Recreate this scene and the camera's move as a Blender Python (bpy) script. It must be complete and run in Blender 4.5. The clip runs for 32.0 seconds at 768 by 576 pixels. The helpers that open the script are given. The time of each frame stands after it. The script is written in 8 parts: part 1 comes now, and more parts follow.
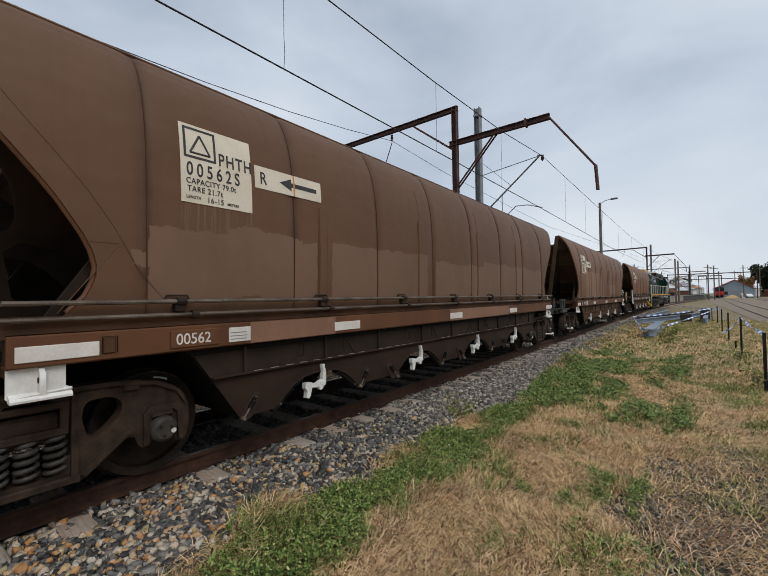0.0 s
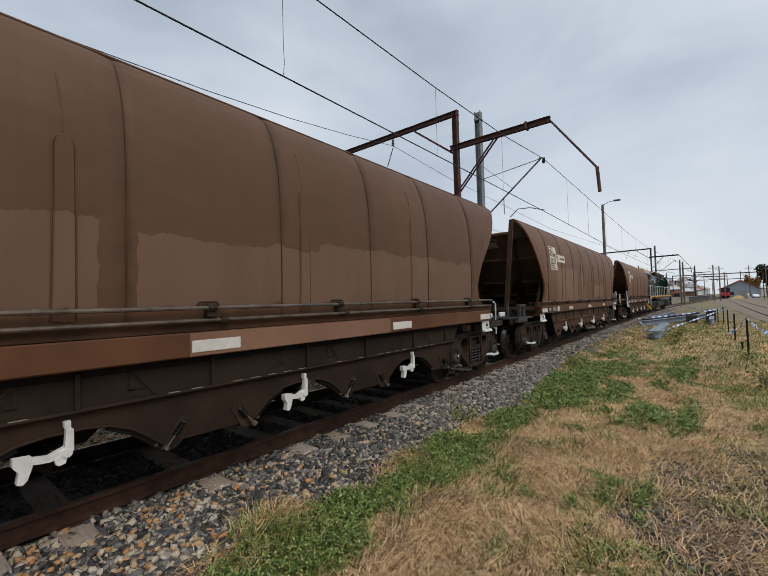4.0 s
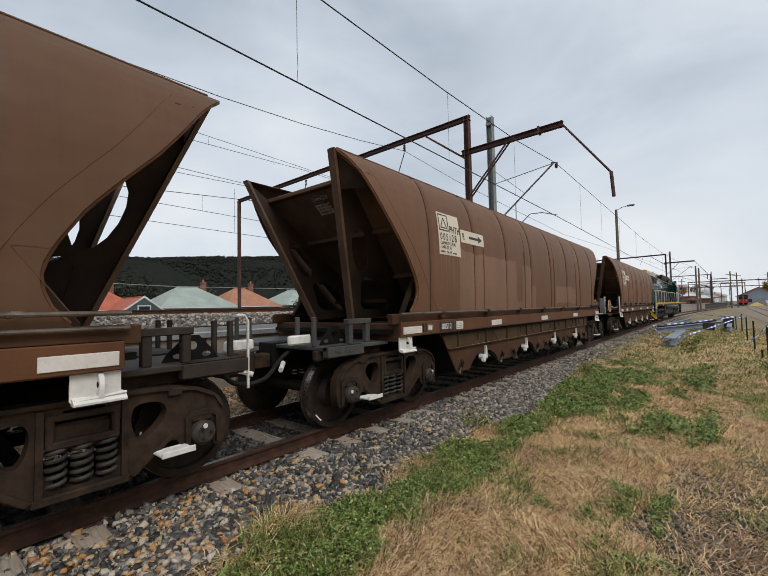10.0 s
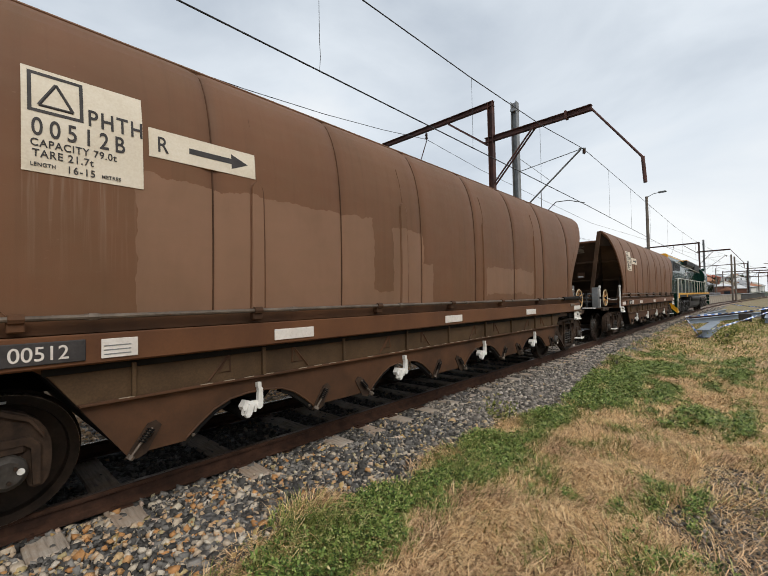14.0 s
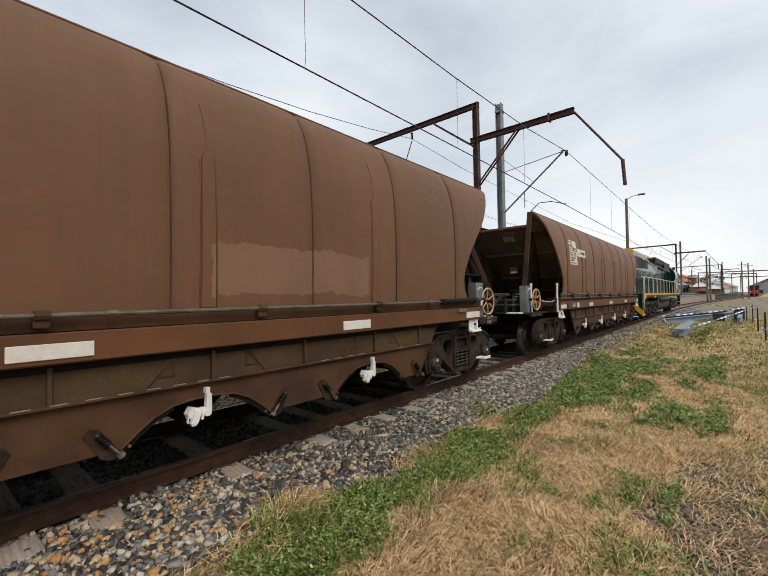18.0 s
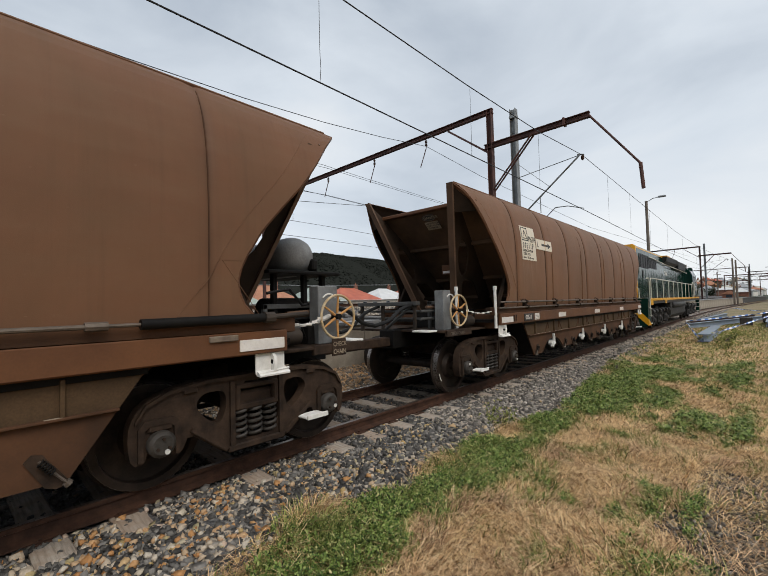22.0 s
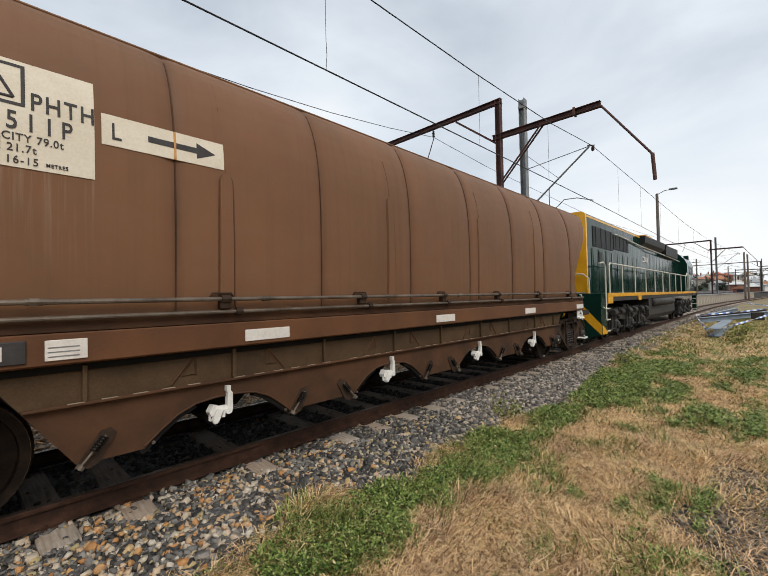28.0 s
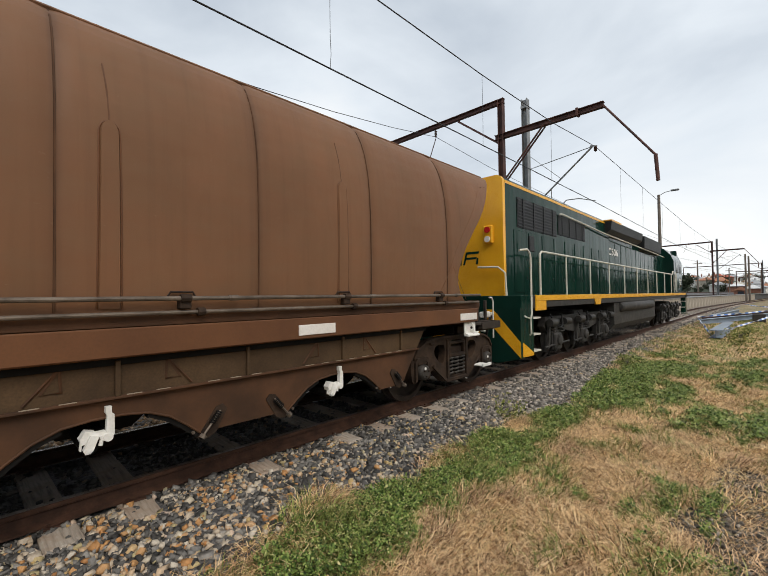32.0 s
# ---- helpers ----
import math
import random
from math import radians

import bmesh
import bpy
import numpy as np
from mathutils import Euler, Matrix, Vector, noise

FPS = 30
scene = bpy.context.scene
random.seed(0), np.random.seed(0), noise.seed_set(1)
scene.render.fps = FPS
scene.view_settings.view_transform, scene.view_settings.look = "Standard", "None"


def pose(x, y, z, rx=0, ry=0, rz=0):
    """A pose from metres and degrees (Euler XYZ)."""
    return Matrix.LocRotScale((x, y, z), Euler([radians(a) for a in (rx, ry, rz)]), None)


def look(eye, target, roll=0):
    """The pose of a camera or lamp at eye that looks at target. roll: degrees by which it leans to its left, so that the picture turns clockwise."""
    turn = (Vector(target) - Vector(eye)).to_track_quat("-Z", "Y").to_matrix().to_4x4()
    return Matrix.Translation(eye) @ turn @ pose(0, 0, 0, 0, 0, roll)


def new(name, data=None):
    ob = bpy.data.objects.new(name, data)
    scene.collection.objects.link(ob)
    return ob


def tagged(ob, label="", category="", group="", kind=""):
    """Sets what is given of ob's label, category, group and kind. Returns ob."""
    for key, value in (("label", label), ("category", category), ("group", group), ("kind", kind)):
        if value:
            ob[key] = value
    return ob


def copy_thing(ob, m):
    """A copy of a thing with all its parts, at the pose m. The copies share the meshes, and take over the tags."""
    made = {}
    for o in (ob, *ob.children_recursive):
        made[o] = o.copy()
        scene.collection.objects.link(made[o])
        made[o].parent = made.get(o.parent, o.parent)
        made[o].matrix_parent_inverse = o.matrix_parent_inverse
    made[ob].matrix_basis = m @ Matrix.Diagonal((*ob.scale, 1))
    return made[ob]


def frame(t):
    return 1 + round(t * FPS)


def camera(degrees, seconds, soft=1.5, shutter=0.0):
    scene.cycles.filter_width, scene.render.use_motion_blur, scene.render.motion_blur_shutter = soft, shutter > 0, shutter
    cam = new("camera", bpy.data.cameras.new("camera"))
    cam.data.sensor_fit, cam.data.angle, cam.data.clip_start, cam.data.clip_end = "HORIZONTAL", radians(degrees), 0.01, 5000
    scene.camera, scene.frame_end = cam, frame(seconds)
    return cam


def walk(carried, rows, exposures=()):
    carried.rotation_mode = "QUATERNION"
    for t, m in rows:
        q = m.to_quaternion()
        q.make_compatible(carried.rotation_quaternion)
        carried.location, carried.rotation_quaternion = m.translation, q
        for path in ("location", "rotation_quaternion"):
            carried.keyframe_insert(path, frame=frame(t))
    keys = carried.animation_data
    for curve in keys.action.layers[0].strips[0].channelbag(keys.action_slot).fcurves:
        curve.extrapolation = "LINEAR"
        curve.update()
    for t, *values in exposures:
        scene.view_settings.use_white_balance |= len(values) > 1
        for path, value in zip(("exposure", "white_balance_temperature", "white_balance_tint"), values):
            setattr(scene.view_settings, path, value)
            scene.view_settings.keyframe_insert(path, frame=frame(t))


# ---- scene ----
# The rail heads lie at z = 0; the track runs along +x and its centre line lies at y = TY.
TY = 4.897
cam = camera(86.70, 32.0, soft=0.65)


def held_at(x, y, z, yaw, tilt, lean):
    """The pose of the camera held at x, y, z: yaw to the left of +x, tilt upwards, lean to its left, in degrees."""
    a, b = radians(yaw), radians(tilt)
    ahead = Vector((math.cos(a) * math.cos(b), math.sin(a) * math.cos(b), math.sin(b)))
    return look((x, y, z), Vector((x, y, z)) + ahead, lean)


walk(cam, [(t, held_at(*held)) for t, *held in (
    (0.0, -0.008, -0.009, 1.571, 37.47, 1.43, -0.88), (0.5, -0.006, -0.015, 1.566, 37.38, 1.91, -0.87), (1.0, -0.012, -0.012, 1.566, 37.42, 1.95, -0.83),
    (1.5, -0.006, -0.009, 1.568, 37.52, 1.80, -0.88), (2.0, -0.003, -0.008, 1.565, 37.66, 1.68, -0.85), (2.5, 0.002, -0.004, 1.568, 37.82, 1.78, -0.79),
    (3.0, 0.002, -0.021, 1.570, 37.93, 1.97, -1.25), (3.5, 0.008, -0.025, 1.572, 37.92, 2.02, -1.49), (5.5, 0.040, -0.042, 1.581, 37.98, 2.23, -1.63),
    (6.0, 0.047, -0.041, 1.587, 37.88, 2.22, -1.64), (6.5, 0.042, -0.048, 1.595, 37.67, 2.25, -1.52), (7.0, 0.042, -0.060, 1.604, 37.63, 2.18, -1.43),
    (7.5, 0.039, -0.069, 1.600, 37.92, 2.20, -1.55), (8.0, 0.039, -0.051, 1.586, 38.14, 2.28, -1.46), (8.5, 0.041, -0.029, 1.584, 38.26, 2.28, -1.27),
    (9.0, 0.032, -0.030, 1.585, 38.60, 2.26, -1.35), (9.5, 0.018, -0.015, 1.581, 38.98, 2.52, -1.26), (10.0, 0.019, 0.001, 1.570, 39.36, 2.79, -1.15),
    (10.5, 0.019, 0.011, 1.572, 39.84, 2.85, -0.99), (11.0, 0.007, 0.008, 1.575, 40.51, 2.77, -0.98), (11.5, 0.006, 0.017, 1.574, 41.16, 2.70, -0.95),
    (12.0, 0.006, 0.016, 1.570, 41.68, 2.81, -1.02), (12.5, 0.004, 0.013, 1.569, 42.11, 2.59, -1.02), (13.0, 0.012, 0.024, 1.566, 42.27, 2.10, -1.12),
    (13.5, 0.021, 0.031, 1.553, 42.34, 1.82, -1.24), (14.0, 0.012, 0.043, 1.561, 42.36, 1.53, -1.15), (14.5, 0.009, 0.039, 1.560, 42.42, 1.43, -1.10),
    (16.5, 0.020, 0.006, 1.554, 40.71, 1.29, -1.00), (17.0, 0.012, 0.006, 1.560, 40.41, 1.20, -0.96), (17.5, 0.013, 0.016, 1.561, 40.21, 1.23, -0.97),
    (18.0, 0.006, 0.029, 1.561, 40.26, 1.33, -0.92), (18.5, -0.004, 0.033, 1.570, 40.60, 1.56, -0.94), (19.0, -0.017, 0.027, 1.575, 40.98, 1.87, -1.18),
    (19.5, -0.045, -0.007, 1.591, 41.29, 2.11, -1.47), (20.0, -0.034, -0.024, 1.588, 41.49, 2.16, -1.69), (20.5, -0.029, -0.051, 1.591, 41.72, 2.05, -1.76),
    (21.0, -0.038, -0.045, 1.590, 42.02, 2.21, -1.65), (21.5, -0.043, -0.036, 1.599, 42.28, 2.24, -1.55), (22.0, -0.039, -0.022, 1.587, 42.50, 2.28, -1.44),
    (22.5, -0.034, -0.017, 1.580, 42.79, 2.26, -1.44), (23.0, -0.039, -0.003, 1.573, 42.94, 2.40, -1.33), (23.5, -0.037, 0.005, 1.574, 42.98, 2.49, -1.19),
    (24.0, -0.033, 0.007, 1.576, 43.09, 2.37, -1.09), (24.5, -0.013, 0.012, 1.557, 43.24, 2.35, -1.09), (25.0, -0.017, 0.009, 1.558, 43.27, 2.28, -0.91),
    (25.5, -0.024, 0.017, 1.556, 43.38, 2.26, -0.83), (27.5, 0.002, -0.007, 1.567, 43.37, 1.59, -1.26), (28.0, 0.007, 0.014, 1.558, 43.40, 1.31, -1.12),
    (28.5, -0.009, 0.021, 1.554, 43.39, 1.21, -0.98), (29.0, -0.013, 0.020, 1.551, 43.40, 1.31, -0.85), (29.5, -0.014, 0.027, 1.554, 43.51, 1.31, -0.91),
    (30.0, -0.002, 0.037, 1.548, 43.66, 1.42, -0.89), (30.5, 0.009, 0.046, 1.550, 43.63, 1.47, -0.94), (31.0, -0.004, 0.051, 1.557, 43.63, 1.52, -0.93),
    (31.5, -0.007, 0.057, 1.561, 43.60, 1.43, -0.88), (32.0, -0.006, 0.060, 1.559, 43.45, 1.26, -0.79))], exposures=[(0, 0.1, 6400, 10), (3.5, 0.1, 6450, 10), (9, 0.2, 6650, 10), (11, 0.2, 6650, 10), (13, 0.42, 6800, 10), (19, 0.45, 6900, 10), (24.5, 0.2, 6650, 10), (25.5, 0.2, 6650, 10), (28, 0.48, 6850, 10), (32, 0.5, 6900, 10)])

# ---- world and light: a bright overcast sky with loose cloud ----
SUN_UP, SUN_TURN = radians(48), radians(200)
world = bpy.data.worlds.new("overcast_sky")
scene.world = world
world.use_nodes = True
wt = world.node_tree
wt.nodes.clear()


def wnode(kind, **values):
    n = wt.nodes.new(kind)
    for key, value in values.items():
        n.inputs[key].default_value = value
    return n


w_out, w_bg = wnode("ShaderNodeOutputWorld"), wnode("ShaderNodeBackground", Strength=1.0)
w_sky = wnode("ShaderNodeTexSky")
w_sky.sky_type, w_sky.sun_disc, w_sky.sun_elevation, w_sky.sun_rotation = "NISHITA", False, SUN_UP, SUN_TURN
w_dim = wnode("ShaderNodeMix")
w_dim.data_type, w_dim.blend_type = "RGBA", "MULTIPLY"
w_dim.inputs[0].default_value = 1.0
w_dim.inputs[7].default_value = (0.06, 0.06, 0.06, 1)
w_co = wnode("ShaderNodeTexCoord")
w_map = wnode("ShaderNodeMapping")
w_map.inputs["Scale"].default_value = (1.0, 1.0, 2.3)
w_n1 = wnode("ShaderNodeTexNoise", Scale=1.9, Detail=8.0, Roughness=0.52, Distortion=0.5)
w_n2 = wnode("ShaderNodeTexNoise", Scale=0.9, Detail=3.0, Roughness=0.5)
w_ramp = wnode("ShaderNodeValToRGB")
w_ramp.color_ramp.elements[0].position, w_ramp.color_ramp.elements[0].color = 0.33, (0.39, 0.455, 0.545, 1)
w_ramp.color_ramp.elements[1].position, w_ramp.color_ramp.elements[1].color = 0.66, (0.77, 0.81, 0.855, 1)
w_mid = w_ramp.color_ramp.elements.new(0.5)
w_mid.color = (0.61, 0.68, 0.765, 1)
w_add = wnode("ShaderNodeMath")
w_add.operation = "ADD"
w_mul = wnode("ShaderNodeMath")
w_mul.operation, w_mul.inputs[1].default_value = "MULTIPLY", 0.5
w_mix = wnode("ShaderNodeMix")
w_mix.data_type = "RGBA"
w_mix.inputs[0].default_value = 0.86
wt.links.new(w_co.outputs["Generated"], w_map.inputs["Vector"])
for n in (w_n1, w_n2):
    wt.links.new(w_map.outputs[0], n.inputs["Vector"])
wt.links.new(w_n1.outputs[0], w_add.inputs[0])
wt.links.new(w_n2.outputs[0], w_add.inputs[1])
wt.links.new(w_add.outputs[0], w_mul.inputs[0])
w_tilt = wnode("ShaderNodeVectorMath")
w_tilt.operation, w_tilt.inputs[1].default_value = "DOT_PRODUCT", (0.035, -0.06, 0.0)
w_sum = wnode("ShaderNodeMath")
w_sum.operation = "ADD"
wt.links.new(w_co.outputs["Generated"], w_tilt.inputs[0])
wt.links.new(w_mul.outputs[0], w_sum.inputs[0])
wt.links.new(w_tilt.outputs["Value"], w_sum.inputs[1])
wt.links.new(w_sum.outputs[0], w_ramp.inputs[0])
wt.links.new(w_sky.outputs[0], w_dim.inputs[6])
wt.links.new(w_dim.outputs[2], w_mix.inputs[6])
wt.links.new(w_ramp.outputs[0], w_mix.inputs[7])
wt.links.new(w_mix.outputs[2], w_bg.inputs[0])
wt.links.new(w_bg.outputs[0], w_out.inputs[0])

sun = new("sun", bpy.data.lights.new("sun", "SUN"))
sun.data.energy, sun.data.angle, sun.data.color = 1.4, radians(30), (1.0, 0.95, 0.88)
sun.matrix_world = look((0, 0, 40), (-40 * math.sin(SUN_TURN) / math.tan(SUN_UP), -40 * math.cos(SUN_TURN) / math.tan(SUN_UP), 0))
scene.view_settings.exposure = 0.0

# ---- materials ----
def material(name, build, rough=0.7, metal=0.0):
    m = bpy.data.materials.new(name)
    m.use_nodes = True
    t = m.node_tree
    b = t.nodes["Principled BSDF"]
    b.inputs["Roughness"].default_value, b.inputs["Metallic"].default_value = rough, metal
    build(t, b)
    return m


def co(t, scale=(1, 1, 1), kind="Object"):
    c, m = t.nodes.new("ShaderNodeTexCoord"), t.nodes.new("ShaderNodeMapping")
    m.inputs["Scale"].default_value = scale
    t.links.new(c.outputs[kind], m.inputs[0])
    return m.outputs[0]


def noise_of(t, vec, scale, detail=4.0, rough=0.55, distort=0.0):
    n = t.nodes.new("ShaderNodeTexNoise")
    for k, v in (("Scale", scale), ("Detail", detail), ("Roughness", rough), ("Distortion", distort)):
        n.inputs[k].default_value = v
    t.links.new(vec, n.inputs["Vector"])
    return n.outputs[0]


def ramp(t, fac, stops):
    r = t.nodes.new("ShaderNodeValToRGB")
    e = r.color_ramp.elements
    while len(e) < len(stops):
        e.new(0.5)
    for k, (p, c) in zip(e, stops):
        k.position, k.color = p, (*c, 1) if len(c) == 3 else c
    t.links.new(fac, r.inputs[0])
    return r.outputs[0]


def mix(t, fac, a, b, blend="MIX"):
    n = t.nodes.new("ShaderNodeMix")
    n.data_type, n.blend_type = "RGBA", blend
    for socket, v in ((n.inputs[0], fac), (n.inputs[6], a), (n.inputs[7], b)):
        if isinstance(v, (int, float)):
            socket.default_value = v
        elif isinstance(v, tuple):
            socket.default_value = (*v, 1)
        else:
            t.links.new(v, socket)
    return n.outputs[2]


def calc(t, op, a, b=0.0):
    n = t.nodes.new("ShaderNodeMath")
    n.operation = op
    for socket, v in ((n.inputs[0], a), (n.inputs[1], b)):
        if isinstance(v, (int, float)):
            socket.default_value = v
        else:
            t.links.new(v, socket)
    return n.outputs[0]


def bump(t, b, height, strength=0.3, distance=0.01):
    n = t.nodes.new("ShaderNodeBump")
    n.inputs["Strength"].default_value, n.inputs["Distance"].default_value = strength, distance
    t.links.new(height, n.inputs["Height"])
    t.links.new(n.outputs[0], b.inputs["Normal"])


def plain(name, color, dark=None, scale=6.0, rough=0.7, metal=0.0, relief=0.25, grain=60.0, spread=(0.35, 0.7), fleck=0.25, gloss=0.3):
    """A paint or stone with blotches between two tones, fine grain and relief."""
    dark = dark or tuple(0.6 * c for c in color)

    def build(t, b):
        v = co(t)
        big, fine = noise_of(t, v, scale, 6.0, 0.6), noise_of(t, v, grain, 3.0)
        c = ramp(t, big, [(spread[0], dark), (spread[1], color)])
        c = mix(t, fleck, c, ramp(t, fine, [(0.3, (0.25, 0.25, 0.25)), (0.7, (0.95, 0.95, 0.95))]), "OVERLAY")
        b.inputs["Specular IOR Level"].default_value = gloss
        t.links.new(c, b.inputs["Base Color"])
        t.links.new(ramp(t, fine, [(0.3, (max(0.04, rough - 0.12),) * 3), (0.7, (min(1, rough + 0.12),) * 3)]), b.inputs["Roughness"])
        bump(t, b, calc(t, "ADD", calc(t, "MULTIPLY", fine, 0.3), big), relief, 0.004)
    return material(name, build, rough, metal)


def between(t, x, lo, hi, soft=0.01):
    """One inside lo..hi of x, nought outside."""
    a = calc(t, "GREATER_THAN", x, lo)
    b_ = calc(t, "LESS_THAN", x, hi)
    return calc(t, "MULTIPLY", a, b_)


def hopper_paint(name, patches, tint=(1, 1, 1), seam_shade_amount=0.6):
    """Weathered red-brown oxide paint; patches: (x0, x1, z0, z1) of fresher, paler brown with brushed upper edges; tint warms or greys it."""
    def build(t, b):
        v = co(t)
        sep = t.nodes.new("ShaderNodeSeparateXYZ")
        t.links.new(v, sep.inputs[0])
        x, z = sep.outputs[0], sep.outputs[2]
        cloud, fine = noise_of(t, v, 0.55, 5.0, 0.55, 0.3), noise_of(t, v, 140.0, 3.0)
        base = ramp(t, cloud, [(0.3, tuple(k * c for k, c in zip(tint, (0.146, 0.075, 0.044)))), (0.7, tuple(k * c for k, c in zip(tint, (0.186, 0.096, 0.055))))])
        streak = noise_of(t, co(t, (9.0, 1.0, 0.25)), 1.6, 5.0, 0.6)
        base = mix(t, ramp(t, streak, [(0.5, (0, 0, 0)), (0.8, (0.28, 0.28, 0.28))]), base, (0.085, 0.043, 0.026))
        # dark band down each seam, painting the soft shading of its groove
        near_seam = None
        for r in RIBS:
            d = calc(t, "ABSOLUTE", calc(t, "SUBTRACT", x, r + 0.004))
            near_seam = d if near_seam is None else calc(t, "MINIMUM", near_seam, d)
        seam_shade = calc(t, "MULTIPLY", ramp(t, near_seam, [(0.0, (1, 1, 1)), (0.018, (0.8, 0.8, 0.8)), (0.042, (0.34, 0.34, 0.34)), (0.13, (0, 0, 0))]), ramp(t, noise_of(t, co(t, (1.0, 1.0, 0.9)), 1.1, 3.0), [(0.3, (0.25, 0.25, 0.25)), (0.65, (1, 1, 1))]))
        base = mix(t, calc(t, "MULTIPLY", seam_shade, seam_shade_amount), base, (0.04, 0.022, 0.016))
        # pale runs below the number panel
        under = calc(t, "MULTIPLY", between(t, x, -4.95, -4.25), calc(t, "MULTIPLY", calc(t, "LESS_THAN", z, 2.44), calc(t, "MINIMUM", 1.0, calc(t, "MAXIMUM", 0.0, calc(t, "MULTIPLY", calc(t, "SUBTRACT", z, 1.72), 1.6)))))
        runs = ramp(t, noise_of(t, co(t, (26.0, 1.0, 0.8)), 1.0, 4.0, 0.6), [(0.5, (0, 0, 0)), (0.75, (0.32, 0.32, 0.32))])
        base = mix(t, calc(t, "MULTIPLY", runs, under), base, (0.42, 0.36, 0.29))
        wave = calc(t, "MULTIPLY", calc(t, "SUBTRACT", noise_of(t, co(t, (2.2, 0, 0)), 1.0, 6.0, 0.65, 0.6), 0.5), 0.26)
        edge = calc(t, "MULTIPLY", calc(t, "SUBTRACT", noise_of(t, co(t, (0, 0, 2.6)), 1.3, 3.0), 0.5), 0.16)
        zz, xx = calc(t, "SUBTRACT", z, wave), calc(t, "ADD", x, edge)
        mask = None
        for x0, x1, z0, z1 in patches:
            one = calc(t, "MULTIPLY", between(t, xx, x0, x1), between(t, zz, z0, z1))
            mask = one if mask is None else calc(t, "MAXIMUM", mask, one)
        if mask is not None:
            base = mix(t, mask, base, ramp(t, cloud, [(0.3, tuple(k * c for k, c in zip(tint, (0.214, 0.126, 0.084)))), (0.7, tuple(k * c for k, c in zip(tint, (0.252, 0.150, 0.100))))]))
        dusty = noise_of(t, co(t, (1.5, 1, 4.0)), 2.0, 4.0)
        base = mix(t, ramp(t, dusty, [(0.4, (0, 0, 0)), (0.8, (0.25, 0.25, 0.25))]), base, (0.17, 0.11, 0.066))
        blotch = noise_of(t, co(t, (1.0, 1.0, 0.45)), 1.1, 6.0, 0.62, 0.8)
        base = mix(t, ramp(t, blotch, [(0.42, (0, 0, 0)), (0.72, (0.34, 0.34, 0.34))]), base, (0.095, 0.062, 0.034))
        scuff = noise_of(t, co(t, (1.0, 1.0, 2.5)), 14.0, 5.0, 0.7)
        base = mix(t, ramp(t, scuff, [(0.66, (0, 0, 0)), (0.74, (0.3, 0.3, 0.3))]), base, (0.26, 0.17, 0.115))
        t.links.new(base, b.inputs["Base Color"])
        t.links.new(ramp(t, fine, [(0.3, (0.42,) * 3), (0.7, (0.62,) * 3)]), b.inputs["Roughness"])
        b.inputs["Specular IOR Level"].default_value = 0.14
        bump(t, b, calc(t, "ADD", calc(t, "MULTIPLY", fine, 0.06), noise_of(t, co(t, (1.6, 1.0, 0.7)), 1.5, 3.0)), 0.4, 0.025)
    return material(name, build, 0.5)


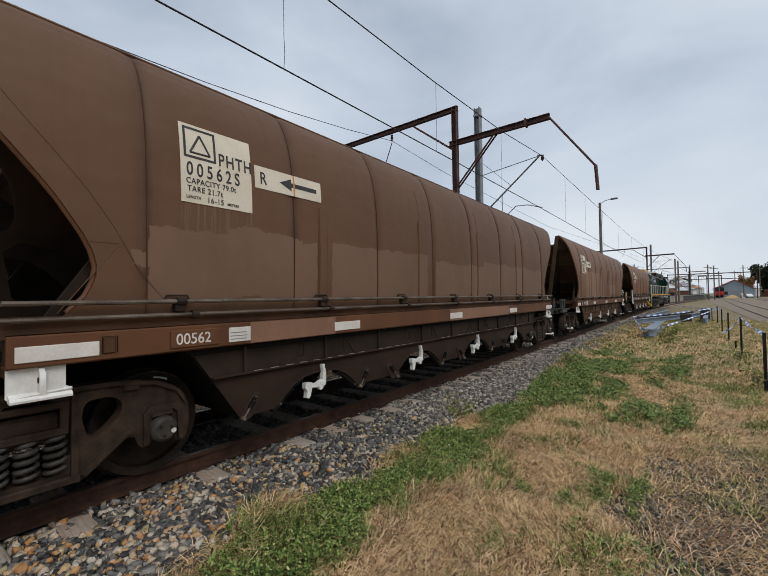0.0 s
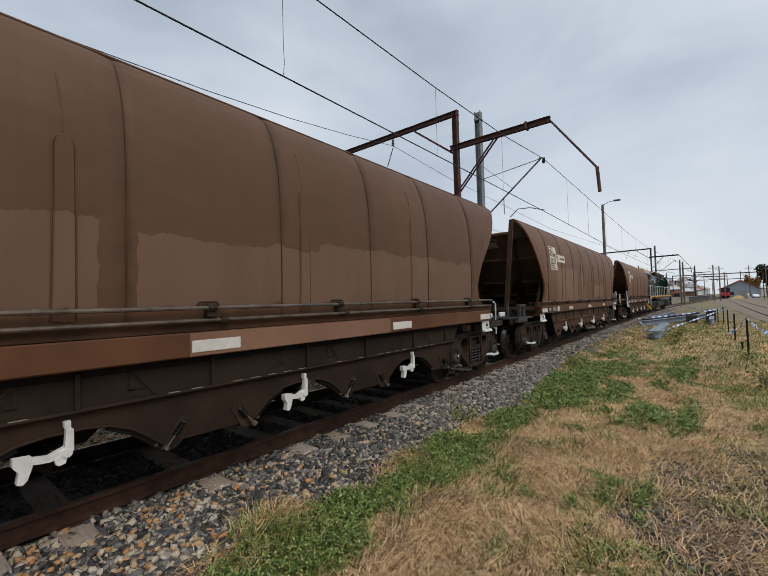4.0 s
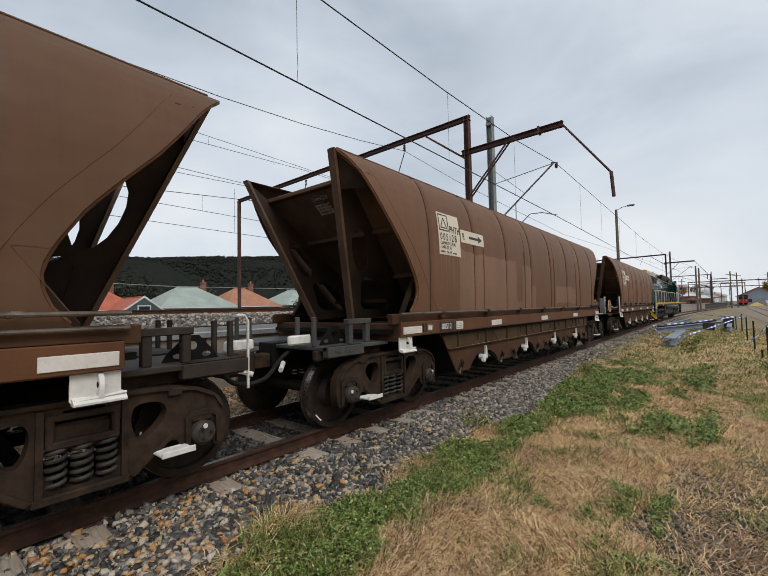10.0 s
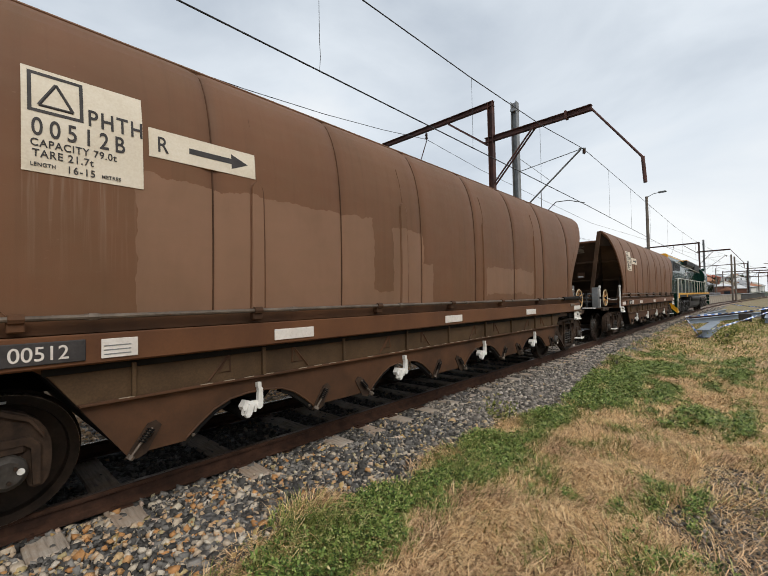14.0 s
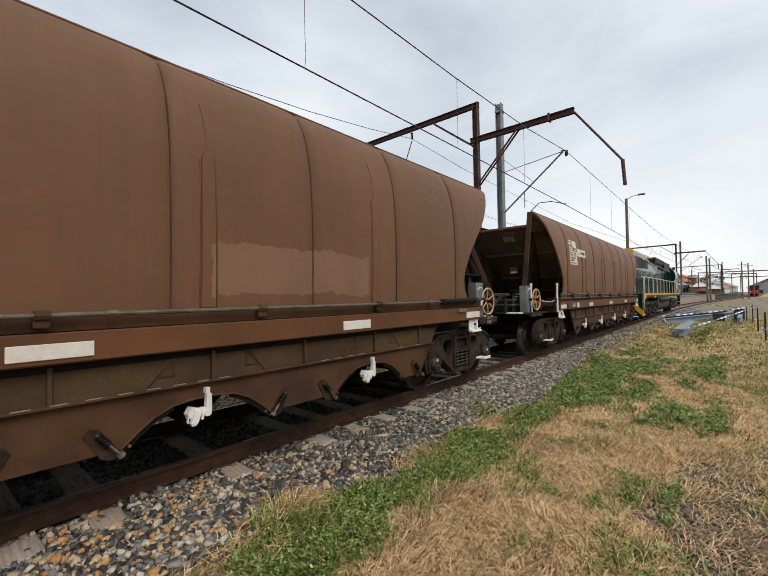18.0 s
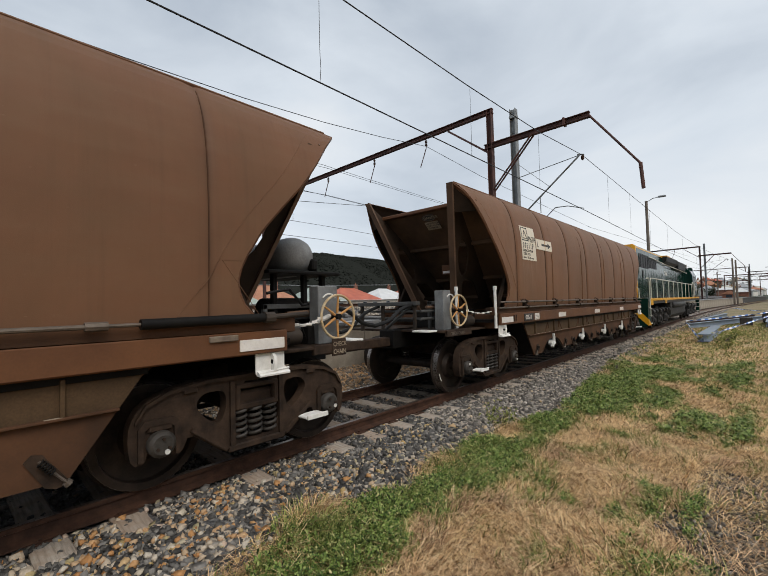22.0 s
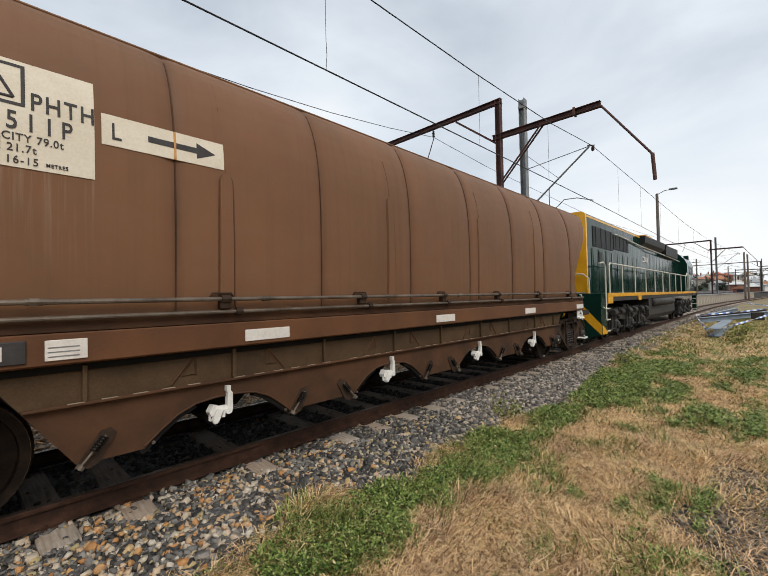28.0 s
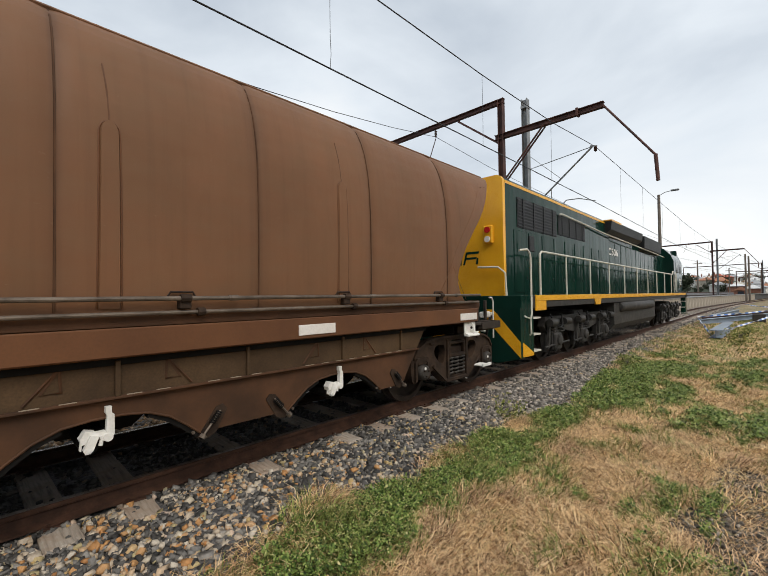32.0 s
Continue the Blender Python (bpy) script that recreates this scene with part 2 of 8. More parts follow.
def ground_build(t, b):
    """Dry and green grass, dark gravel by the walk, grey ballast along the rails, bare brown earth between."""
    v = co(t)
    sep = t.nodes.new("ShaderNodeSeparateXYZ")
    t.links.new(v, sep.inputs[0])
    big, mid, fine = noise_of(t, v, 0.5, 5.0, 0.6), noise_of(t, v, 3.0, 5.0, 0.6), noise_of(t, v, 45.0, 4.0, 0.7)
    dry = ramp(t, fine, [(0.25, (0.19, 0.125, 0.066)), (0.5, (0.43, 0.295, 0.16)), (0.75, (0.62, 0.465, 0.27))])
    green = ramp(t, fine, [(0.25, (0.025, 0.042, 0.012)), (0.7, (0.09, 0.125, 0.035))])
    grass = mix(t, ramp(t, mid, [(0.56, (0, 0, 0)), (0.68, (0.8, 0.8, 0.8))]), dry, green)
    stone = ramp(t, noise_of(t, v, 22.0, 3.0, 0.6), [(0.3, (0.03, 0.029, 0.03)), (0.5, (0.085, 0.083, 0.085)), (0.72, (0.2, 0.185, 0.17))])
    px, py = calc(t, "DIVIDE", calc(t, "SUBTRACT", sep.outputs[0], 4.5), 2.0), calc(t, "DIVIDE", calc(t, "ADD", sep.outputs[1], 0.5), 0.95)
    path = calc(t, "LESS_THAN", calc(t, "ADD", calc(t, "ADD", calc(t, "MULTIPLY", px, px), calc(t, "MULTIPLY", py, py)), calc(t, "MULTIPLY", calc(t, "SUBTRACT", mid, 0.5), 1.6)), 1.0)
    grass = mix(t, calc(t, "MULTIPLY", path, 0.85), grass, ramp(t, fine, [(0.3, (0.04, 0.034, 0.028)), (0.6, (0.11, 0.09, 0.07)), (0.8, (0.24, 0.20, 0.16))]))
    side = calc(t, "ADD", sep.outputs[1], calc(t, "MULTIPLY", calc(t, "SUBTRACT", mid, 0.5), 0.9))
    base = mix(t, calc(t, "GREATER_THAN", side, 2.78), mix(t, ramp(t, noise_of(t, v, 0.12, 3.0), [(0.5, (0, 0, 0)), (0.7, (0.5, 0.5, 0.5))]), grass, green), stone)
    far = calc(t, "MINIMUM", 0.8, calc(t, "MAXIMUM", 0.0, calc(t, "DIVIDE", calc(t, "SUBTRACT", sep.outputs[0], 24.0), 16.0)))
    base = mix(t, calc(t, "MULTIPLY", far, calc(t, "LESS_THAN", side, 2.78)), base, ramp(t, noise_of(t, v, 0.35, 6.0, 0.65), [(0.35, (0.10, 0.11, 0.045)), (0.55, (0.19, 0.15, 0.085)), (0.7, (0.27, 0.20, 0.13))]))
    t.links.new(base, b.inputs["Base Color"])
    bump(t, b, fine, 0.6, 0.03)


M_ground = material("grass_and_ballast_ground", ground_build, 0.95)
M_rail = plain("rusty_rail_steel", (0.085, 0.042, 0.027), (0.04, 0.022, 0.016), 9.0, 0.65, 0.2, gloss=0.15)
M_railtop = plain("worn_rail_top", (0.20, 0.16, 0.14), (0.12, 0.09, 0.075), 12.0, 0.35, 0.8)
M_railbright = plain("bright_rail_top", (0.5, 0.49, 0.47), (0.35, 0.33, 0.31), 12.0, 0.25, 0.95)


def timber_build(t, b):
    """Weathered grey timber with split grain, darkened between the rails for oil and train shade."""
    v = co(t)
    sep = t.nodes.new("ShaderNodeSeparateXYZ")
    t.links.new(v, sep.inputs[0])
    grain, blot = noise_of(t, co(t, (40, 3, 40)), 1.0, 5.0, 0.6), noise_of(t, v, 7.0, 5.0, 0.6)
    c = ramp(t, grain, [(0.3, (0.17, 0.145, 0.12)), (0.5, (0.38, 0.33, 0.28)), (0.75, (0.50, 0.45, 0.385))])
    c = mix(t, ramp(t, blot, [(0.45, (0, 0, 0)), (0.7, (0.6, 0.6, 0.6))]), c, (0.26, 0.165, 0.10))
    info = t.nodes.new("ShaderNodeObjectInfo")
    c = mix(t, calc(t, "MULTIPLY", info.outputs["Random"], 0.35), c, (0.30, 0.19, 0.12))
    # mask that paints oil and under-train shade on the sleeper's middle
    oil_shade = calc(t, "LESS_THAN", calc(t, "ADD", calc(t, "ABSOLUTE", sep.outputs[1]), calc(t, "MULTIPLY", blot, 0.25)), 0.86)
    c = mix(t, calc(t, "MULTIPLY", oil_shade, 0.42), c, (0.03, 0.026, 0.022))
    t.links.new(c, b.inputs["Base Color"])
    b.inputs["Specular IOR Level"].default_value = 0.2
    bump(t, b, grain, 0.6, 0.01)


M_timber = material("grey_weathered_timber", timber_build, 0.9)
M_darktimber = plain("dark_oily_timber", (0.06, 0.052, 0.045), (0.03, 0.026, 0.024), 5.0, 0.85, relief=0.6)
M_concrete = plain("stained_concrete", (0.42, 0.40, 0.36), (0.24, 0.225, 0.20), 1.5, 0.9, relief=0.4)
M_under = plain("grimy_brown_underframe", (0.106, 0.050, 0.026), (0.048, 0.026, 0.016), 1.6, 0.75, relief=0.2, fleck=0.12, gloss=0.15)
# black of the brake gear, also used as painted shade under the bodies
M_black = plain("black_gear_and_shade", (0.010, 0.009, 0.008), (0.005, 0.0045, 0.0045), 5.0, 0.7, relief=0.4, gloss=0.15)
M_bogie = plain("dusty_brown_bogie_steel", (0.058, 0.036, 0.024), (0.019, 0.013, 0.010), 6.0, 0.72, relief=0.5, gloss=0.15)
M_springs = plain("grey_black_spring_steel", (0.062, 0.056, 0.050), (0.026, 0.022, 0.019), 7.0, 0.55, relief=0.3, gloss=0.25)
M_wheel = plain("brown_black_wheel_steel", (0.042, 0.029, 0.022), (0.016, 0.012, 0.010), 5.0, 0.55, 0.1, relief=0.3, gloss=0.15)
M_tyre = plain("polished_wheel_tread", (0.30, 0.27, 0.25), (0.18, 0.15, 0.13), 8.0, 0.3, 0.9)
M_sill = plain("red_brown_sill_paint", (0.146, 0.064, 0.030), (0.094, 0.042, 0.022), 1.6, 0.5, relief=0.15, fleck=0.1, gloss=0.2)
M_sillpale = plain("pale_brown_sill_paint", (0.245, 0.132, 0.084), (0.19, 0.102, 0.066), 1.6, 0.5, relief=0.15)
M_pipe = plain("dusty_steel_pipe", (0.19, 0.155, 0.125), (0.075, 0.058, 0.046), 4.0, 0.55, 0.4)
M_white = plain("chalky_white_paint", (0.78, 0.77, 0.74), (0.60, 0.585, 0.55), 9.0, 0.55, relief=0.15, fleck=0.12)
M_label = plain("yellowed_white_panel", (0.70, 0.64, 0.53), (0.60, 0.53, 0.42), 3.0, 0.55, relief=0.1, fleck=0.12)
M_reflect = plain("white_reflector_plate", (0.74, 0.70, 0.66), (0.58, 0.54, 0.50), 5.0, 0.35, relief=0.1, fleck=0.1)
M_ink = plain("faded_black_lettering", (0.05, 0.045, 0.045), (0.03, 0.028, 0.028), 9.0, 0.6)
M_grey = plain("grey_machine_paint", (0.20, 0.21, 0.215), (0.12, 0.12, 0.12), 4.0, 0.5, relief=0.3)
M_steel = plain("galvanised_mast_steel", (0.26, 0.27, 0.27), (0.17, 0.175, 0.175), 3.0, 0.5, 0.5)
M_rustbeam = plain("rust_brown_portal_steel", (0.105, 0.045, 0.034), (0.05, 0.025, 0.022), 2.0, 0.65, 0.1)
M_wire = plain("dark_overhead_wire", (0.05, 0.05, 0.052), (0.03, 0.03, 0.032), 3.0, 0.5, 0.5)
M_rubber = plain("black_rubber_hose", (0.02, 0.02, 0.02), (0.012, 0.012, 0.012), 8.0, 0.5, gloss=0.15)
M_wheelpaint = plain("cream_hand_wheel_paint", (0.52, 0.43, 0.30), (0.40, 0.26, 0.12), 9.0, 0.5)
M_orange = plain("orange_rusted_spoke", (0.55, 0.28, 0.09), (0.40, 0.20, 0.07), 9.0, 0.6)
M_weld = plain("worn_bare_edge", (0.34, 0.28, 0.21), (0.22, 0.17, 0.12), 9.0, 0.6)
M_tankgrey = plain("speckled_grey_tank_paint", (0.25, 0.25, 0.25), (0.17, 0.17, 0.17), 6.0, 0.6, relief=0.3)
M_upper = plain("olive_brown_hopper_steel", (0.088, 0.054, 0.029), (0.050, 0.031, 0.018), 1.8, 0.75, relief=0.3, gloss=0.15)
M_notice = plain("dusty_notice_plate", (0.20, 0.16, 0.12), (0.12, 0.09, 0.07), 9.0, 0.7)
# darker copies for the first wagon: grime plus the shade below its sill
M_underdark = plain("grimy_shaded_brown_skirt", (0.044, 0.025, 0.016), (0.019, 0.012, 0.009), 1.6, 0.75, relief=0.2, fleck=0.12, gloss=0.15)
M_upperdark = plain("grimy_shaded_olive_steel", (0.036, 0.024, 0.016), (0.018, 0.013, 0.010), 1.8, 0.75, relief=0.3, gloss=0.15)
# dark brown of the hopper ends: coal dirt together with the shade inside
M_coalshade = plain("coal_and_shade_brown_plate", (0.046, 0.029, 0.020), (0.020, 0.014, 0.010), 1.4, 0.8, relief=0.2, fleck=0.1, gloss=0.1)
M_endsheet = plain("grimy_brown_end_sheet", (0.125, 0.074, 0.046), (0.06, 0.038, 0.026), 1.2, 0.75, relief=0.2, fleck=0.1, gloss=0.12)
M_endpost = plain("worn_brown_end_post", (0.150, 0.088, 0.056), (0.09, 0.054, 0.036), 2.5, 0.65, relief=0.2, fleck=0.1, gloss=0.2)
M_endgrey = plain("dull_grey_end_steel", (0.085, 0.088, 0.088), (0.045, 0.044, 0.042), 3.0, 0.6, relief=0.3, gloss=0.25)
M_enddark = plain("rusty_black_end_steel", (0.052, 0.040, 0.031), (0.022, 0.018, 0.016), 3.0, 0.7, relief=0.3, gloss=0.2)

# ---- mesh helpers ----
class Shape:
    """Vertices and faces of one mesh, gathered from simple solids."""

    def __init__(self):
        self.v, self.f = [], []

    def add(self, v, f):
        n = len(self.v)
        self.v += [tuple(p) for p in v]
        self.f += [tuple(i + n for i in q) for q in f]
        return self

    def box(self, x0, x1, y0, y1, z0, z1, b=0.0):
        if b <= 0:
            v = [(x, y, z) for x in (x0, x1) for y in (y0, y1) for z in (z0, z1)]
            return self.add(v, [(0, 1, 3, 2), (4, 6, 7, 5), (0, 4, 5, 1), (2, 3, 7, 6), (0, 2, 6, 4), (1, 5, 7, 3)])
        bm = bmesh.new()
        bmesh.ops.create_cube(bm, size=1.0)
        for p in bm.verts:
            p.co = Vector((x0 + (p.co.x + 0.5) * (x1 - x0), y0 + (p.co.y + 0.5) * (y1 - y0), z0 + (p.co.z + 0.5) * (z1 - z0)))
        bmesh.ops.bevel(bm, geom=bm.edges[:], offset=b, segments=1, affect="EDGES")
        bm.verts.index_update()
        self.add([p.co[:] for p in bm.verts], [[p.index for p in q.verts] for q in bm.faces])
        bm.free()
        return self

    def rod(self, p, q, r, n=10, r2=None):
        return self.tube([p, q], r, n, r2)

    def tube(self, pts, r, n=8, r2=None):
        pts = [Vector(p) for p in pts]
        rings, up = [], None
        for i, p in enumerate(pts):
            d = (pts[min(i + 1, len(pts) - 1)] - pts[max(i - 1, 0)]).normalized()
            if up is None:
                up = Vector((0, 0, 1)) if abs(d.z) < 0.9 else Vector((1, 0, 0))
            side = d.cross(up).normalized()
            up = side.cross(d).normalized()
            rr = r if r2 is None else r + (r2 - r) * i / (len(pts) - 1)
            rings.append([p + rr * (math.cos(a) * side + math.sin(a) * up) for a in (2 * math.pi * k / n for k in range(n))])
        v = [p for ring in rings for p in ring]
        f = [(i * n + k, i * n + (k + 1) % n, (i + 1) * n + (k + 1) % n, (i + 1) * n + k) for i in range(len(pts) - 1) for k in range(n)]
        f += [tuple(range(n - 1, -1, -1)), tuple(range((len(pts) - 1) * n, len(pts) * n))]
        return self.add(v, f)

    def lathe(self, profile, centre, axis="y", n=24, ring=False):
        """profile: (distance along the axis, radius)."""
        c, v = Vector(centre), []
        for h, r in profile:
            for k in range(n):
                a = 2 * math.pi * k / n
                p = {"y": (r * math.cos(a), h, r * math.sin(a)), "z": (r * math.cos(a), r * math.sin(a), h), "x": (h, r * math.cos(a), r * math.sin(a))}[axis]
                v.append(c + Vector(p))
        f = [(i * n + k, i * n + (k + 1) % n, (i + 1) * n + (k + 1) % n, (i + 1) * n + k) for i in range(len(profile) - 1) for k in range(n)]
        if ring:
            m = len(profile) - 1
            f += [(m * n + k, m * n + (k + 1) % n, (k + 1) % n, k) for k in range(n)]
        else:
            f += [tuple(range(n)), tuple(range((len(profile) - 1) * n, len(profile) * n))]
        return self.add(v, f)

    def prism(self, poly, lo, hi, axis="y"):
        """A flat outline (two coordinates) drawn out along an axis; for y the outline is x, z; for x it is y, z; for z it is x, y."""
        def at(p, h):
            return {"y": (p[0], h, p[1]), "x": (h, p[0], p[1]), "z": (p[0], p[1], h)}[axis]
        n = len(poly)
        f = [tuple(range(n)), tuple(range(2 * n - 1, n - 1, -1))] + [(k, k + n, (k + 1) % n + n, (k + 1) % n) for k in range(n)]
        return self.add([at(p, lo) for p in poly] + [at(p, hi) for p in poly], f)

    def holed(self, outer, holes, lo, hi):
        """As prism along y, with holes through it."""
        bm = bmesh.new()
        edges = []
        for loop in (outer, *holes):
            vs = [bm.verts.new((x, 0, z)) for x, z in loop]
            edges += [bm.edges.new((vs[k], vs[(k + 1) % len(vs)])) for k in range(len(vs))]
        bmesh.ops.triangle_fill(bm, use_beauty=True, edges=edges)
        bm.verts.index_update()
        flat = [(p.co.x, p.co.z) for p in bm.verts]
        tris = [[p.index for p in q.verts] for q in bm.faces]
        bm.free()
        n = len(flat)
        self.add([(x, lo, z) for x, z in flat] + [(x, hi, z) for x, z in flat], [tuple(q) for q in tris] + [tuple(i + n for i in reversed(q)) for q in tris])
        base = len(self.v) - 2 * n
        start = 0
        for loop in (outer, *holes):
            m = len(loop)
            for k in range(m):
                a, b_ = base + start + k, base + start + (k + 1) % m
                self.f.append((a, b_, b_ + n, a + n))
            start += m
        return self

    def mesh(self, name, mat, smooth=35.0):
        me = bpy.data.meshes.new(name)
        me.from_pydata(self.v, [], self.f)
        bm = bmesh.new()
        bm.from_mesh(me)
        bmesh.ops.recalc_face_normals(bm, faces=bm.faces[:])
        bm.to_mesh(me)
        bm.free()
        for m in (mat if isinstance(mat, (list, tuple)) else [mat]):
            me.materials.append(m)
        if smooth:
            me.polygons.foreach_set("use_smooth", [True] * len(me.polygons))
            me.set_sharp_from_angle(angle=radians(smooth))
        return me


def part(name, shape, mat, parent, label="", smooth=35.0):
    ob = new(name, shape if isinstance(shape, bpy.types.Mesh) else shape.mesh(name, mat, smooth))
    ob.parent = parent
    return tagged(ob, label)


def thing(name, label, category, group="", kind="", place=None):
    ob = new(name)
    if place is not None:
        ob.matrix_world = place
    return tagged(ob, label, category, group, kind)


def solid(name, shape, mat, label, category="", group="", kind="", smooth=35.0):
    return tagged(new(name, shape.mesh(name, mat, smooth)), label, category, group, kind)


def writing(name, text, size, x, y, z, mat, parent, spread=1.0, squeeze=1.0, bold=0.006):
    """Letters that stand on the side facing -y, their lower left corner at x, z."""
    cu = bpy.data.curves.new(name, "FONT")
    cu.body, cu.size, cu.extrude, cu.space_character, cu.offset = text, size, 0.0015, spread, bold * size
    ob = bpy.data.objects.new(name, cu)
    scene.collection.objects.link(ob)
    me = bpy.data.meshes.new_from_object(ob)
    bpy.data.objects.remove(ob)
    me.name = name
    me.transform(pose(x, y, z, 90) @ Matrix.Diagonal((squeeze, 1, 1, 1)))
    me.materials.clear()
    me.materials.append(mat)
    ob = new(name, me)
    ob.parent = parent
    return ob


def flat_writing(name, text, size, x, y, z, mat, parent):
    """Letters lying in the x, y plane of their parent."""
    ob = writing(name, text, size, 0, 0, 0, mat, parent)
    ob.data.transform(pose(x, y, z) @ pose(0, 0, 0, -90))
    return ob


# ---- hopper wagons: x along the train from the wagon's middle, y across from the track's middle (near side negative), z above the rail heads ----
TIP, HALF = 6.92, 1.415
PROFILE = [(1.46, 1.400), (1.75, 1.412), (2.1, 1.418), (2.5, 1.415), (2.8, 1.402), (3.0, 1.382), (3.15, 1.355), (3.3, 1.318), (3.43, 1.27), (3.55, 1.21), (3.64, 1.145), (3.71, 1.06)]
EDGE = [(1.46, 5.79), (1.53, 5.70), (1.61, 5.635), (1.7, 5.59), (1.8, 5.565), (1.9, 5.575), (2.05, 5.64), (2.35, 5.83), (2.62, 6.05), (2.88, 6.275), (3.15, 6.47), (3.43, 6.66), (3.58, 6.80), (3.71, 6.95)]
RIBS = [-5.22, -3.70, -2.22, -0.72, 0.77, 2.26, 3.73, 5.31]
LEVERS = [-3.255, -1.085, 1.085, 3.255]
ARCH = [(-0.55, 0.535), (-0.42, 0.63), (-0.27, 0.692), (-0.1, 0.714), (0.1, 0.714), (0.27, 0.692), (0.42, 0.63), (0.55, 0.535)]
BOGIE, WHEELBASE, RADIUS = 5.90, 1.81, 0.46


def at(table, z):
    return float(np.interp(z, [a for a, _ in table], [b_ for _, b_ in table]))


def edge_x(d, z):
    """How far the sheet's end reaches: the leading end overhangs a little more at its top."""
    return at(EDGE, z) + (0.085 * min(1.0, max(0.0, (z - 2.3) / 1.2)) if d > 0 else 0.0)


def side_sheet(side, skins=(0.0, 0.03)):
    """One curved side with its scalloped ends: an outer and an inner skin joined round the edge."""
    zs = sorted({round(float(z), 3) for z in np.linspace(1.46, 3.71, 30)} | {z for z, _ in PROFILE})
    fixed = sorted({round(r + d, 3) for r in RIBS for d in (-0.2, -0.11, -0.06, -0.03, 0.0, 0.03, 0.06, 0.11, 0.2)} | {round(r + d, 3) for r in RIBS[:-1] for d in (0.5, 0.98)})
    ends = [0.12, 0.3, 0.5, 0.7, 0.85, 1.0]
    s, rows, cols = Shape(), len(zs), len(fixed) + 2 * len(ends)
    v = []
    for thick in skins:
        for z in zs:
            e, lead = at(EDGE, z), edge_x(1, z)
            xs = [fixed[0] - k * (e + fixed[0]) for k in reversed(ends)] + fixed + [fixed[-1] + k * (lead - fixed[-1]) for k in ends]
            for x in xs:
                dent = 0.018 * max(math.exp(-((x - r) / (0.085 if x < r else 0.045)) ** 2) for r in RIBS)
                v.append((x, side * (at(PROFILE, z) - thick - dent), z))
    f = []
    for layer in (0, rows * cols):
        f += [(layer + r * cols + c, layer + r * cols + c + 1, layer + (r + 1) * cols + c + 1, layer + (r + 1) * cols + c) for r in range(rows - 1) for c in range(cols - 1)]
    n = rows * cols
    ring = [c for c in range(cols)] + [r * cols + cols - 1 for r in range(1, rows)] + [(rows - 1) * cols + c for c in range(cols - 2, -1, -1)] + [r * cols for r in range(rows - 2, 0, -1)]
    f += [(a, b_, b_ + n, a + n) for a, b_ in zip(ring, ring[1:] + ring[:1])]
    return s.add(v, f)


def rib(x, side, w=0.012, proud=-0.009):
    """A pressed seam that follows the curve of the side."""
    s = Shape()
    zs = list(np.linspace(1.47, 3.70, 22))
    v = []
    for z in zs:
        y = at(PROFILE, z)
        v += [(x - w, side * (y - 0.03), z), (x - 0.4 * w, side * (y + proud), z), (x + 0.4 * w, side * (y + proud), z), (x + w, side * (y - 0.03), z)]
    f = [(4 * i + k, 4 * i + k + 1, 4 * i + k + 5, 4 * i + k + 4) for i in range(len(zs) - 1) for k in range(3)]
    f += [(4 * i + 3, 4 * i, 4 * i + 4, 4 * i + 7) for i in range(len(zs) - 1)] + [(0, 1, 2, 3), tuple(len(v) - k for k in (1, 2, 3, 4))]
    return s.add(v, f)


def pod(x, side, top, w=0.066):
    """A shallow pressed strip with a rounded head, between two seams."""
    s = Shape()
    zs = list(np.linspace(1.50, top - 0.09, 12)) + [top - 0.09 + 0.09 * math.sin(radians(a)) for a in (20, 40, 60, 75, 90)]
    v = []
    for i, z in enumerate(zs):
        ww = w * (1 + 0.12 * (top - z)) if z <= top - 0.09 else max(0.012, w * math.sqrt(max(0.0, 1 - ((z - top + 0.09) / 0.09) ** 2)))
        y = at(PROFILE, z)
        v += [(x - ww, side * (y - 0.014), z), (x - ww * 0.8, side * (y + 0.016), z), (x + ww * 0.8, side * (y + 0.016), z), (x + ww, side * (y - 0.014), z)]
    f = [(4 * i + k, 4 * i + k + 1, 4 * i + k + 5, 4 * i + k + 4) for i in range(len(zs) - 1) for k in range(3)]
    f += [(4 * i + 3, 4 * i, 4 * i + 4, 4 * i + 7) for i in range(len(zs) - 1)] + [(0, 1, 2, 3), tuple(len(v) - k for k in (1, 2, 3, 4))]
    return s.add(v, f)


def oval(cx, cz, a, b_, turn=0.0, n=14):
    c, s_ = math.cos(radians(turn)), math.sin(radians(turn))
    return [(cx + a * math.cos(q) * c - b_ * math.sin(q) * s_, cz + a * math.cos(q) * s_ + b_ * math.sin(q) * c) for q in (2 * math.pi * k / n for k in range(n))]


def lean(shape, s):
    """Tilts a flat plate so that it stands wide at the top and narrow at the foot."""
    shape.v = [(x, y + s * (0.45 + 0.252 * (z - 1.45)), z) for x, y, z in shape.v]
    return shape


def weld(points, side, r=0.009):
    return Shape().tube([(x, side * (at(PROFILE, z) + 0.001), z) for x, z in points], r, 6)


def rounded(loop, times=2):
    """Cuts the corners of a closed outline."""
    for _ in range(times):
        loop = [q for (ax, az), (bx_, bz) in zip(loop, loop[1:] + loop[:1]) for q in ((0.75 * ax + 0.25 * bx_, 0.75 * az + 0.25 * bz), (0.25 * ax + 0.75 * bx_, 0.25 * az + 0.75 * bz))]
    return loop


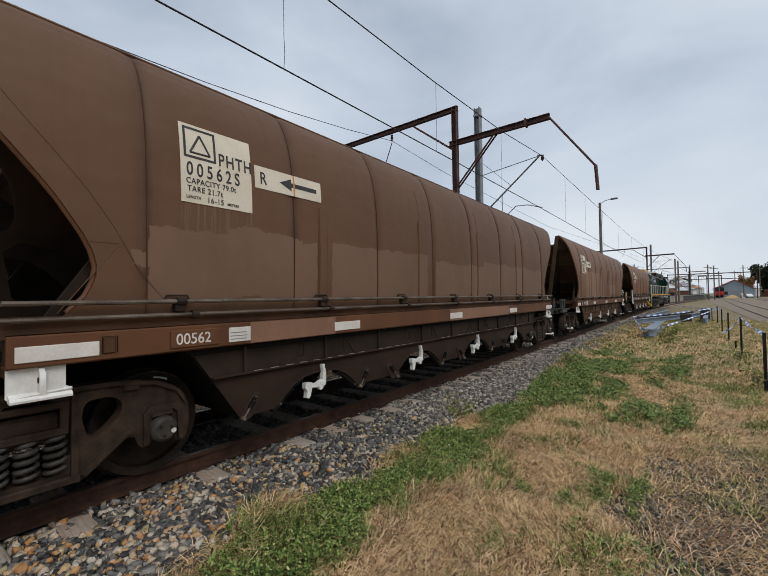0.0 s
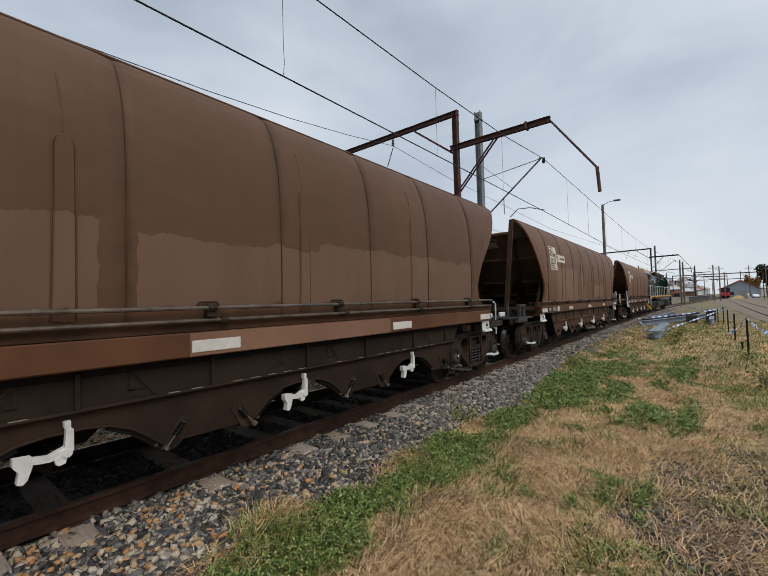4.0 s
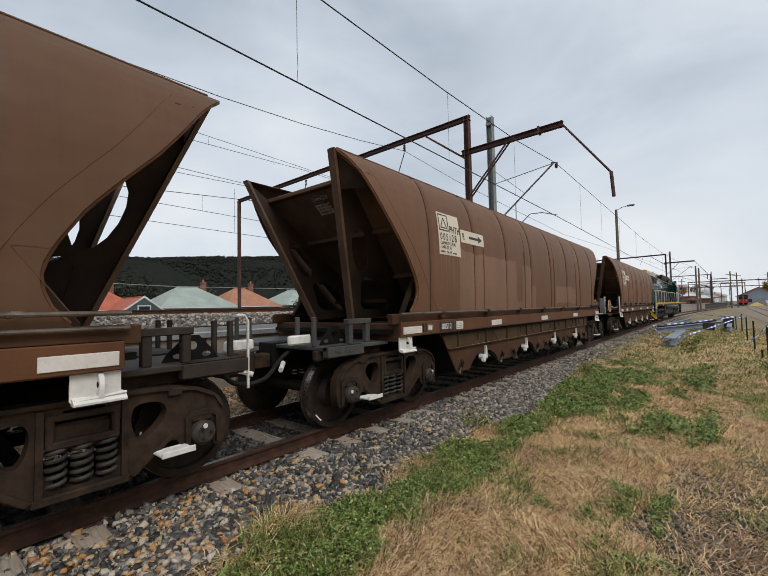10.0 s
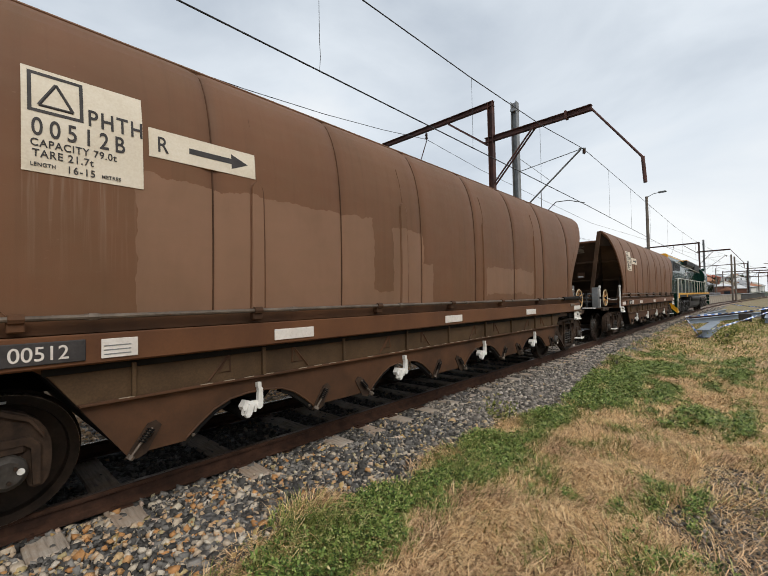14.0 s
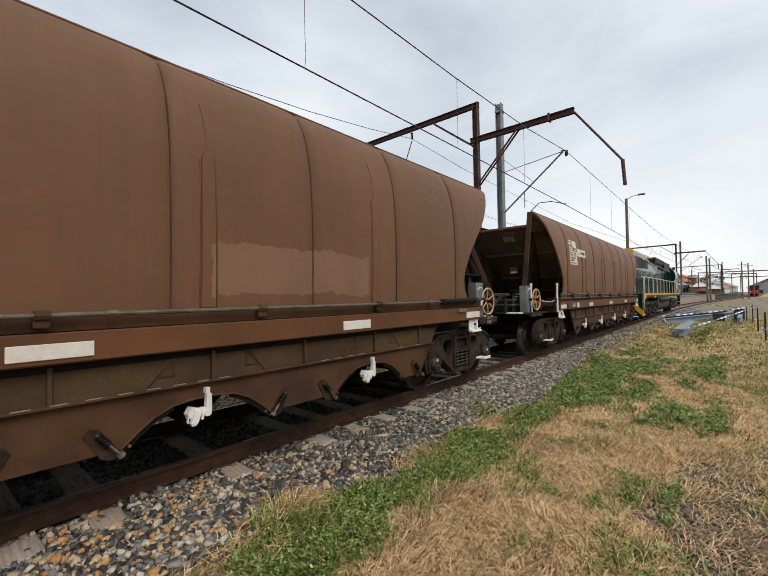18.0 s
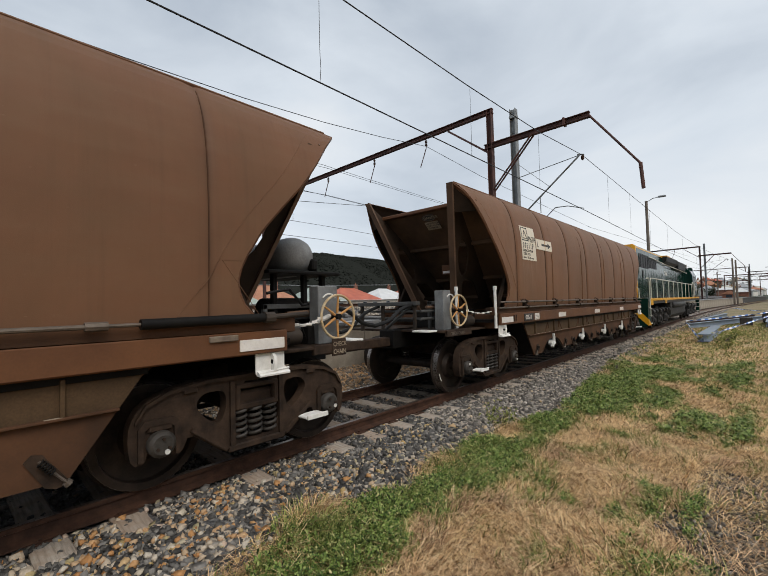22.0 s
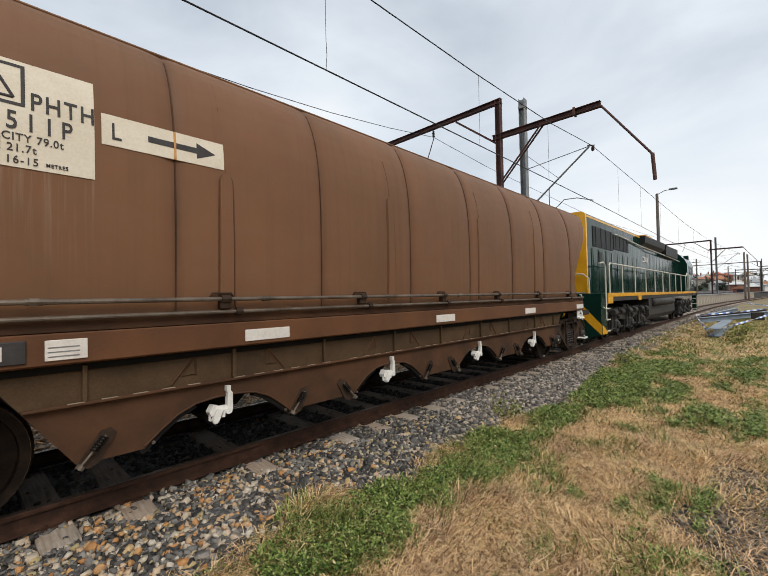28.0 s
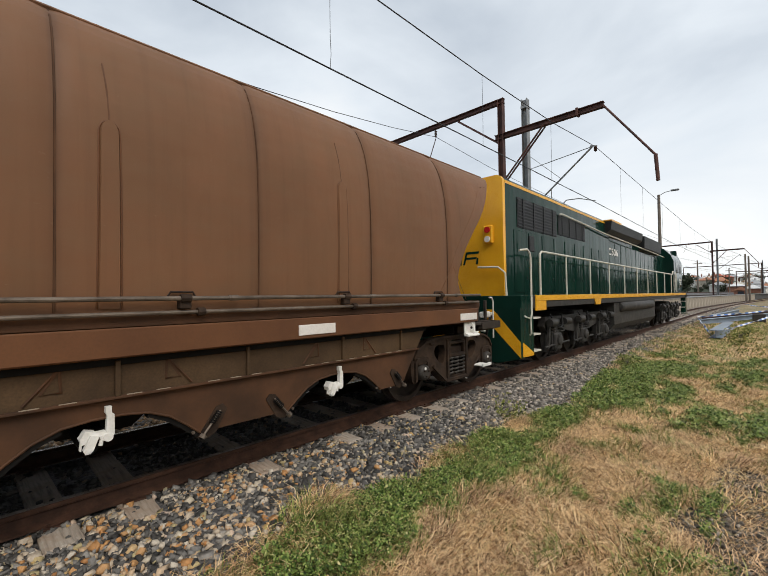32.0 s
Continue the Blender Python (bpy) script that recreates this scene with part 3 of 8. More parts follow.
def hug(me, proud):
    """Bends a flat mesh on the near side so that it lies on the curved sheet."""
    for p in me.vertices:
        p.co.y = -(at(PROFILE, p.co.z) + proud) + (p.co.y if abs(p.co.y) < 0.1 else 0.0)
    return me


def curved_plate(x0, x1, z0, z1, thick=0.006):
    """A thin plate in strips, flat at y = 0 until it is bent to the sheet."""
    s, zs = Shape(), np.linspace(z0, z1, 9)
    v = [(x, y, z) for z in zs for x, y in ((x0, -thick), (x1, -thick), (x1, 0.012), (x0, 0.012))]
    f = [(4 * i + k, 4 * i + (k + 1) % 4, 4 * i + 4 + (k + 1) % 4, 4 * i + 4 + k) for i in range(8) for k in range(4)] + [(0, 1, 2, 3), (32, 33, 34, 35)]
    return s.add(v, f)


def bogie_side(side):
    """A cast side frame in profile, with its two rounded windows and spring opening."""
    z = RADIUS
    half = [(0.26, z + 0.47), (0.56, z + 0.475), (0.86, z + 0.43), (1.05, z + 0.34), (1.14, z + 0.20), (1.15, z + 0.02), (1.12, z - 0.14), (1.02, z - 0.15), (1.0, z - 0.02), (0.83, z - 0.02), (0.81, z - 0.13), (0.73, z - 0.13), (0.67, z + 0.02), (0.5, z - 0.11), (0.36, z - 0.22), (0.26, z - 0.25)]
    outer = rounded(half + [(-x, zz) for x, zz in reversed(half)], 1)
    win = rounded([(0.615, z + 0.25), (0.55, z + 0.35), (0.40, z + 0.355), (0.33, z + 0.33), (0.315, z + 0.2), (0.365, z + 0.06), (0.42, z + 0.05), (0.53, z + 0.13)])
    mid = rounded([(-0.25, z + 0.40), (-0.25, z - 0.16), (0.25, z - 0.16), (0.25, z + 0.40)], 1)
    a, b_ = sorted((side * 1.02, side * 1.14))
    s = Shape().holed(outer, [win, [(-x, zz) for x, zz in win], mid], a, b_)
    lip = sorted((side * 1.138, side * 1.172))
    top = [(0.0, z + 0.475), (0.5, z + 0.475), (0.84, z + 0.43), (1.02, z + 0.345), (1.10, z + 0.22)]
    for (x0, z0), (x1, z1) in zip(top, top[1:]):
        for k in (-1, 1):
            s.prism([(k * x0, z0 - 0.035), (k * x1, z1 - 0.035), (k * x1, z1 - 0.002), (k * x0, z0 - 0.002)], *lip)
    s.box(-0.31, 0.31, *lip, z - 0.245, z - 0.185, 0.01)
    for k in (-1, 1):
        s.prism([(k * 0.29, z - 0.19), (k * 0.245, z - 0.19), (k * 0.245, z + 0.42), (k * 0.29, z + 0.42)], *lip)
        s.prism([(k * 0.66, z + 0.035), (k * 0.64, z + 0.07), (k * 0.30, z - 0.19), (k * 0.34, z - 0.215)], *lip)
        s.prism([(k * 0.79, z - 0.11), (k * 0.75, z - 0.11), (k * 0.75, z + 0.16), (k * 0.80, z + 0.21), (k * 1.03, z + 0.21), (k * 1.08, z + 0.15), (k * 1.08, z - 0.12), (k * 1.04, z - 0.12), (k * 1.03, z + 0.13), (k * 0.99, z + 0.16), (k * 0.84, z + 0.16), (k * 0.80, z + 0.13)], *lip)
        s.box(*sorted((k * 0.60, k * 0.72)), *lip, z + 0.375, z + 0.425, 0.008)
    return s


def spring(x, y, z0, z1, r=0.058, turns=5):
    n = turns * 12
    return Shape().tube([(x + r * math.cos(2 * math.pi * k / 12), y + r * math.sin(2 * math.pi * k / 12), z0 + (z1 - z0) * k / n) for k in range(n + 1)], 0.017, 6)


def wheel_shape(side):
    """A wheel by its section: hub, dished web, rim, tread and flange."""
    g = 0.7175
    prof = [(g - 0.02, 0.10), (g - 0.02, 0.17), (g + 0.03, 0.21), (g + 0.025, 0.37), (g - 0.0, 0.385), (g - 0.0, 0.487), (g + 0.018, 0.490), (g + 0.03, 0.465), (g + 0.13, 0.458), (g + 0.13, 0.395),
            (g + 0.07, 0.385), (g + 0.055, 0.22), (g + 0.12, 0.17), (g + 0.12, 0.09)]
    return Shape().lathe([(side * h, r) for h, r in prof], (0, 0, 0), "y", 40)


WHEEL = {s: wheel_shape(s).mesh("wheel", M_wheel, 30) for s in (-1, 1)}
TREAD = {s: Shape().lathe([(s * (0.7175 + a), r) for a, r in ((0.034, 0.44), (0.034, 0.4655), (0.126, 0.4605), (0.126, 0.44))], (0, 0, 0), "y", 40, True).mesh("tread", M_tyre, 30) for s in (-1, 1)}
AXLE = Shape().rod((0, -1.1, 0), (0, 1.1, 0), 0.075, 14).mesh("axle", M_wheel)
CAPM = {s: Shape().lathe([(s * 1.10, 0.112), (s * 1.19, 0.112), (s * 1.205, 0.105), (s * 1.225, 0.08), (s * 1.225, 0.0)], (0, 0, 0), "y", 18).mesh("bearing_cap", M_springs) for s in (-1, 1)}
CAPB = {s: Shape().rod((0.0, s * 1.22, 0.052), (0.0, s * 1.245, 0.052), 0.013, 6).mesh("cap_bolt", M_bogie) for s in (-1, 1)}
DOT = {s: Shape().rod((0.03, s * 1.222, -0.06), (0.03, s * 1.232, -0.06), 0.022, 10).mesh("white_dot", M_white) for s in (-1, 1)}
CHALK = {s: Shape().add([(r * math.cos(a), s * h, r * math.sin(a)) for a in np.linspace(0.3, 0.62, 6) for r, h in ((0.40, 0.8495), (0.418, 0.8495), (0.418, 0.846), (0.40, 0.846))], [(4 * i + k, 4 * i + (k + 1) % 4, 4 * i + 4 + (k + 1) % 4, 4 * i + 4 + k) for i in range(5) for k in range(4)] + [(0, 1, 2, 3), (20, 21, 22, 23)]).mesh("chalk_mark", M_white) for s in (-1, 1)}
SIDEFRAME = {s: bogie_side(s).mesh("side_frame", M_bogie, 30) for s in (-1, 1)}
SPRINGS = [spring(x, -1.10, RADIUS - 0.16, RADIUS + 0.13, 0.062).mesh("spring", M_springs, 60) for x in (-0.165, 0.0, 0.165)]
BOX_ = {s: Shape().box(-0.13, 0.13, *sorted((s * 1.0, s * 1.13)), RADIUS - 0.02, RADIUS + 0.17, 0.02).box(-0.10, 0.10, *sorted((s * 1.12, s * 1.165)), RADIUS + 0.10, RADIUS + 0.19, 0.015).mesh("axle_box", M_bogie) for s in (-1, 1)}
BOLSTER = Shape().box(-0.2, 0.2, -1.12, 1.12, RADIUS + 0.08, RADIUS + 0.30, 0.03).box(-0.235, 0.235, -1.17, -1.1, RADIUS + 0.13, RADIUS + 0.19, 0.012).box(-0.235, 0.235, -1.17, -1.1, RADIUS + 0.33, RADIUS + 0.38, 0.012).box(-0.235, -0.18, -1.17, -1.1, RADIUS + 0.15, RADIUS + 0.36, 0.012).box(0.18, 0.235, -1.17, -1.1, RADIUS + 0.15, RADIUS + 0.36, 0.012).box(-0.16, 0.16, -0.22, 0.22, RADIUS + 0.28, RADIUS + 0.47, 0.02).mesh("bolster", M_bogie)
BRAKE = Shape().box(-0.34, -0.26, -0.95, 0.95, RADIUS - 0.12, RADIUS + 0.0, 0.01).box(0.26, 0.34, -0.95, 0.95, RADIUS - 0.12, RADIUS + 0.0, 0.01).rod((-0.3, 0.1, RADIUS - 0.05), (0.3, 0.1, RADIUS - 0.05), 0.03).mesh("brake_beam", M_black)
STEP = Shape().box(-0.14, 0.14, -1.34, -1.14, 0.375, 0.395, 0.006).box(-0.14, 0.14, -1.345, -1.325, 0.370, 0.420, 0.005).box(-0.12, 0.10, -1.18, -1.14, 0.36, 0.40, 0.005).mesh("foot_step", M_white)
ROLLING = []


def add_bogie(wagon, x, outward):
    """A three-piece bogie; its wheelsets turn."""
    bog = part("bogie", BOLSTER, None, wagon)
    bog.matrix_basis = pose(x, 0, 0)
    for s in (-1, 1):
        part("side_frame", SIDEFRAME[s], None, bog)
        for dx in (-WHEELBASE / 2, WHEELBASE / 2):
            part("axle_box", BOX_[s], None, bog).location.x = dx
    for me in SPRINGS:
        part("spring", me, None, bog)
        o = part("spring", me, None, bog)
        o.location.y = 2.20
    part("brake_beam", BRAKE, None, bog)
    st = part("foot_step", STEP, None, bog, "small white-painted steel foot step")
    st.location.x = outward * 0.62
    for dx in (-WHEELBASE / 2, WHEELBASE / 2):
        ws = part("wheelset", AXLE, None, wagon)
        ws.matrix_basis = pose(x + dx, 0, RADIUS)
        for s in (-1, 1):
            part("wheel", WHEEL[s], None, ws)
            part("wheel_tread", TREAD[s], None, ws, "polished steel wheel tread")
            part("bearing_cap", CAPM[s], None, ws)
            for k in range(3):
                part("cap_bolt", CAPB[s], None, ws).matrix_basis = Matrix.Rotation(radians(120 * k), 4, "Y")
            part("white_dot", DOT[s], None, ws, "white paint dot")
            part("chalk_mark", CHALK[s], None, ws, "white chalk stroke on the rim")
        ROLLING.append((ws, x + dx, RADIUS, random.uniform(0, 6.28)))


STITCH = Shape().box(0, 0.10, -1.374, -1.356, 0.8622, 0.8655).mesh("stitch_weld", M_weld)
SHEET = {s: side_sheet(s) for s in (-1, 1)}
# thin inner skins coloured dark for coal and for the hopper's inner shade
LINING = {s: side_sheet(s, (0.0315, 0.036)).mesh("inner_lining", M_coalshade, 30) for s in (-1, 1)}
# seams take the darker underframe brown in place of their shadow line
RIBM = {(x, s): rib(x, s).mesh("seam", M_under, 40) for x in RIBS for s in (-1, 1)}
LEVER = (Shape().prism([(0.028, 0.80), (0.066, 0.80), (0.066, 0.755), (0.082, 0.74), (0.084, 0.60), (0.066, 0.572), (0.030, 0.558), (0.0, 0.575), (-0.01, 0.60), (0.032, 0.62), (0.038, 0.742), (0.028, 0.755)], -1.38, -1.335)
         .prism([(-0.07, 0.632), (0.03, 0.632), (0.03, 0.60), (-0.06, 0.592)], -1.375, -1.33)
         .prism([(-0.122, 0.598), (-0.088, 0.652), (-0.028, 0.634), (-0.046, 0.574), (-0.108, 0.560)], -1.37, -1.29)
         .prism([(-0.062, 0.622), (-0.012, 0.606), (-0.044, 0.520), (-0.064, 0.498), (-0.092, 0.498), (-0.104, 0.524)], -1.395, -1.35)
         .prism([(-0.118, 0.575), (-0.106, 0.575), (-0.110, 0.515), (-0.122, 0.525)], -1.36, -1.34)
         .rod((0.045, -1.39, 0.585), (0.045, -1.33, 0.585), 0.03, 12).rod((0.006, -1.37, 0.575), (0.0, -1.37, 0.535), 0.014, 8).rod((-0.076, -1.402, 0.522), (-0.076, -1.34, 0.522), 0.016, 10)).mesh("door_lever", M_white)
LEVER_LONG = (Shape().prism([(0.028, 0.80), (0.066, 0.80), (0.066, 0.755), (0.082, 0.74), (0.084, 0.60), (0.066, 0.565), (0.030, 0.55), (0.0, 0.57), (-0.01, 0.60), (0.032, 0.62), (0.038, 0.742), (0.028, 0.755)], -1.38, -1.335)
              .prism([(-0.20, 0.612), (-0.06, 0.588), (0.03, 0.625), (0.03, 0.575), (-0.05, 0.545), (-0.19, 0.562)], -1.375, -1.325)
              .prism([(-0.245, 0.625), (-0.15, 0.618), (-0.145, 0.55), (-0.170, 0.47), (-0.195, 0.445), (-0.225, 0.455), (-0.215, 0.53), (-0.245, 0.57)], -1.39, -1.33)
              .prism([(-0.03, 0.565), (0.05, 0.565), (0.035, 0.515), (0.0, 0.505), (-0.02, 0.52)], -1.38, -1.34).rod((0.045, -1.39, 0.582), (0.045, -1.33, 0.582), 0.03, 12)).mesh("door_lever", M_white)
LEVERROD = Shape().rod((-0.02, -1.33, 0.60), (-0.02, -0.3, 0.60), 0.028).rod((-0.1, -1.30, 0.52), (-0.1, -0.5, 0.56), 0.06).mesh("lever_shaft", M_black)


def pocket_outline():
    """The lower edge of the hopper skirt: four arches over the door gear between flat-bottomed pockets."""
    p = [(-4.88, 1.13), (-4.80, 1.07), (-4.34, 0.42)]
    for x in LEVERS:
        p += [(x - 0.66, 0.42 if x < -3 else 0.44)] + [(x + dx, z) for dx, z in ARCH] + [(x + 0.66, 0.42 if x > 3 else 0.44)]
    p += [(4.34, 0.42), (4.80, 1.07), (4.88, 1.13)]
    return p


def hopper_wagon(name, label, number, suffix, arrow, hold, e, paint, patch_sill=(), low=None, high=None):
    """One bogie hopper. e: the end with the brake platform, -1 or 1; arrow: the way the door arrow points; hold: its letter."""
    low, high = low or M_under, high or M_upper
    w = thing(name, label, "hopper wagon", "hopper wagons in the train")
    for s in (-1, 1):
        body = part("side_sheet", SHEET[s].mesh("side_sheet", paint, 30), None, w, "curved weathered brown side sheet")
        part("inner_lining", LINING[s], None, body, "inner face darkened for coal and shade")
        for x in RIBS:
            part("seam", RIBM[x, s], None, body)
        for x, top in zip((-3.28, -1.12, 1.08, 3.28), (2.68, 2.83, 2.86, 2.85)):
            xs_ = x * (-s)
            strip = part("pressed_strip", pod(xs_, s, top).mesh("pressed_strip", paint, 40), None, body)
            seam_path = [(xs_ - 0.066 * (1 + 0.12 * (top - z)), z) for z in np.linspace(1.5, top - 0.09, 8)] + [(xs_ - 0.066 * math.cos(radians(a)), top - 0.09 + 0.09 * math.sin(radians(a))) for a in range(15, 180, 22)] + [(xs_ + 0.066 * (1 + 0.12 * (top - z)), z) for z in np.linspace(top - 0.09, 1.5, 8)]
            part("weld_line", weld(seam_path, s, 0.007), M_sill, strip)
            part("weld_line", weld([(xs_, top), (xs_ - 0.012, top + 0.25), (xs_ - 0.03, 3.3)], s, 0.006 if top > 2.7 else 0.003), M_sill, strip)
        for d in (-1, 1):
            path = [(d * (at(EDGE, z) - 0.24), z) for z in np.linspace(3.5, 2.0, 12)] + [(d * 5.30, 1.85), (d * 5.02, 1.5)]
            part("weld_line", weld(path, s, 0.0035), paint, body)
            part("weld_line", weld([(d * 5.62, 2.02), (d * 5.42, 2.02), (d * 5.80, 1.5)], s, 0.0035), paint, body)
        rim = Shape().tube([(x, s * 1.055, 3.712) for x in np.linspace(-6.9, 6.9, 12)], 0.016, 6)
        part("top_rim", rim, paint, body)
    # sloped end sheets, side gussets with holes, stiffeners
    for d in (-1, 1):
        slope = Shape().prism([(d * 6.55, 3.42), (d * 6.50, 3.42), (d * 4.25, 1.40), (d * 4.32, 1.40)], -1.28, 1.28)
        es = part("end_sheet", slope, M_endsheet, w, "sloping brown end sheet")
        part("top_beam", Shape().box(*sorted((d * 6.46, d * 6.60)), -1.15, 1.15, 3.38, 3.45, 0.012), M_sill, es)
        for k, (zz, xx) in enumerate(((2.75, 5.76), (2.1, 5.04), (1.7, 4.6))):
            part("cross_rib", Shape().box(*sorted((d * (xx - 0.02), d * (xx + 0.13))), -1.3, 1.3, zz - 0.035, zz + 0.035, 0.01), M_endsheet, es)
        for s in (-1, 1):
            out = [(d * 6.955, 3.70), (d * 6.62, 3.46), (d * 6.0, 2.9), (d * 5.0, 2.0), (d * 4.45, 1.46), (d * 6.01, 1.38)]
            holes = [oval(d * 6.10, 2.46, 0.17, 0.36, d * -24), [(d * 5.95, 1.98), (d * 5.88, 1.62), (d * 5.78, 1.55), (d * 5.22, 1.56), (d * 5.16, 1.64), (d * 5.44, 1.93), (d * 5.58, 2.02), (d * 5.85, 2.06)]]
            gus = lean(Shape().holed(out, holes, -0.008, 0.008), s)
            part("end_gusset", gus, M_coalshade, es)
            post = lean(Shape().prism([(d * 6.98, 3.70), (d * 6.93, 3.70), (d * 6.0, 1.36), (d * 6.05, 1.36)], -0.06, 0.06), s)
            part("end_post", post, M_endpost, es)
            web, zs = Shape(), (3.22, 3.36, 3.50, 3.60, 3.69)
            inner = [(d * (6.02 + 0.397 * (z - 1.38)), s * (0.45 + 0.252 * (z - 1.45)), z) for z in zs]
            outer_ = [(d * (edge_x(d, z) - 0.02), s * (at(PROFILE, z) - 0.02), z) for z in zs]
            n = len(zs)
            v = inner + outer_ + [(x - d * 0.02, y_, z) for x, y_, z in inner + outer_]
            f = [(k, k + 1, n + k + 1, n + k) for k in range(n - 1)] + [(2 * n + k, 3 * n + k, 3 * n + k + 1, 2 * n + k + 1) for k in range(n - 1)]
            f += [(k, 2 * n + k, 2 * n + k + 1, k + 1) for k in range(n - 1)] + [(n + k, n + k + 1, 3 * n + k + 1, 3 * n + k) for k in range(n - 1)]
            part("corner_web", web.add(v, f + [(0, n, 3 * n, 2 * n), (n - 1, 3 * n - 1, 4 * n - 1, 2 * n - 1)]), M_coalshade, es)
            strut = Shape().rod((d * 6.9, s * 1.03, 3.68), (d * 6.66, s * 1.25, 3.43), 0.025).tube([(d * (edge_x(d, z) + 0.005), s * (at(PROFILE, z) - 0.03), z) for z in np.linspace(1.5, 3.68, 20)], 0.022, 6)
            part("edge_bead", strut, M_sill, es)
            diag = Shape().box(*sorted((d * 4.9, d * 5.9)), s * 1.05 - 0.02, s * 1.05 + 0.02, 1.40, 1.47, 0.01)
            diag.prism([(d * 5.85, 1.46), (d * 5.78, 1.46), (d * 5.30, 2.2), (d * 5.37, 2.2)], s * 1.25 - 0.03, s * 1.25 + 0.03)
            part("end_brace", diag, M_coalshade, es)
    # underframe
    for s in (-1, 1):
        a, b_ = sorted((s * 1.447, s * 1.40))
        so = part("side_sill", Shape().box(-6.07, 6.07, a, b_, 1.150, 1.360, 0.008), M_sill, w)
        c, q = sorted((s * 1.40, s * 1.30))
        part("sill_flange", Shape().box(-6.07, 6.07, c, q, 1.350, 1.370, 0.004), M_sill, so)
        part("sill_flange", Shape().box(-6.07, 6.07, c, q, 1.140, 1.160, 0.004), M_sill, so)
        if s < 0:
            for x0, x1 in patch_sill:
                part("repainted_strip", Shape().box(x0, x1, -1.4515, -1.4465, 1.155, 1.355), M_sillpale, so, "paler repainted stretch of the sill")
        gird = Shape().prism(pocket_outline(), *sorted((s * 1.33, s * 1.31)))
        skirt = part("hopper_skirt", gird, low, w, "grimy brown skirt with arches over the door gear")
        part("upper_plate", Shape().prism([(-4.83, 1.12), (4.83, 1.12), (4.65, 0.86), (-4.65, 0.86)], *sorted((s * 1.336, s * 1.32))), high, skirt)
        part("flange_strip", Shape().box(-4.64, 4.64, *sorted((s * 1.378, s * 1.32)), 0.842, 0.862, 0.004), low, skirt)
        for k in range(44):
            if s < 0 and random.random() < 0.8:
                part("stitch_weld", STITCH, None, skirt).location.x = -4.4 + 0.2 * k
        for x in LEVERS:
            part("arch_edge", Shape().tube([(x - 0.66, s * 1.335, 0.44)] + [(x + dx, s * 1.335, z) for dx, z in ARCH] + [(x + 0.66, s * 1.335, 0.44)], 0.010, 6), low, skirt)
            for dd in (-1, 1):
                seal = [(x + dd * q, z) for q, z in ((0.70, 0.405), (0.55, 0.53), (0.42, 0.625), (0.27, 0.687), (0.26, 0.655), (0.40, 0.59), (0.52, 0.50), (0.67, 0.375))]
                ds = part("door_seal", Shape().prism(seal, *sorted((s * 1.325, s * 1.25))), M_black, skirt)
                part("seal_bolt", Shape().rod((x + dd * 0.60, s * 1.33, 0.455), (x + dd * 0.60, s * 1.345, 0.455), 0.014, 6), M_pipe, ds)
            # stiffening ribs and outlined triangular gussets
            part("stiffener", Shape().box(x + 0.04, x + 0.075, *sorted((s * 1.372, s * 1.335)), 0.862, 1.12, 0.004), high, skirt)
            for dd in (-1, 1):
                gx = x + 0.06 + dd * 0.34
                tri = Shape().tube([(gx, s * 1.338, 1.10), (gx - dd * 0.01, s * 1.338, 0.94), (gx + dd * 0.10, s * 1.338, 0.94), (gx, s * 1.338, 1.10), (gx + dd * 0.19, s * 1.338, 0.88)], 0.011, 5)
                part("gusset", tri, low, skirt)
        for x in (-4.3, -2.17, 0.0, 2.17, 4.3):
            part("stiffener", Shape().box(x - 0.015, x + 0.015, *sorted((s * 1.37, s * 1.335)), 0.862, 1.12, 0.004), high, skirt)
        # black channel strip that stands in for the shadow under the sill
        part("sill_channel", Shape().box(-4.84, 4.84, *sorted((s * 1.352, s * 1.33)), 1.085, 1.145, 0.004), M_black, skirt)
        # spring latches on the pocket corners
        for x0, x1 in ((-2.60, -1.74), (-0.43, 0.43), (1.74, 2.60), (-4.34, None), (None, 4.34)):
            for c, dd in ((x0, 1), (x1, -1)):
                if c is None:
                    continue
                plate_ = Shape().prism([(c - dd * 0.02, 0.40), (c + dd * 0.07, 0.385), (c + dd * 0.13, 0.41), (c + dd * 0.24, 0.60), (c + dd * 0.20, 0.645), (c + dd * 0.14, 0.63)], *sorted((s * 1.342, s * 1.328)))
                la = part("door_latch", plate_, M_bogie, skirt)
                p0, p1 = Vector((c, s * 1.375, 0.405)), Vector((c + dd * 0.165, s * 1.365, 0.60))
                part("latch_bolt", Shape().rod(p0, p1, 0.010, 6).rod(p0, p0.lerp(p1, 0.12), 0.028, 8), M_pipe, la)
                up, side_ = (p1 - p0).normalized(), Vector((0, 1, 0))
                other = up.cross(side_)
                coil = [p0.lerp(p1, 0.52 + 0.44 * k / 40) + 0.024 * (math.cos(k * 0.9) * side_ + math.sin(k * 0.9) * other) for k in range(41)]
                part("latch_spring", Shape().tube(coil, 0.006, 5), M_black, la)
        # pipes along the side with their clips
        pz = 1.570 if e < 0 else 1.478
        pipe = Shape().rod((-6.1, s * 1.47, pz), (6.1 if e < 0 else 4.45, s * 1.47, pz), 0.019)
        po = part("side_pipe", pipe, M_pipe, w, "dusty steel pipe along the side")
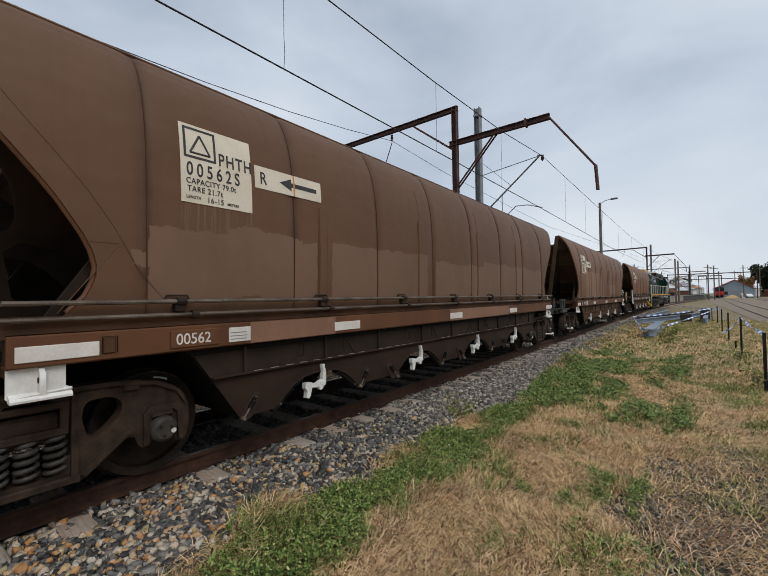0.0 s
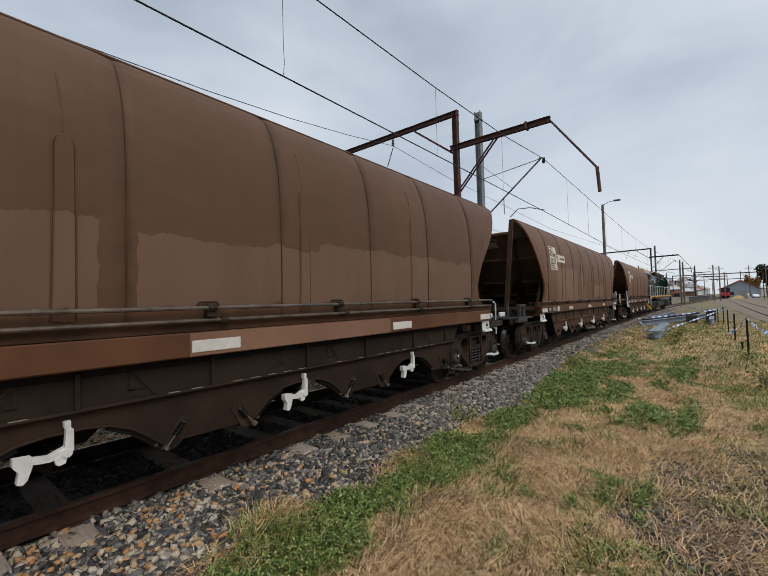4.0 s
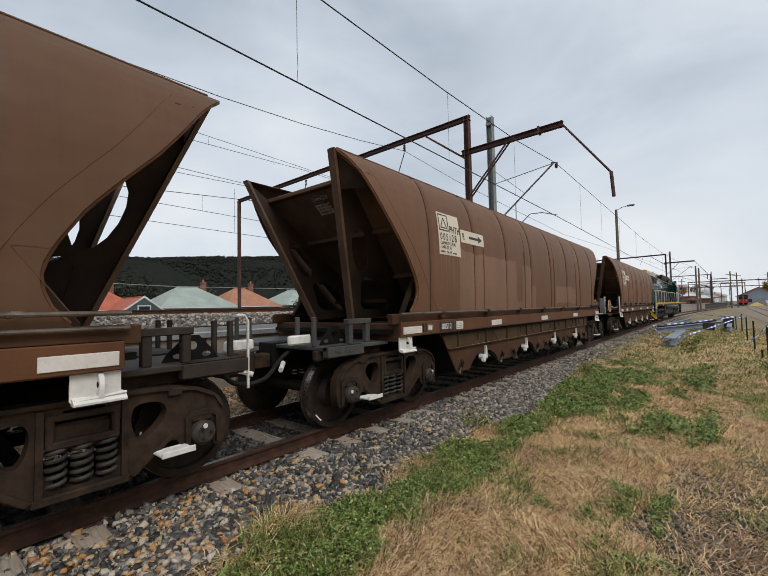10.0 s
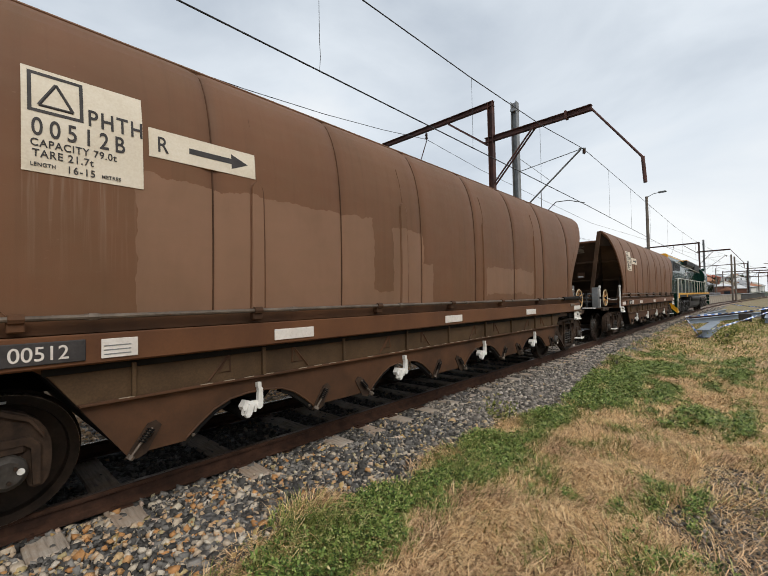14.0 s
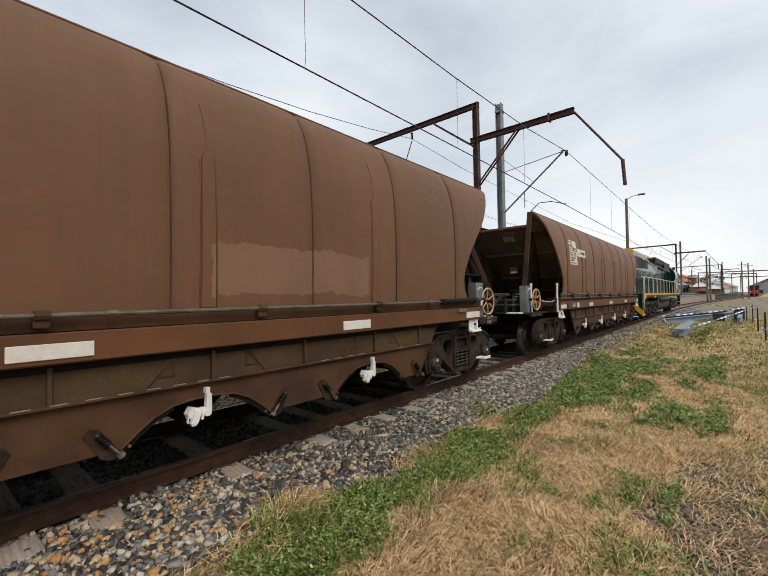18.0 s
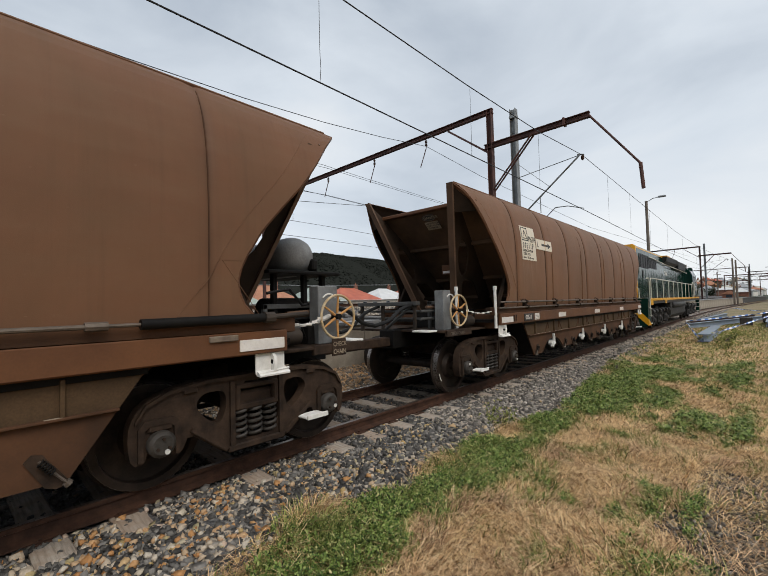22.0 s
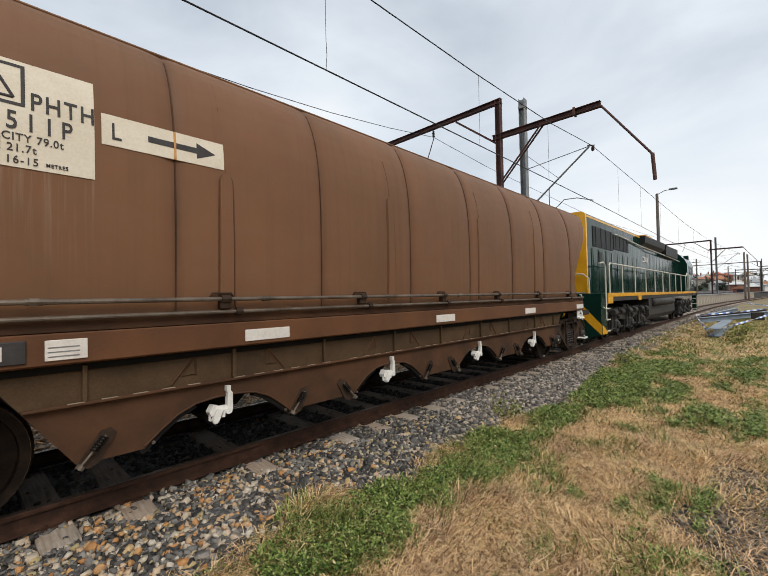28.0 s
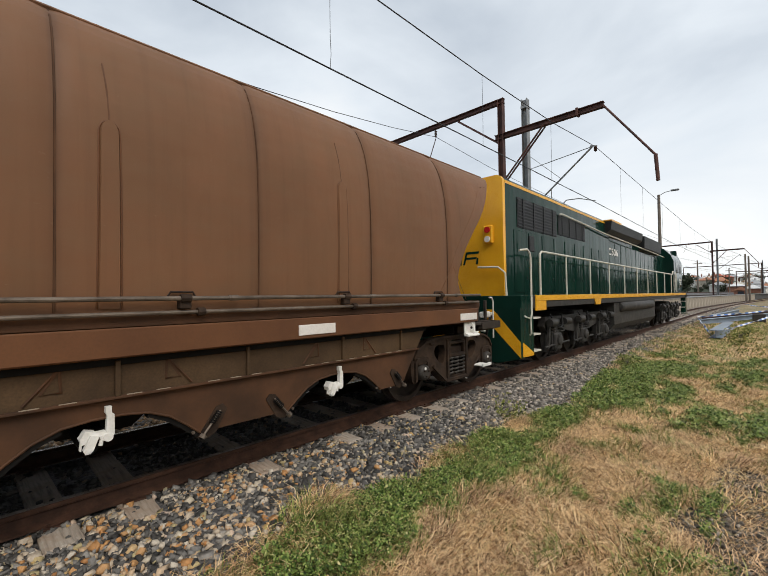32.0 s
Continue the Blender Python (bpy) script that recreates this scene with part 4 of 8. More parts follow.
        if e < 0:
            part("side_pipe", Shape().rod((-6.1, s * 1.445, 1.460), (6.1, s * 1.445, 1.460), 0.017), M_pipe, w)
        else:
            spring_case = part("spring_case", Shape().rod((4.75, s * 1.47, pz), (5.82, s * 1.47, pz + 0.01), 0.042, 14), M_black, w, "long black spring cylinder on the pipe")
            part("fork", Shape().rod((4.40, s * 1.47, pz), (4.54, s * 1.47, pz), 0.034, 8).rod((4.50, s * 1.47, pz), (4.80, s * 1.47, pz), 0.015, 8), M_pipe, spring_case)
            part("push_rod", Shape().rod((5.80, s * 1.47, pz + 0.01), (6.35, s * 1.40, pz + 0.03), 0.024, 8).rod((5.80, s * 1.47, pz + 0.01), (5.90, s * 1.47, pz + 0.01), 0.055, 10), M_enddark, spring_case)
            part("sill_lamp", Shape().box(5.28, 5.54, *sorted((s * 1.475, s * 1.44)), 1.29, 1.345, 0.008), M_notice, spring_case)
        for x in (-4.98, -3.32, -1.68, -0.06, 1.58, 3.28, 5.05):
            if e > 0 and x > 4.4:
                continue
            clip = Shape().rod((x - 0.04, s * 1.47, pz), (x + 0.04, s * 1.47, pz), 0.033, 8).box(x - 0.045, x + 0.045, *sorted((s * 1.475, s * 1.40)), pz - 0.085, pz - 0.01, 0.008)
            if e < 0:
                clip.tube([(x - 0.13, s * 1.425, pz), (x - 0.10, s * 1.43, pz + 0.05), (x + 0.07, s * 1.43, pz + 0.05), (x + 0.10, s * 1.425, pz)], 0.009, 6)
            part("pipe_clip", clip, M_bogie if e < 0 else M_under, po)
            part("pipe_union", Shape().rod((x + 0.37, s * 1.47, pz), (x + 0.42, s * 1.47, pz), 0.028, 6).rod((x + 0.35, s * 1.47, pz), (x + 0.44, s * 1.47, pz), 0.023, 8), M_pipe, po)
            if e < 0:
                part("pipe_clip", Shape().rod((x + 0.10, s * 1.445, 1.460), (x + 0.16, s * 1.445, 1.460), 0.034, 8).box(x + 0.115, x + 0.145, *sorted((s * 1.46, s * 1.39)), 1.425, 1.455, 0.004), M_bogie, po)
        deck = Shape().box(-6.2, 6.2, *sorted((s * 1.40, s * 1.30)), 1.33, 1.48, 0.01)
        part("side_plate", deck, M_under, w)
        for x0, x1 in ((-6.03, -5.565), (-3.135, -2.67), (-0.235, 0.23), (2.66, 3.125), (5.56, 6.03)):
            part("reflector", Shape().box(x0, x1, *sorted((s * 1.4565, s * 1.44)), 1.186, 1.290, 0.003), M_reflect, so, "white reflector plate")
    # hopper floor and cross frames under the body, near-black to deepen its shade
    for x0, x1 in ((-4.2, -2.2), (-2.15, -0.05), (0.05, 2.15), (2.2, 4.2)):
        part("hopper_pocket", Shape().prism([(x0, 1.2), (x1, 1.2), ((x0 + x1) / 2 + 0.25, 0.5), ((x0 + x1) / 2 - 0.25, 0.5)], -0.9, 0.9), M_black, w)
    # end plates close the view beneath; their black colour stands in for shade
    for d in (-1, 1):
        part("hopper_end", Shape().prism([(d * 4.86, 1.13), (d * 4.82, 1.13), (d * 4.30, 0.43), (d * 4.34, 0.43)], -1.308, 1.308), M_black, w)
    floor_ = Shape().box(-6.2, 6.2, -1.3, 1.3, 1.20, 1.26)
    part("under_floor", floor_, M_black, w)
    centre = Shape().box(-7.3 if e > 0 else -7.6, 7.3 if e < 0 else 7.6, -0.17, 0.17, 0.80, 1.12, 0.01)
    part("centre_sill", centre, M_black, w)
    for x in LEVERS:
        part("door_lever", LEVER_LONG if number == "00562" else LEVER, None, w, "white-painted door lever").location.x = x - 0.05
        part("lever_shaft", LEVERROD, None, w).location.x = x
    # headstocks and white drip plates under the sill ends
    for d in (-1, 1):
        part("headstock", Shape().box(*sorted((d * 5.96, d * 6.066)), -1.398, 1.398, 1.08, 1.345, 0.012), M_under, w)
        plate = Shape().prism([(-0.16, 1.15), (0.155, 1.15), (0.155, 1.0), (0.185, 0.985), (0.185, 0.968), (-0.14, 0.935), (-0.16, 0.96)], -1.40, -1.385)
        plate.prism([(-1.395, 0.985), (-1.445, 0.965), (-1.465, 0.945), (-1.462, 0.93), (-1.395, 0.935)], -0.15, 0.18, "x")
        lug = [(-1.39, 1.145), (-1.425, 1.14), (-1.455, 1.11), (-1.468, 1.06), (-1.462, 1.0), (-1.45, 0.955), (-1.39, 0.955)]
        plate.prism(lug, 0.0, 0.032, "x").rod((-0.14, -1.44, 0.962), (0.18, -1.44, 0.985), 0.010, 6)
        ob = part("lifting_bracket", plate, M_white, w, "white-painted lifting bracket")
        part("lug_hole", Shape().rod((-0.002, -1.425, 1.06), (0.034, -1.425, 1.06), 0.022, 10), M_black, ob)
        ob.location.x = d * 5.905
    add_bogie(w, -BOGIE, -1)
    add_bogie(w, BOGIE, 1)
    # side panel with the class, number and capacity
    pan = part("number_panel", hug(curved_plate(-4.953, -4.248, 2.435, 3.147).mesh("number_panel", M_label), 0.0), None, w, "yellowed white panel with black lettering")
    frm = Shape()
    for z0, z1 in ((3.100, 3.121), (2.838, 2.859)):
        frm.box(-4.922, -4.622, -0.0085, 0.0, z0, z1)
    for x0, x1 in ((-4.922, -4.901), (-4.643, -4.622)):
        for k in range(8):
            frm.box(x0, x1, -0.0085, 0.0, 2.859 + 0.0301 * k, 2.859 + 0.0301 * (k + 1))
    for (x0, z0), (x1, z1) in (((-4.865, 2.89), (-4.772, 3.06)), ((-4.68, 2.89), (-4.772, 3.06)), ((-4.865, 2.89), (-4.68, 2.89))):
        frm.tube([(x0 + (x1 - x0) * k / 6, -0.002, z0 + (z1 - z0) * k / 6) for k in range(7)], 0.011, 6)
    part("emblem", hug(frm.mesh("emblem", M_ink), 0.0), None, pan, "plain black triangle in a square")
    for text, size, x, z, spread, squeeze in (("PHTH", 0.170, -4.60, 2.83, 1.18, 0.74), (number + suffix, 0.168, -4.905, 2.682, 1.5, 0.74), ("CAPACITY 79.0t", 0.072, -4.91, 2.607, 1.12, 0.86), ("TARE 21.7t", 0.072, -4.90, 2.537, 1.15, 0.86), ("LENGTH", 0.036, -4.91, 2.474, 1.1, 0.9), ("16-15", 0.070, -4.72, 2.460, 1.2, 0.86), ("METRES", 0.036, -4.52, 2.465, 1.1, 0.9)):
        line = writing("lettering", text, size, x, 0.0, z, M_ink, pan, spread, squeeze, 0.012)
        hug(line.data, 0.0085)
    arrow_panel = part("arrow_panel", hug(curved_plate(-4.205, -3.295, 2.71, 2.942).mesh("arrow_panel", M_label), 0.0), None, w, "white panel with a black arrow")
    line = writing("lettering", hold, 0.18, -4.15, 0.0, 2.76, M_ink, arrow_panel, 1.0, 0.8)
    hug(line.data, 0.0085)
    z = 2.826
    shaft = Shape().box(-3.90 if arrow > 0 else -3.77, -3.52 if arrow > 0 else -3.37, -0.0085, 0.0, z - 0.024, z + 0.024)
    tip = -3.37 if arrow > 0 else -3.90
    shaft.prism([(tip, z), (tip - arrow * 0.16, z + 0.068), (tip - arrow * 0.16, z - 0.068)], -0.0085, 0.0)
    part("arrow", hug(shaft.mesh("arrow", M_ink), 0.0), None, arrow_panel)
    if number != "00512":
        part("rust_streak", hug(curved_plate(-3.712, -3.694, 2.712, 2.940, 0.0095).mesh("rust_streak", M_orange), 0.0), None, arrow_panel, "orange rust streak over the seam")
    nb = part("number_box", Shape().box(-5.06, -4.62, -1.462, -1.44, 1.178, 1.325, 0.006), M_sill if number == "00562" else M_ink, w, "number box on the sill")
    writing("lettering", number, 0.13, -5.02, -1.4635, 1.208, M_reflect, nb, 1.0, 0.95)
    card = part("sill_card", Shape().box(-4.53, -4.30, -1.457, -1.44, 1.182, 1.318, 0.003), M_reflect, w, "scuffed white card holder")
    for z in (1.205, 1.235, 1.265):
        part("text_line", Shape().box(-4.515, -4.345, -1.4585, -1.4565, z, z + 0.008), M_steel, card, "line of small print")
    tag_box = part("tag_box", Shape().box(-5.545, -5.46, -1.462, -1.44, 1.195, 1.315, 0.008), M_under, w, "small rusty label clip")
    part("clip_wire", Shape().tube([(-5.55, -1.468, 1.20), (-5.55, -1.468, 1.32), (-5.455, -1.468, 1.32), (-5.455, -1.468, 1.20)], 0.005, 5), M_black, tag_box)
    if number == "00512":
        part("torn_card", Shape().prism([(-5.44, 1.20), (-5.26, 1.20), (-5.255, 1.29), (-5.32, 1.315), (-5.44, 1.31)], -1.452, -1.447), M_notice, w, "torn pale paper label")
        part("torn_card", Shape().prism([(-5.40, 1.225), (-5.29, 1.215), (-5.285, 1.28), (-5.39, 1.29)], -1.4545, -1.451), M_reflect, w, "torn white paper label")
    end_gear(w, e)
    return w


def eased(pts, n=6):
    """A smooth course through a few points."""
    p = [Vector(q) for q in pts]
    p = [2 * p[0] - p[1]] + p + [2 * p[-1] - p[-2]]
    out = []
    for a, b_, c, d in zip(p, p[1:], p[2:], p[3:]):
        for k in range(n):
            u = k / n
            out.append(0.5 * (2 * b_ + (c - a) * u + (2 * a - 5 * b_ + 4 * c - d) * u * u + (3 * b_ - a - 3 * c + d) * u ** 3))
    return out + [p[-2]]


def end_gear(w, e):
    """The brake platform at one end, the plain coupling end at the other."""
    def X(x):
        return e * x
    def bx(s, x0, x1, y0, y1, z0, z1, b=0.008):
        return s.box(*sorted((X(x0), X(x1))), y0, y1, z0, z1, b)
    plat = bx(bx(Shape(), 6.07, 7.38, -1.15, 1.15, 1.08, 1.12), 6.62, 7.38, -1.16, -1.10, 1.02, 1.13)
    pl = part("brake_platform", plat, M_bogie, w, "dark steel end platform")
    if e < 0:
        writing("lettering", "CHECK CHAIN", 0.075, X(7.0) - 0.30, -1.1615, 1.045, M_pipe, pl, 1.0, 0.9)
    else:
        tab = part("text_plate", Shape().box(6.88, 7.10, -1.172, -1.158, 0.985, 1.19, 0.004), M_bogie, pl, "small grey plate with white words")
        writing("lettering", "CHECK", 0.075, 6.895, -1.173, 1.10, M_weld, tab, 1.0, 0.85)
        writing("lettering", "CHAIN", 0.075, 6.895, -1.173, 1.01, M_weld, tab, 1.0, 0.85)
    if e < 0:
        for x, y in ((6.68, -0.9), (6.17, -1.40)):
            post = Shape().rod((X(x), y, 1.1), (X(x), y, 1.80), 0.026).rod((X(x), y, 1.80), (X(x), y, 1.87), 0.034)
            part("end_pole", post, M_white, w, "white-painted end pole")
    ratchet = bx(Shape(), 6.83, 7.14, -0.98, -0.80, 1.12, 1.83) if e > 0 else bx(Shape(), 6.99, 7.22, -0.98, -0.80, 1.12, 1.80)
    box_ = part("ratchet_box", ratchet, M_grey, w, "grey brake ratchet box")
    arrow_ = Shape().tube([(X(7.0) + 0.1 * math.cos(radians(a)), -0.983, 1.66 + 0.07 * math.sin(radians(a))) for a in range(20, 161, 14)], 0.012, 6)
    part("turn_mark", arrow_, M_white, box_)
    part("pawl", Shape().rod((X(6.75), -1.05, 1.40), (X(6.95), -1.05, 1.46), 0.03, 8), M_white, box_, "white-painted pawl")
    wheel = Shape()
    cx, cz, r = X(7.0), 1.45, 0.262
    wheel.tube([(cx + r * math.cos(2 * math.pi * k / 32), -1.15, cz + r * math.sin(2 * math.pi * k / 32)) for k in range(33)], 0.016, 8)
    bw = part("brake_wheel", wheel, M_wheelpaint, w, "cream brake wheel with rusty orange spokes")
    for k in range(6):
        a = math.pi * k / 3 + 0.5
        part("spoke", Shape().rod((cx + 0.04 * math.cos(a), -1.13, cz + 0.04 * math.sin(a)), (cx + r * math.cos(a), -1.15, cz + r * math.sin(a)), 0.017, 6, 0.011), M_orange, bw, "rusty orange spoke")
    part("wheel_hub", Shape().rod((cx, -1.18, cz), (cx, -0.9, cz), 0.035), M_black, bw)
    for y in (-0.55, 0.2, 0.75):
        part("frame_upright", bx(Shape(), 7.39, 7.45, y, y + 0.06, 1.08, 1.58), M_enddark, w)
    frame_ = bx(Shape(), 7.36, 7.48, -0.6, 0.85, 1.55, 1.62)
    for z in (1.32, 1.45):
        frame_.rod((X(6.3), -0.7, z), (X(7.5), -0.7, z), 0.025).rod((X(7.4), -0.7, z), (X(7.4), 0.9, z), 0.022)
    part("pipe_frame", frame_, M_endgrey, w)
    part("frame_brace", Shape().rod((X(7.40), -0.45, 1.55), (X(7.40), 0.2, 1.12), 0.03, 6), M_endgrey, w)
    gear = part("brake_frame", bx(bx(bx(Shape(), 6.30, 6.36, -0.62, -0.56, 1.12, 1.62), 7.05, 7.11, -0.62, -0.56, 1.12, 1.62), 6.30, 7.11, -0.62, -0.56, 1.56, 1.62), M_endgrey, w, "grey flat-bar frame over the brake gear")
    part("slack_adjuster", Shape().rod((X(6.2), -0.72, 1.47), (X(7.35), -0.72, 1.52), 0.026, 8).rod((X(6.55), -0.72, 1.485), (X(6.9), -0.72, 1.50), 0.042, 10), M_endpost, gear, "rusty brown slack adjuster")
    part("bell_crank", Shape().prism([(X(6.40), 1.12), (X(6.62), 1.12), (X(6.58), 1.36), (X(6.52), 1.50), (X(6.46), 1.50)], -0.80, -0.77), M_enddark, gear)
    part("small_reservoir", Shape().lathe([(-0.16, 0.0), (-0.15, 0.07), (-0.12, 0.10), (0.12, 0.10), (0.15, 0.07), (0.16, 0.0)], (X(6.42), -0.95, 1.24), "x", 16), M_enddark, gear)
    part("tube_loop", Shape().tube(eased([(X(6.30), -0.95, 1.24), (X(6.22), -0.98, 1.32), (X(6.28), -1.0, 1.45), (X(6.55), -0.96, 1.40), (X(6.70), -0.9, 1.20)]), 0.012, 6), M_black, gear)
    part("end_step", bx(Shape(), 7.36, 7.62, -0.95, -0.6, 1.10, 1.13), M_white, w, "white-painted step plate")
    chain = Shape()
    pts = [(X(6.75 - 0.62 * k / 11), -1.15 - 0.02 * k, 1.38 + 0.06 * ((k - 5.5) / 5.5) ** 2) for k in range(12)]
    for k, (p, q) in enumerate(zip(pts, pts[1:])):
        chain.box(min(p[0], q[0]) - 0.012, max(p[0], q[0]) + 0.012, p[1] - (0.016 if k % 2 else 0.006), p[1] + (0.016 if k % 2 else 0.006), p[2] - (0.006 if k % 2 else 0.016), p[2] + (0.006 if k % 2 else 0.016), 0.004)
    part("check_chain", chain, M_reflect, w, "pale check chain")
    part("brake_valve", bx(Shape(), 6.75, 7.0, -0.9, -0.6, 1.1, 1.36, 0.03), M_black, w)
    part("brake_valve", bx(Shape(), 6.5, 6.7, -0.3, 0.1, 1.1, 1.45, 0.03), M_black, w)
    if e < 0:
        warn = part("warning_box", bx(Shape(), 5.55, 5.62, -0.12, 0.12, 2.20, 2.40), M_sill, w, "small box with a warning plate")
        part("warning_plate", Shape().box(*sorted((X(5.62), X(5.625))), -0.09, 0.09, 2.22, 2.27), M_reflect, warn)
    for d in (-1, 1):
        u, v, n = Vector((0, d, 0)), Vector((d * 0.747, 0, 0.665)), Vector((d * 0.665, 0, -0.747))
        place = Matrix.Translation((d * 6.335, -0.17, 3.20)) @ Matrix((u, v, n)).transposed().to_4x4() @ Matrix.Translation((0, 0, 0.022))
        oval_ = Shape().prism(oval(0, 0.14, 0.17, 0.085), -0.006, 0.0, "z")
        sg = part("danger_sign", oval_, M_ink, w, "oval black danger sign over a pale notice")
        sg.matrix_basis = place
        part("sign_ring", Shape().tube([(0.15 * math.cos(a), 0.14 + 0.068 * math.sin(a), 0.001) for a in (2 * math.pi * k / 24 for k in range(25))], 0.006, 5), M_notice, sg)
        flat_writing("lettering", "DANGER", 0.085, -0.125, 0.112, 0.001, M_weld, sg)
        notice = part("notice", Shape().box(-0.16, 0.16, -0.16, 0.04, -0.006, 0.0), M_weld, sg)
        for k, line in enumerate(("DO NOT CLIMB", "HIGH VOLTAGE", "OVERHEAD")):
            flat_writing("lettering", line, 0.045, -0.13, -0.015 - 0.055 * k, 0.001, M_ink, sg)
    # coupling bars
    bar = Shape().box(*sorted((X(7.3), X(8.36))), -0.09, 0.09, 0.84, 1.0, 0.02)
    part("coupler", bar, M_bogie, w)
    short = Shape().box(*sorted((X(-7.1), X(-7.78))), -0.10, 0.10, 0.78, 0.98, 0.02).box(*sorted((X(-7.55), X(-7.83))), -0.16, 0.16, 0.73, 1.03, 0.04)
    part("coupler", short, M_bogie, w)
    hose = Shape().tube(eased([(X(7.4), -0.5, 1.58), (X(7.75), -0.5, 1.50), (X(8.05), -0.48, 1.32), (X(8.36), -0.46, 1.25)]), 0.032)
    part("air_hose", hose, M_rubber, w)
    hose = Shape().tube(eased([(X(7.4), 0.35, 1.55), (X(7.8), 0.35, 1.42), (X(8.1), 0.35, 1.20), (X(8.36), 0.35, 1.12)]), 0.03)
    part("air_hose", hose, M_rubber, w)
    grey = M_enddark if e < 0 else M_endgrey
    shelf = bx(bx(Shape(), -6.07, -7.25, -1.2, 1.2, 1.05, 1.10), -6.6, -7.25, -1.22, -1.12, 0.97, 1.10)
    step = part("end_step", shelf, grey, w, "grimy steel end step")
    if e > 0:
        writing("lettering", "TRIP HAZARD", 0.06, X(-6.92) - 0.22, -1.2225, 1.012, M_pipe, step)
    tri = Shape().holed([(X(-6.55), 1.10), (X(-7.1), 1.10), (X(-7.05), 1.18), (X(-6.9), 1.34), (X(-6.78), 1.34), (X(-6.6), 1.18)], [oval(X(-6.84), 1.24, 0.05, 0.045), oval(X(-6.70), 1.15, 0.05, 0.025), oval(X(-6.98), 1.15, 0.05, 0.025)], -0.9, -0.88)
    part("pivot_bracket", tri, M_black, w)
    part("end_frame", bx(bx(bx(Shape(), -6.32, -6.40, -1.08, -1.0, 1.1, 1.42), -6.66, -6.74, -1.08, -1.0, 1.1, 1.42), -6.30, -6.76, -1.09, -0.99, 1.36, 1.43), grey, w)
    white_box = bx(Shape(), -7.2, -7.55, -0.86, -0.80, 1.13, 1.25, 0.02)
    part("uncoupling_plate", white_box, M_white, w, "white-painted uncoupling plate")
    hs = Shape().tube(eased([(X(-7.0), -0.4, 1.1), (X(-7.3), -0.4, 0.95), (X(-7.55), -0.4, 0.72), (X(-7.79), -0.4, 0.66)]), 0.03)
    part("air_hose", hs, M_rubber, w)
    for y in (-0.95, -0.62, 0.5, 0.85):
        part("end_upright", bx(Shape(), -7.19, -7.245, y, y + 0.05, 1.1, 1.47), grey, w)
    if e < 0:
        part("bent_rod", Shape().tube([(X(-7.38), -1.0, 0.75), (X(-7.38), -1.0, 1.46), (X(-7.34), -1.0, 1.52), (X(-7.24), -1.0, 1.52)], 0.015, 8), M_white, w, "white-painted bent rod")
    part("angle_beam", bx(Shape(), -6.07, -7.3, -1.06, -0.98, 0.93, 1.05), M_bogie, w)
    part("pipe_tap", Shape().rod((X(-7.45), -0.6, 0.9), (X(-7.6), -0.75, 0.84), 0.03, 8), M_white, w, "white-painted pipe tap")
    if e > 0:
        tank = Shape().lathe([(-0.70, 0.0), (-0.693, 0.06), (-0.67, 0.115), (-0.63, 0.17), (-0.57, 0.215), (-0.50, 0.245), (-0.42, 0.262), (-0.34, 0.265), (0.55, 0.265), (0.66, 0.20), (0.72, 0.0)], (6.90, 0.05, 2.245), "y", 32)
        tk = part("air_tank", tank, M_tankgrey, w, "domed grey air tank on a bracket")
        part("tank_fitting", Shape().box(6.99, 7.08, -0.68, -0.55, 2.05, 2.20, 0.02), M_black, tk)
        part("tank_shelf", Shape().box(6.3, 7.4, -0.75, 0.7, 1.99, 2.03, 0.008), M_black, tk)
        for x in (6.45, 6.9, 7.2):
            part("shelf_leg", Shape().box(x, x + 0.06, -0.6, -0.52, 1.1, 2.0, 0.008), M_black, tk)
        part("brake_cylinder", Shape().lathe([(-0.3, 0.0), (-0.3, 0.2), (0.3, 0.2), (0.34, 0.1), (0.36, 0.0)], (6.75, -0.35, 1.5), "x", 20), M_black, tk)
        part("pipework", Shape().tube([(6.3, -0.7, 1.75), (6.6, -0.72, 1.8), (6.8, -0.7, 1.6), (7.1, -0.72, 1.65), (7.3, -0.6, 1.4)], 0.02, 6).tube([(6.3, -0.5, 1.4), (6.7, -0.75, 1.3), (7.2, -0.7, 1.35)], 0.018, 6), M_rubber, tk)


WAGON_X = {"A": 6.65, "B": 22.23, "C": 38.95}
P_A = hopper_paint("brown_hopper_paint_patched", [(-5.21, -3.38, 1.57, 2.20), (-5.34, -5.0, 1.86, 1.98), (-4.5, -3.6, 1.57, 2.25), (-3.13, -0.92, 1.57, 2.25), (-0.65, 1.3, 1.57, 2.18), (1.3, 5.3, 1.57, 2.27)], (0.76, 0.77, 0.79), 0.85)
P_B = hopper_paint("brown_hopper_paint_mixed", [(-4.3, -1.70, 1.4, 2.54), (-1.34, -0.68, 1.4, 2.47), (-1.8, -0.47, 1.4, 1.66), (-0.7, -0.47, 1.4, 2.04), (1.10, 3.15, 1.60, 2.07)], (0.97, 0.93, 0.90), 0.55)
P_C = hopper_paint("brown_hopper_paint", [], (1.08, 1.02, 0.94), 0.6)
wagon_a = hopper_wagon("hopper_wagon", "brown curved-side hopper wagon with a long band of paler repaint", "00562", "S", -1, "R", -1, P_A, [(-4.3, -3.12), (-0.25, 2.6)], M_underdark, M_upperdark)
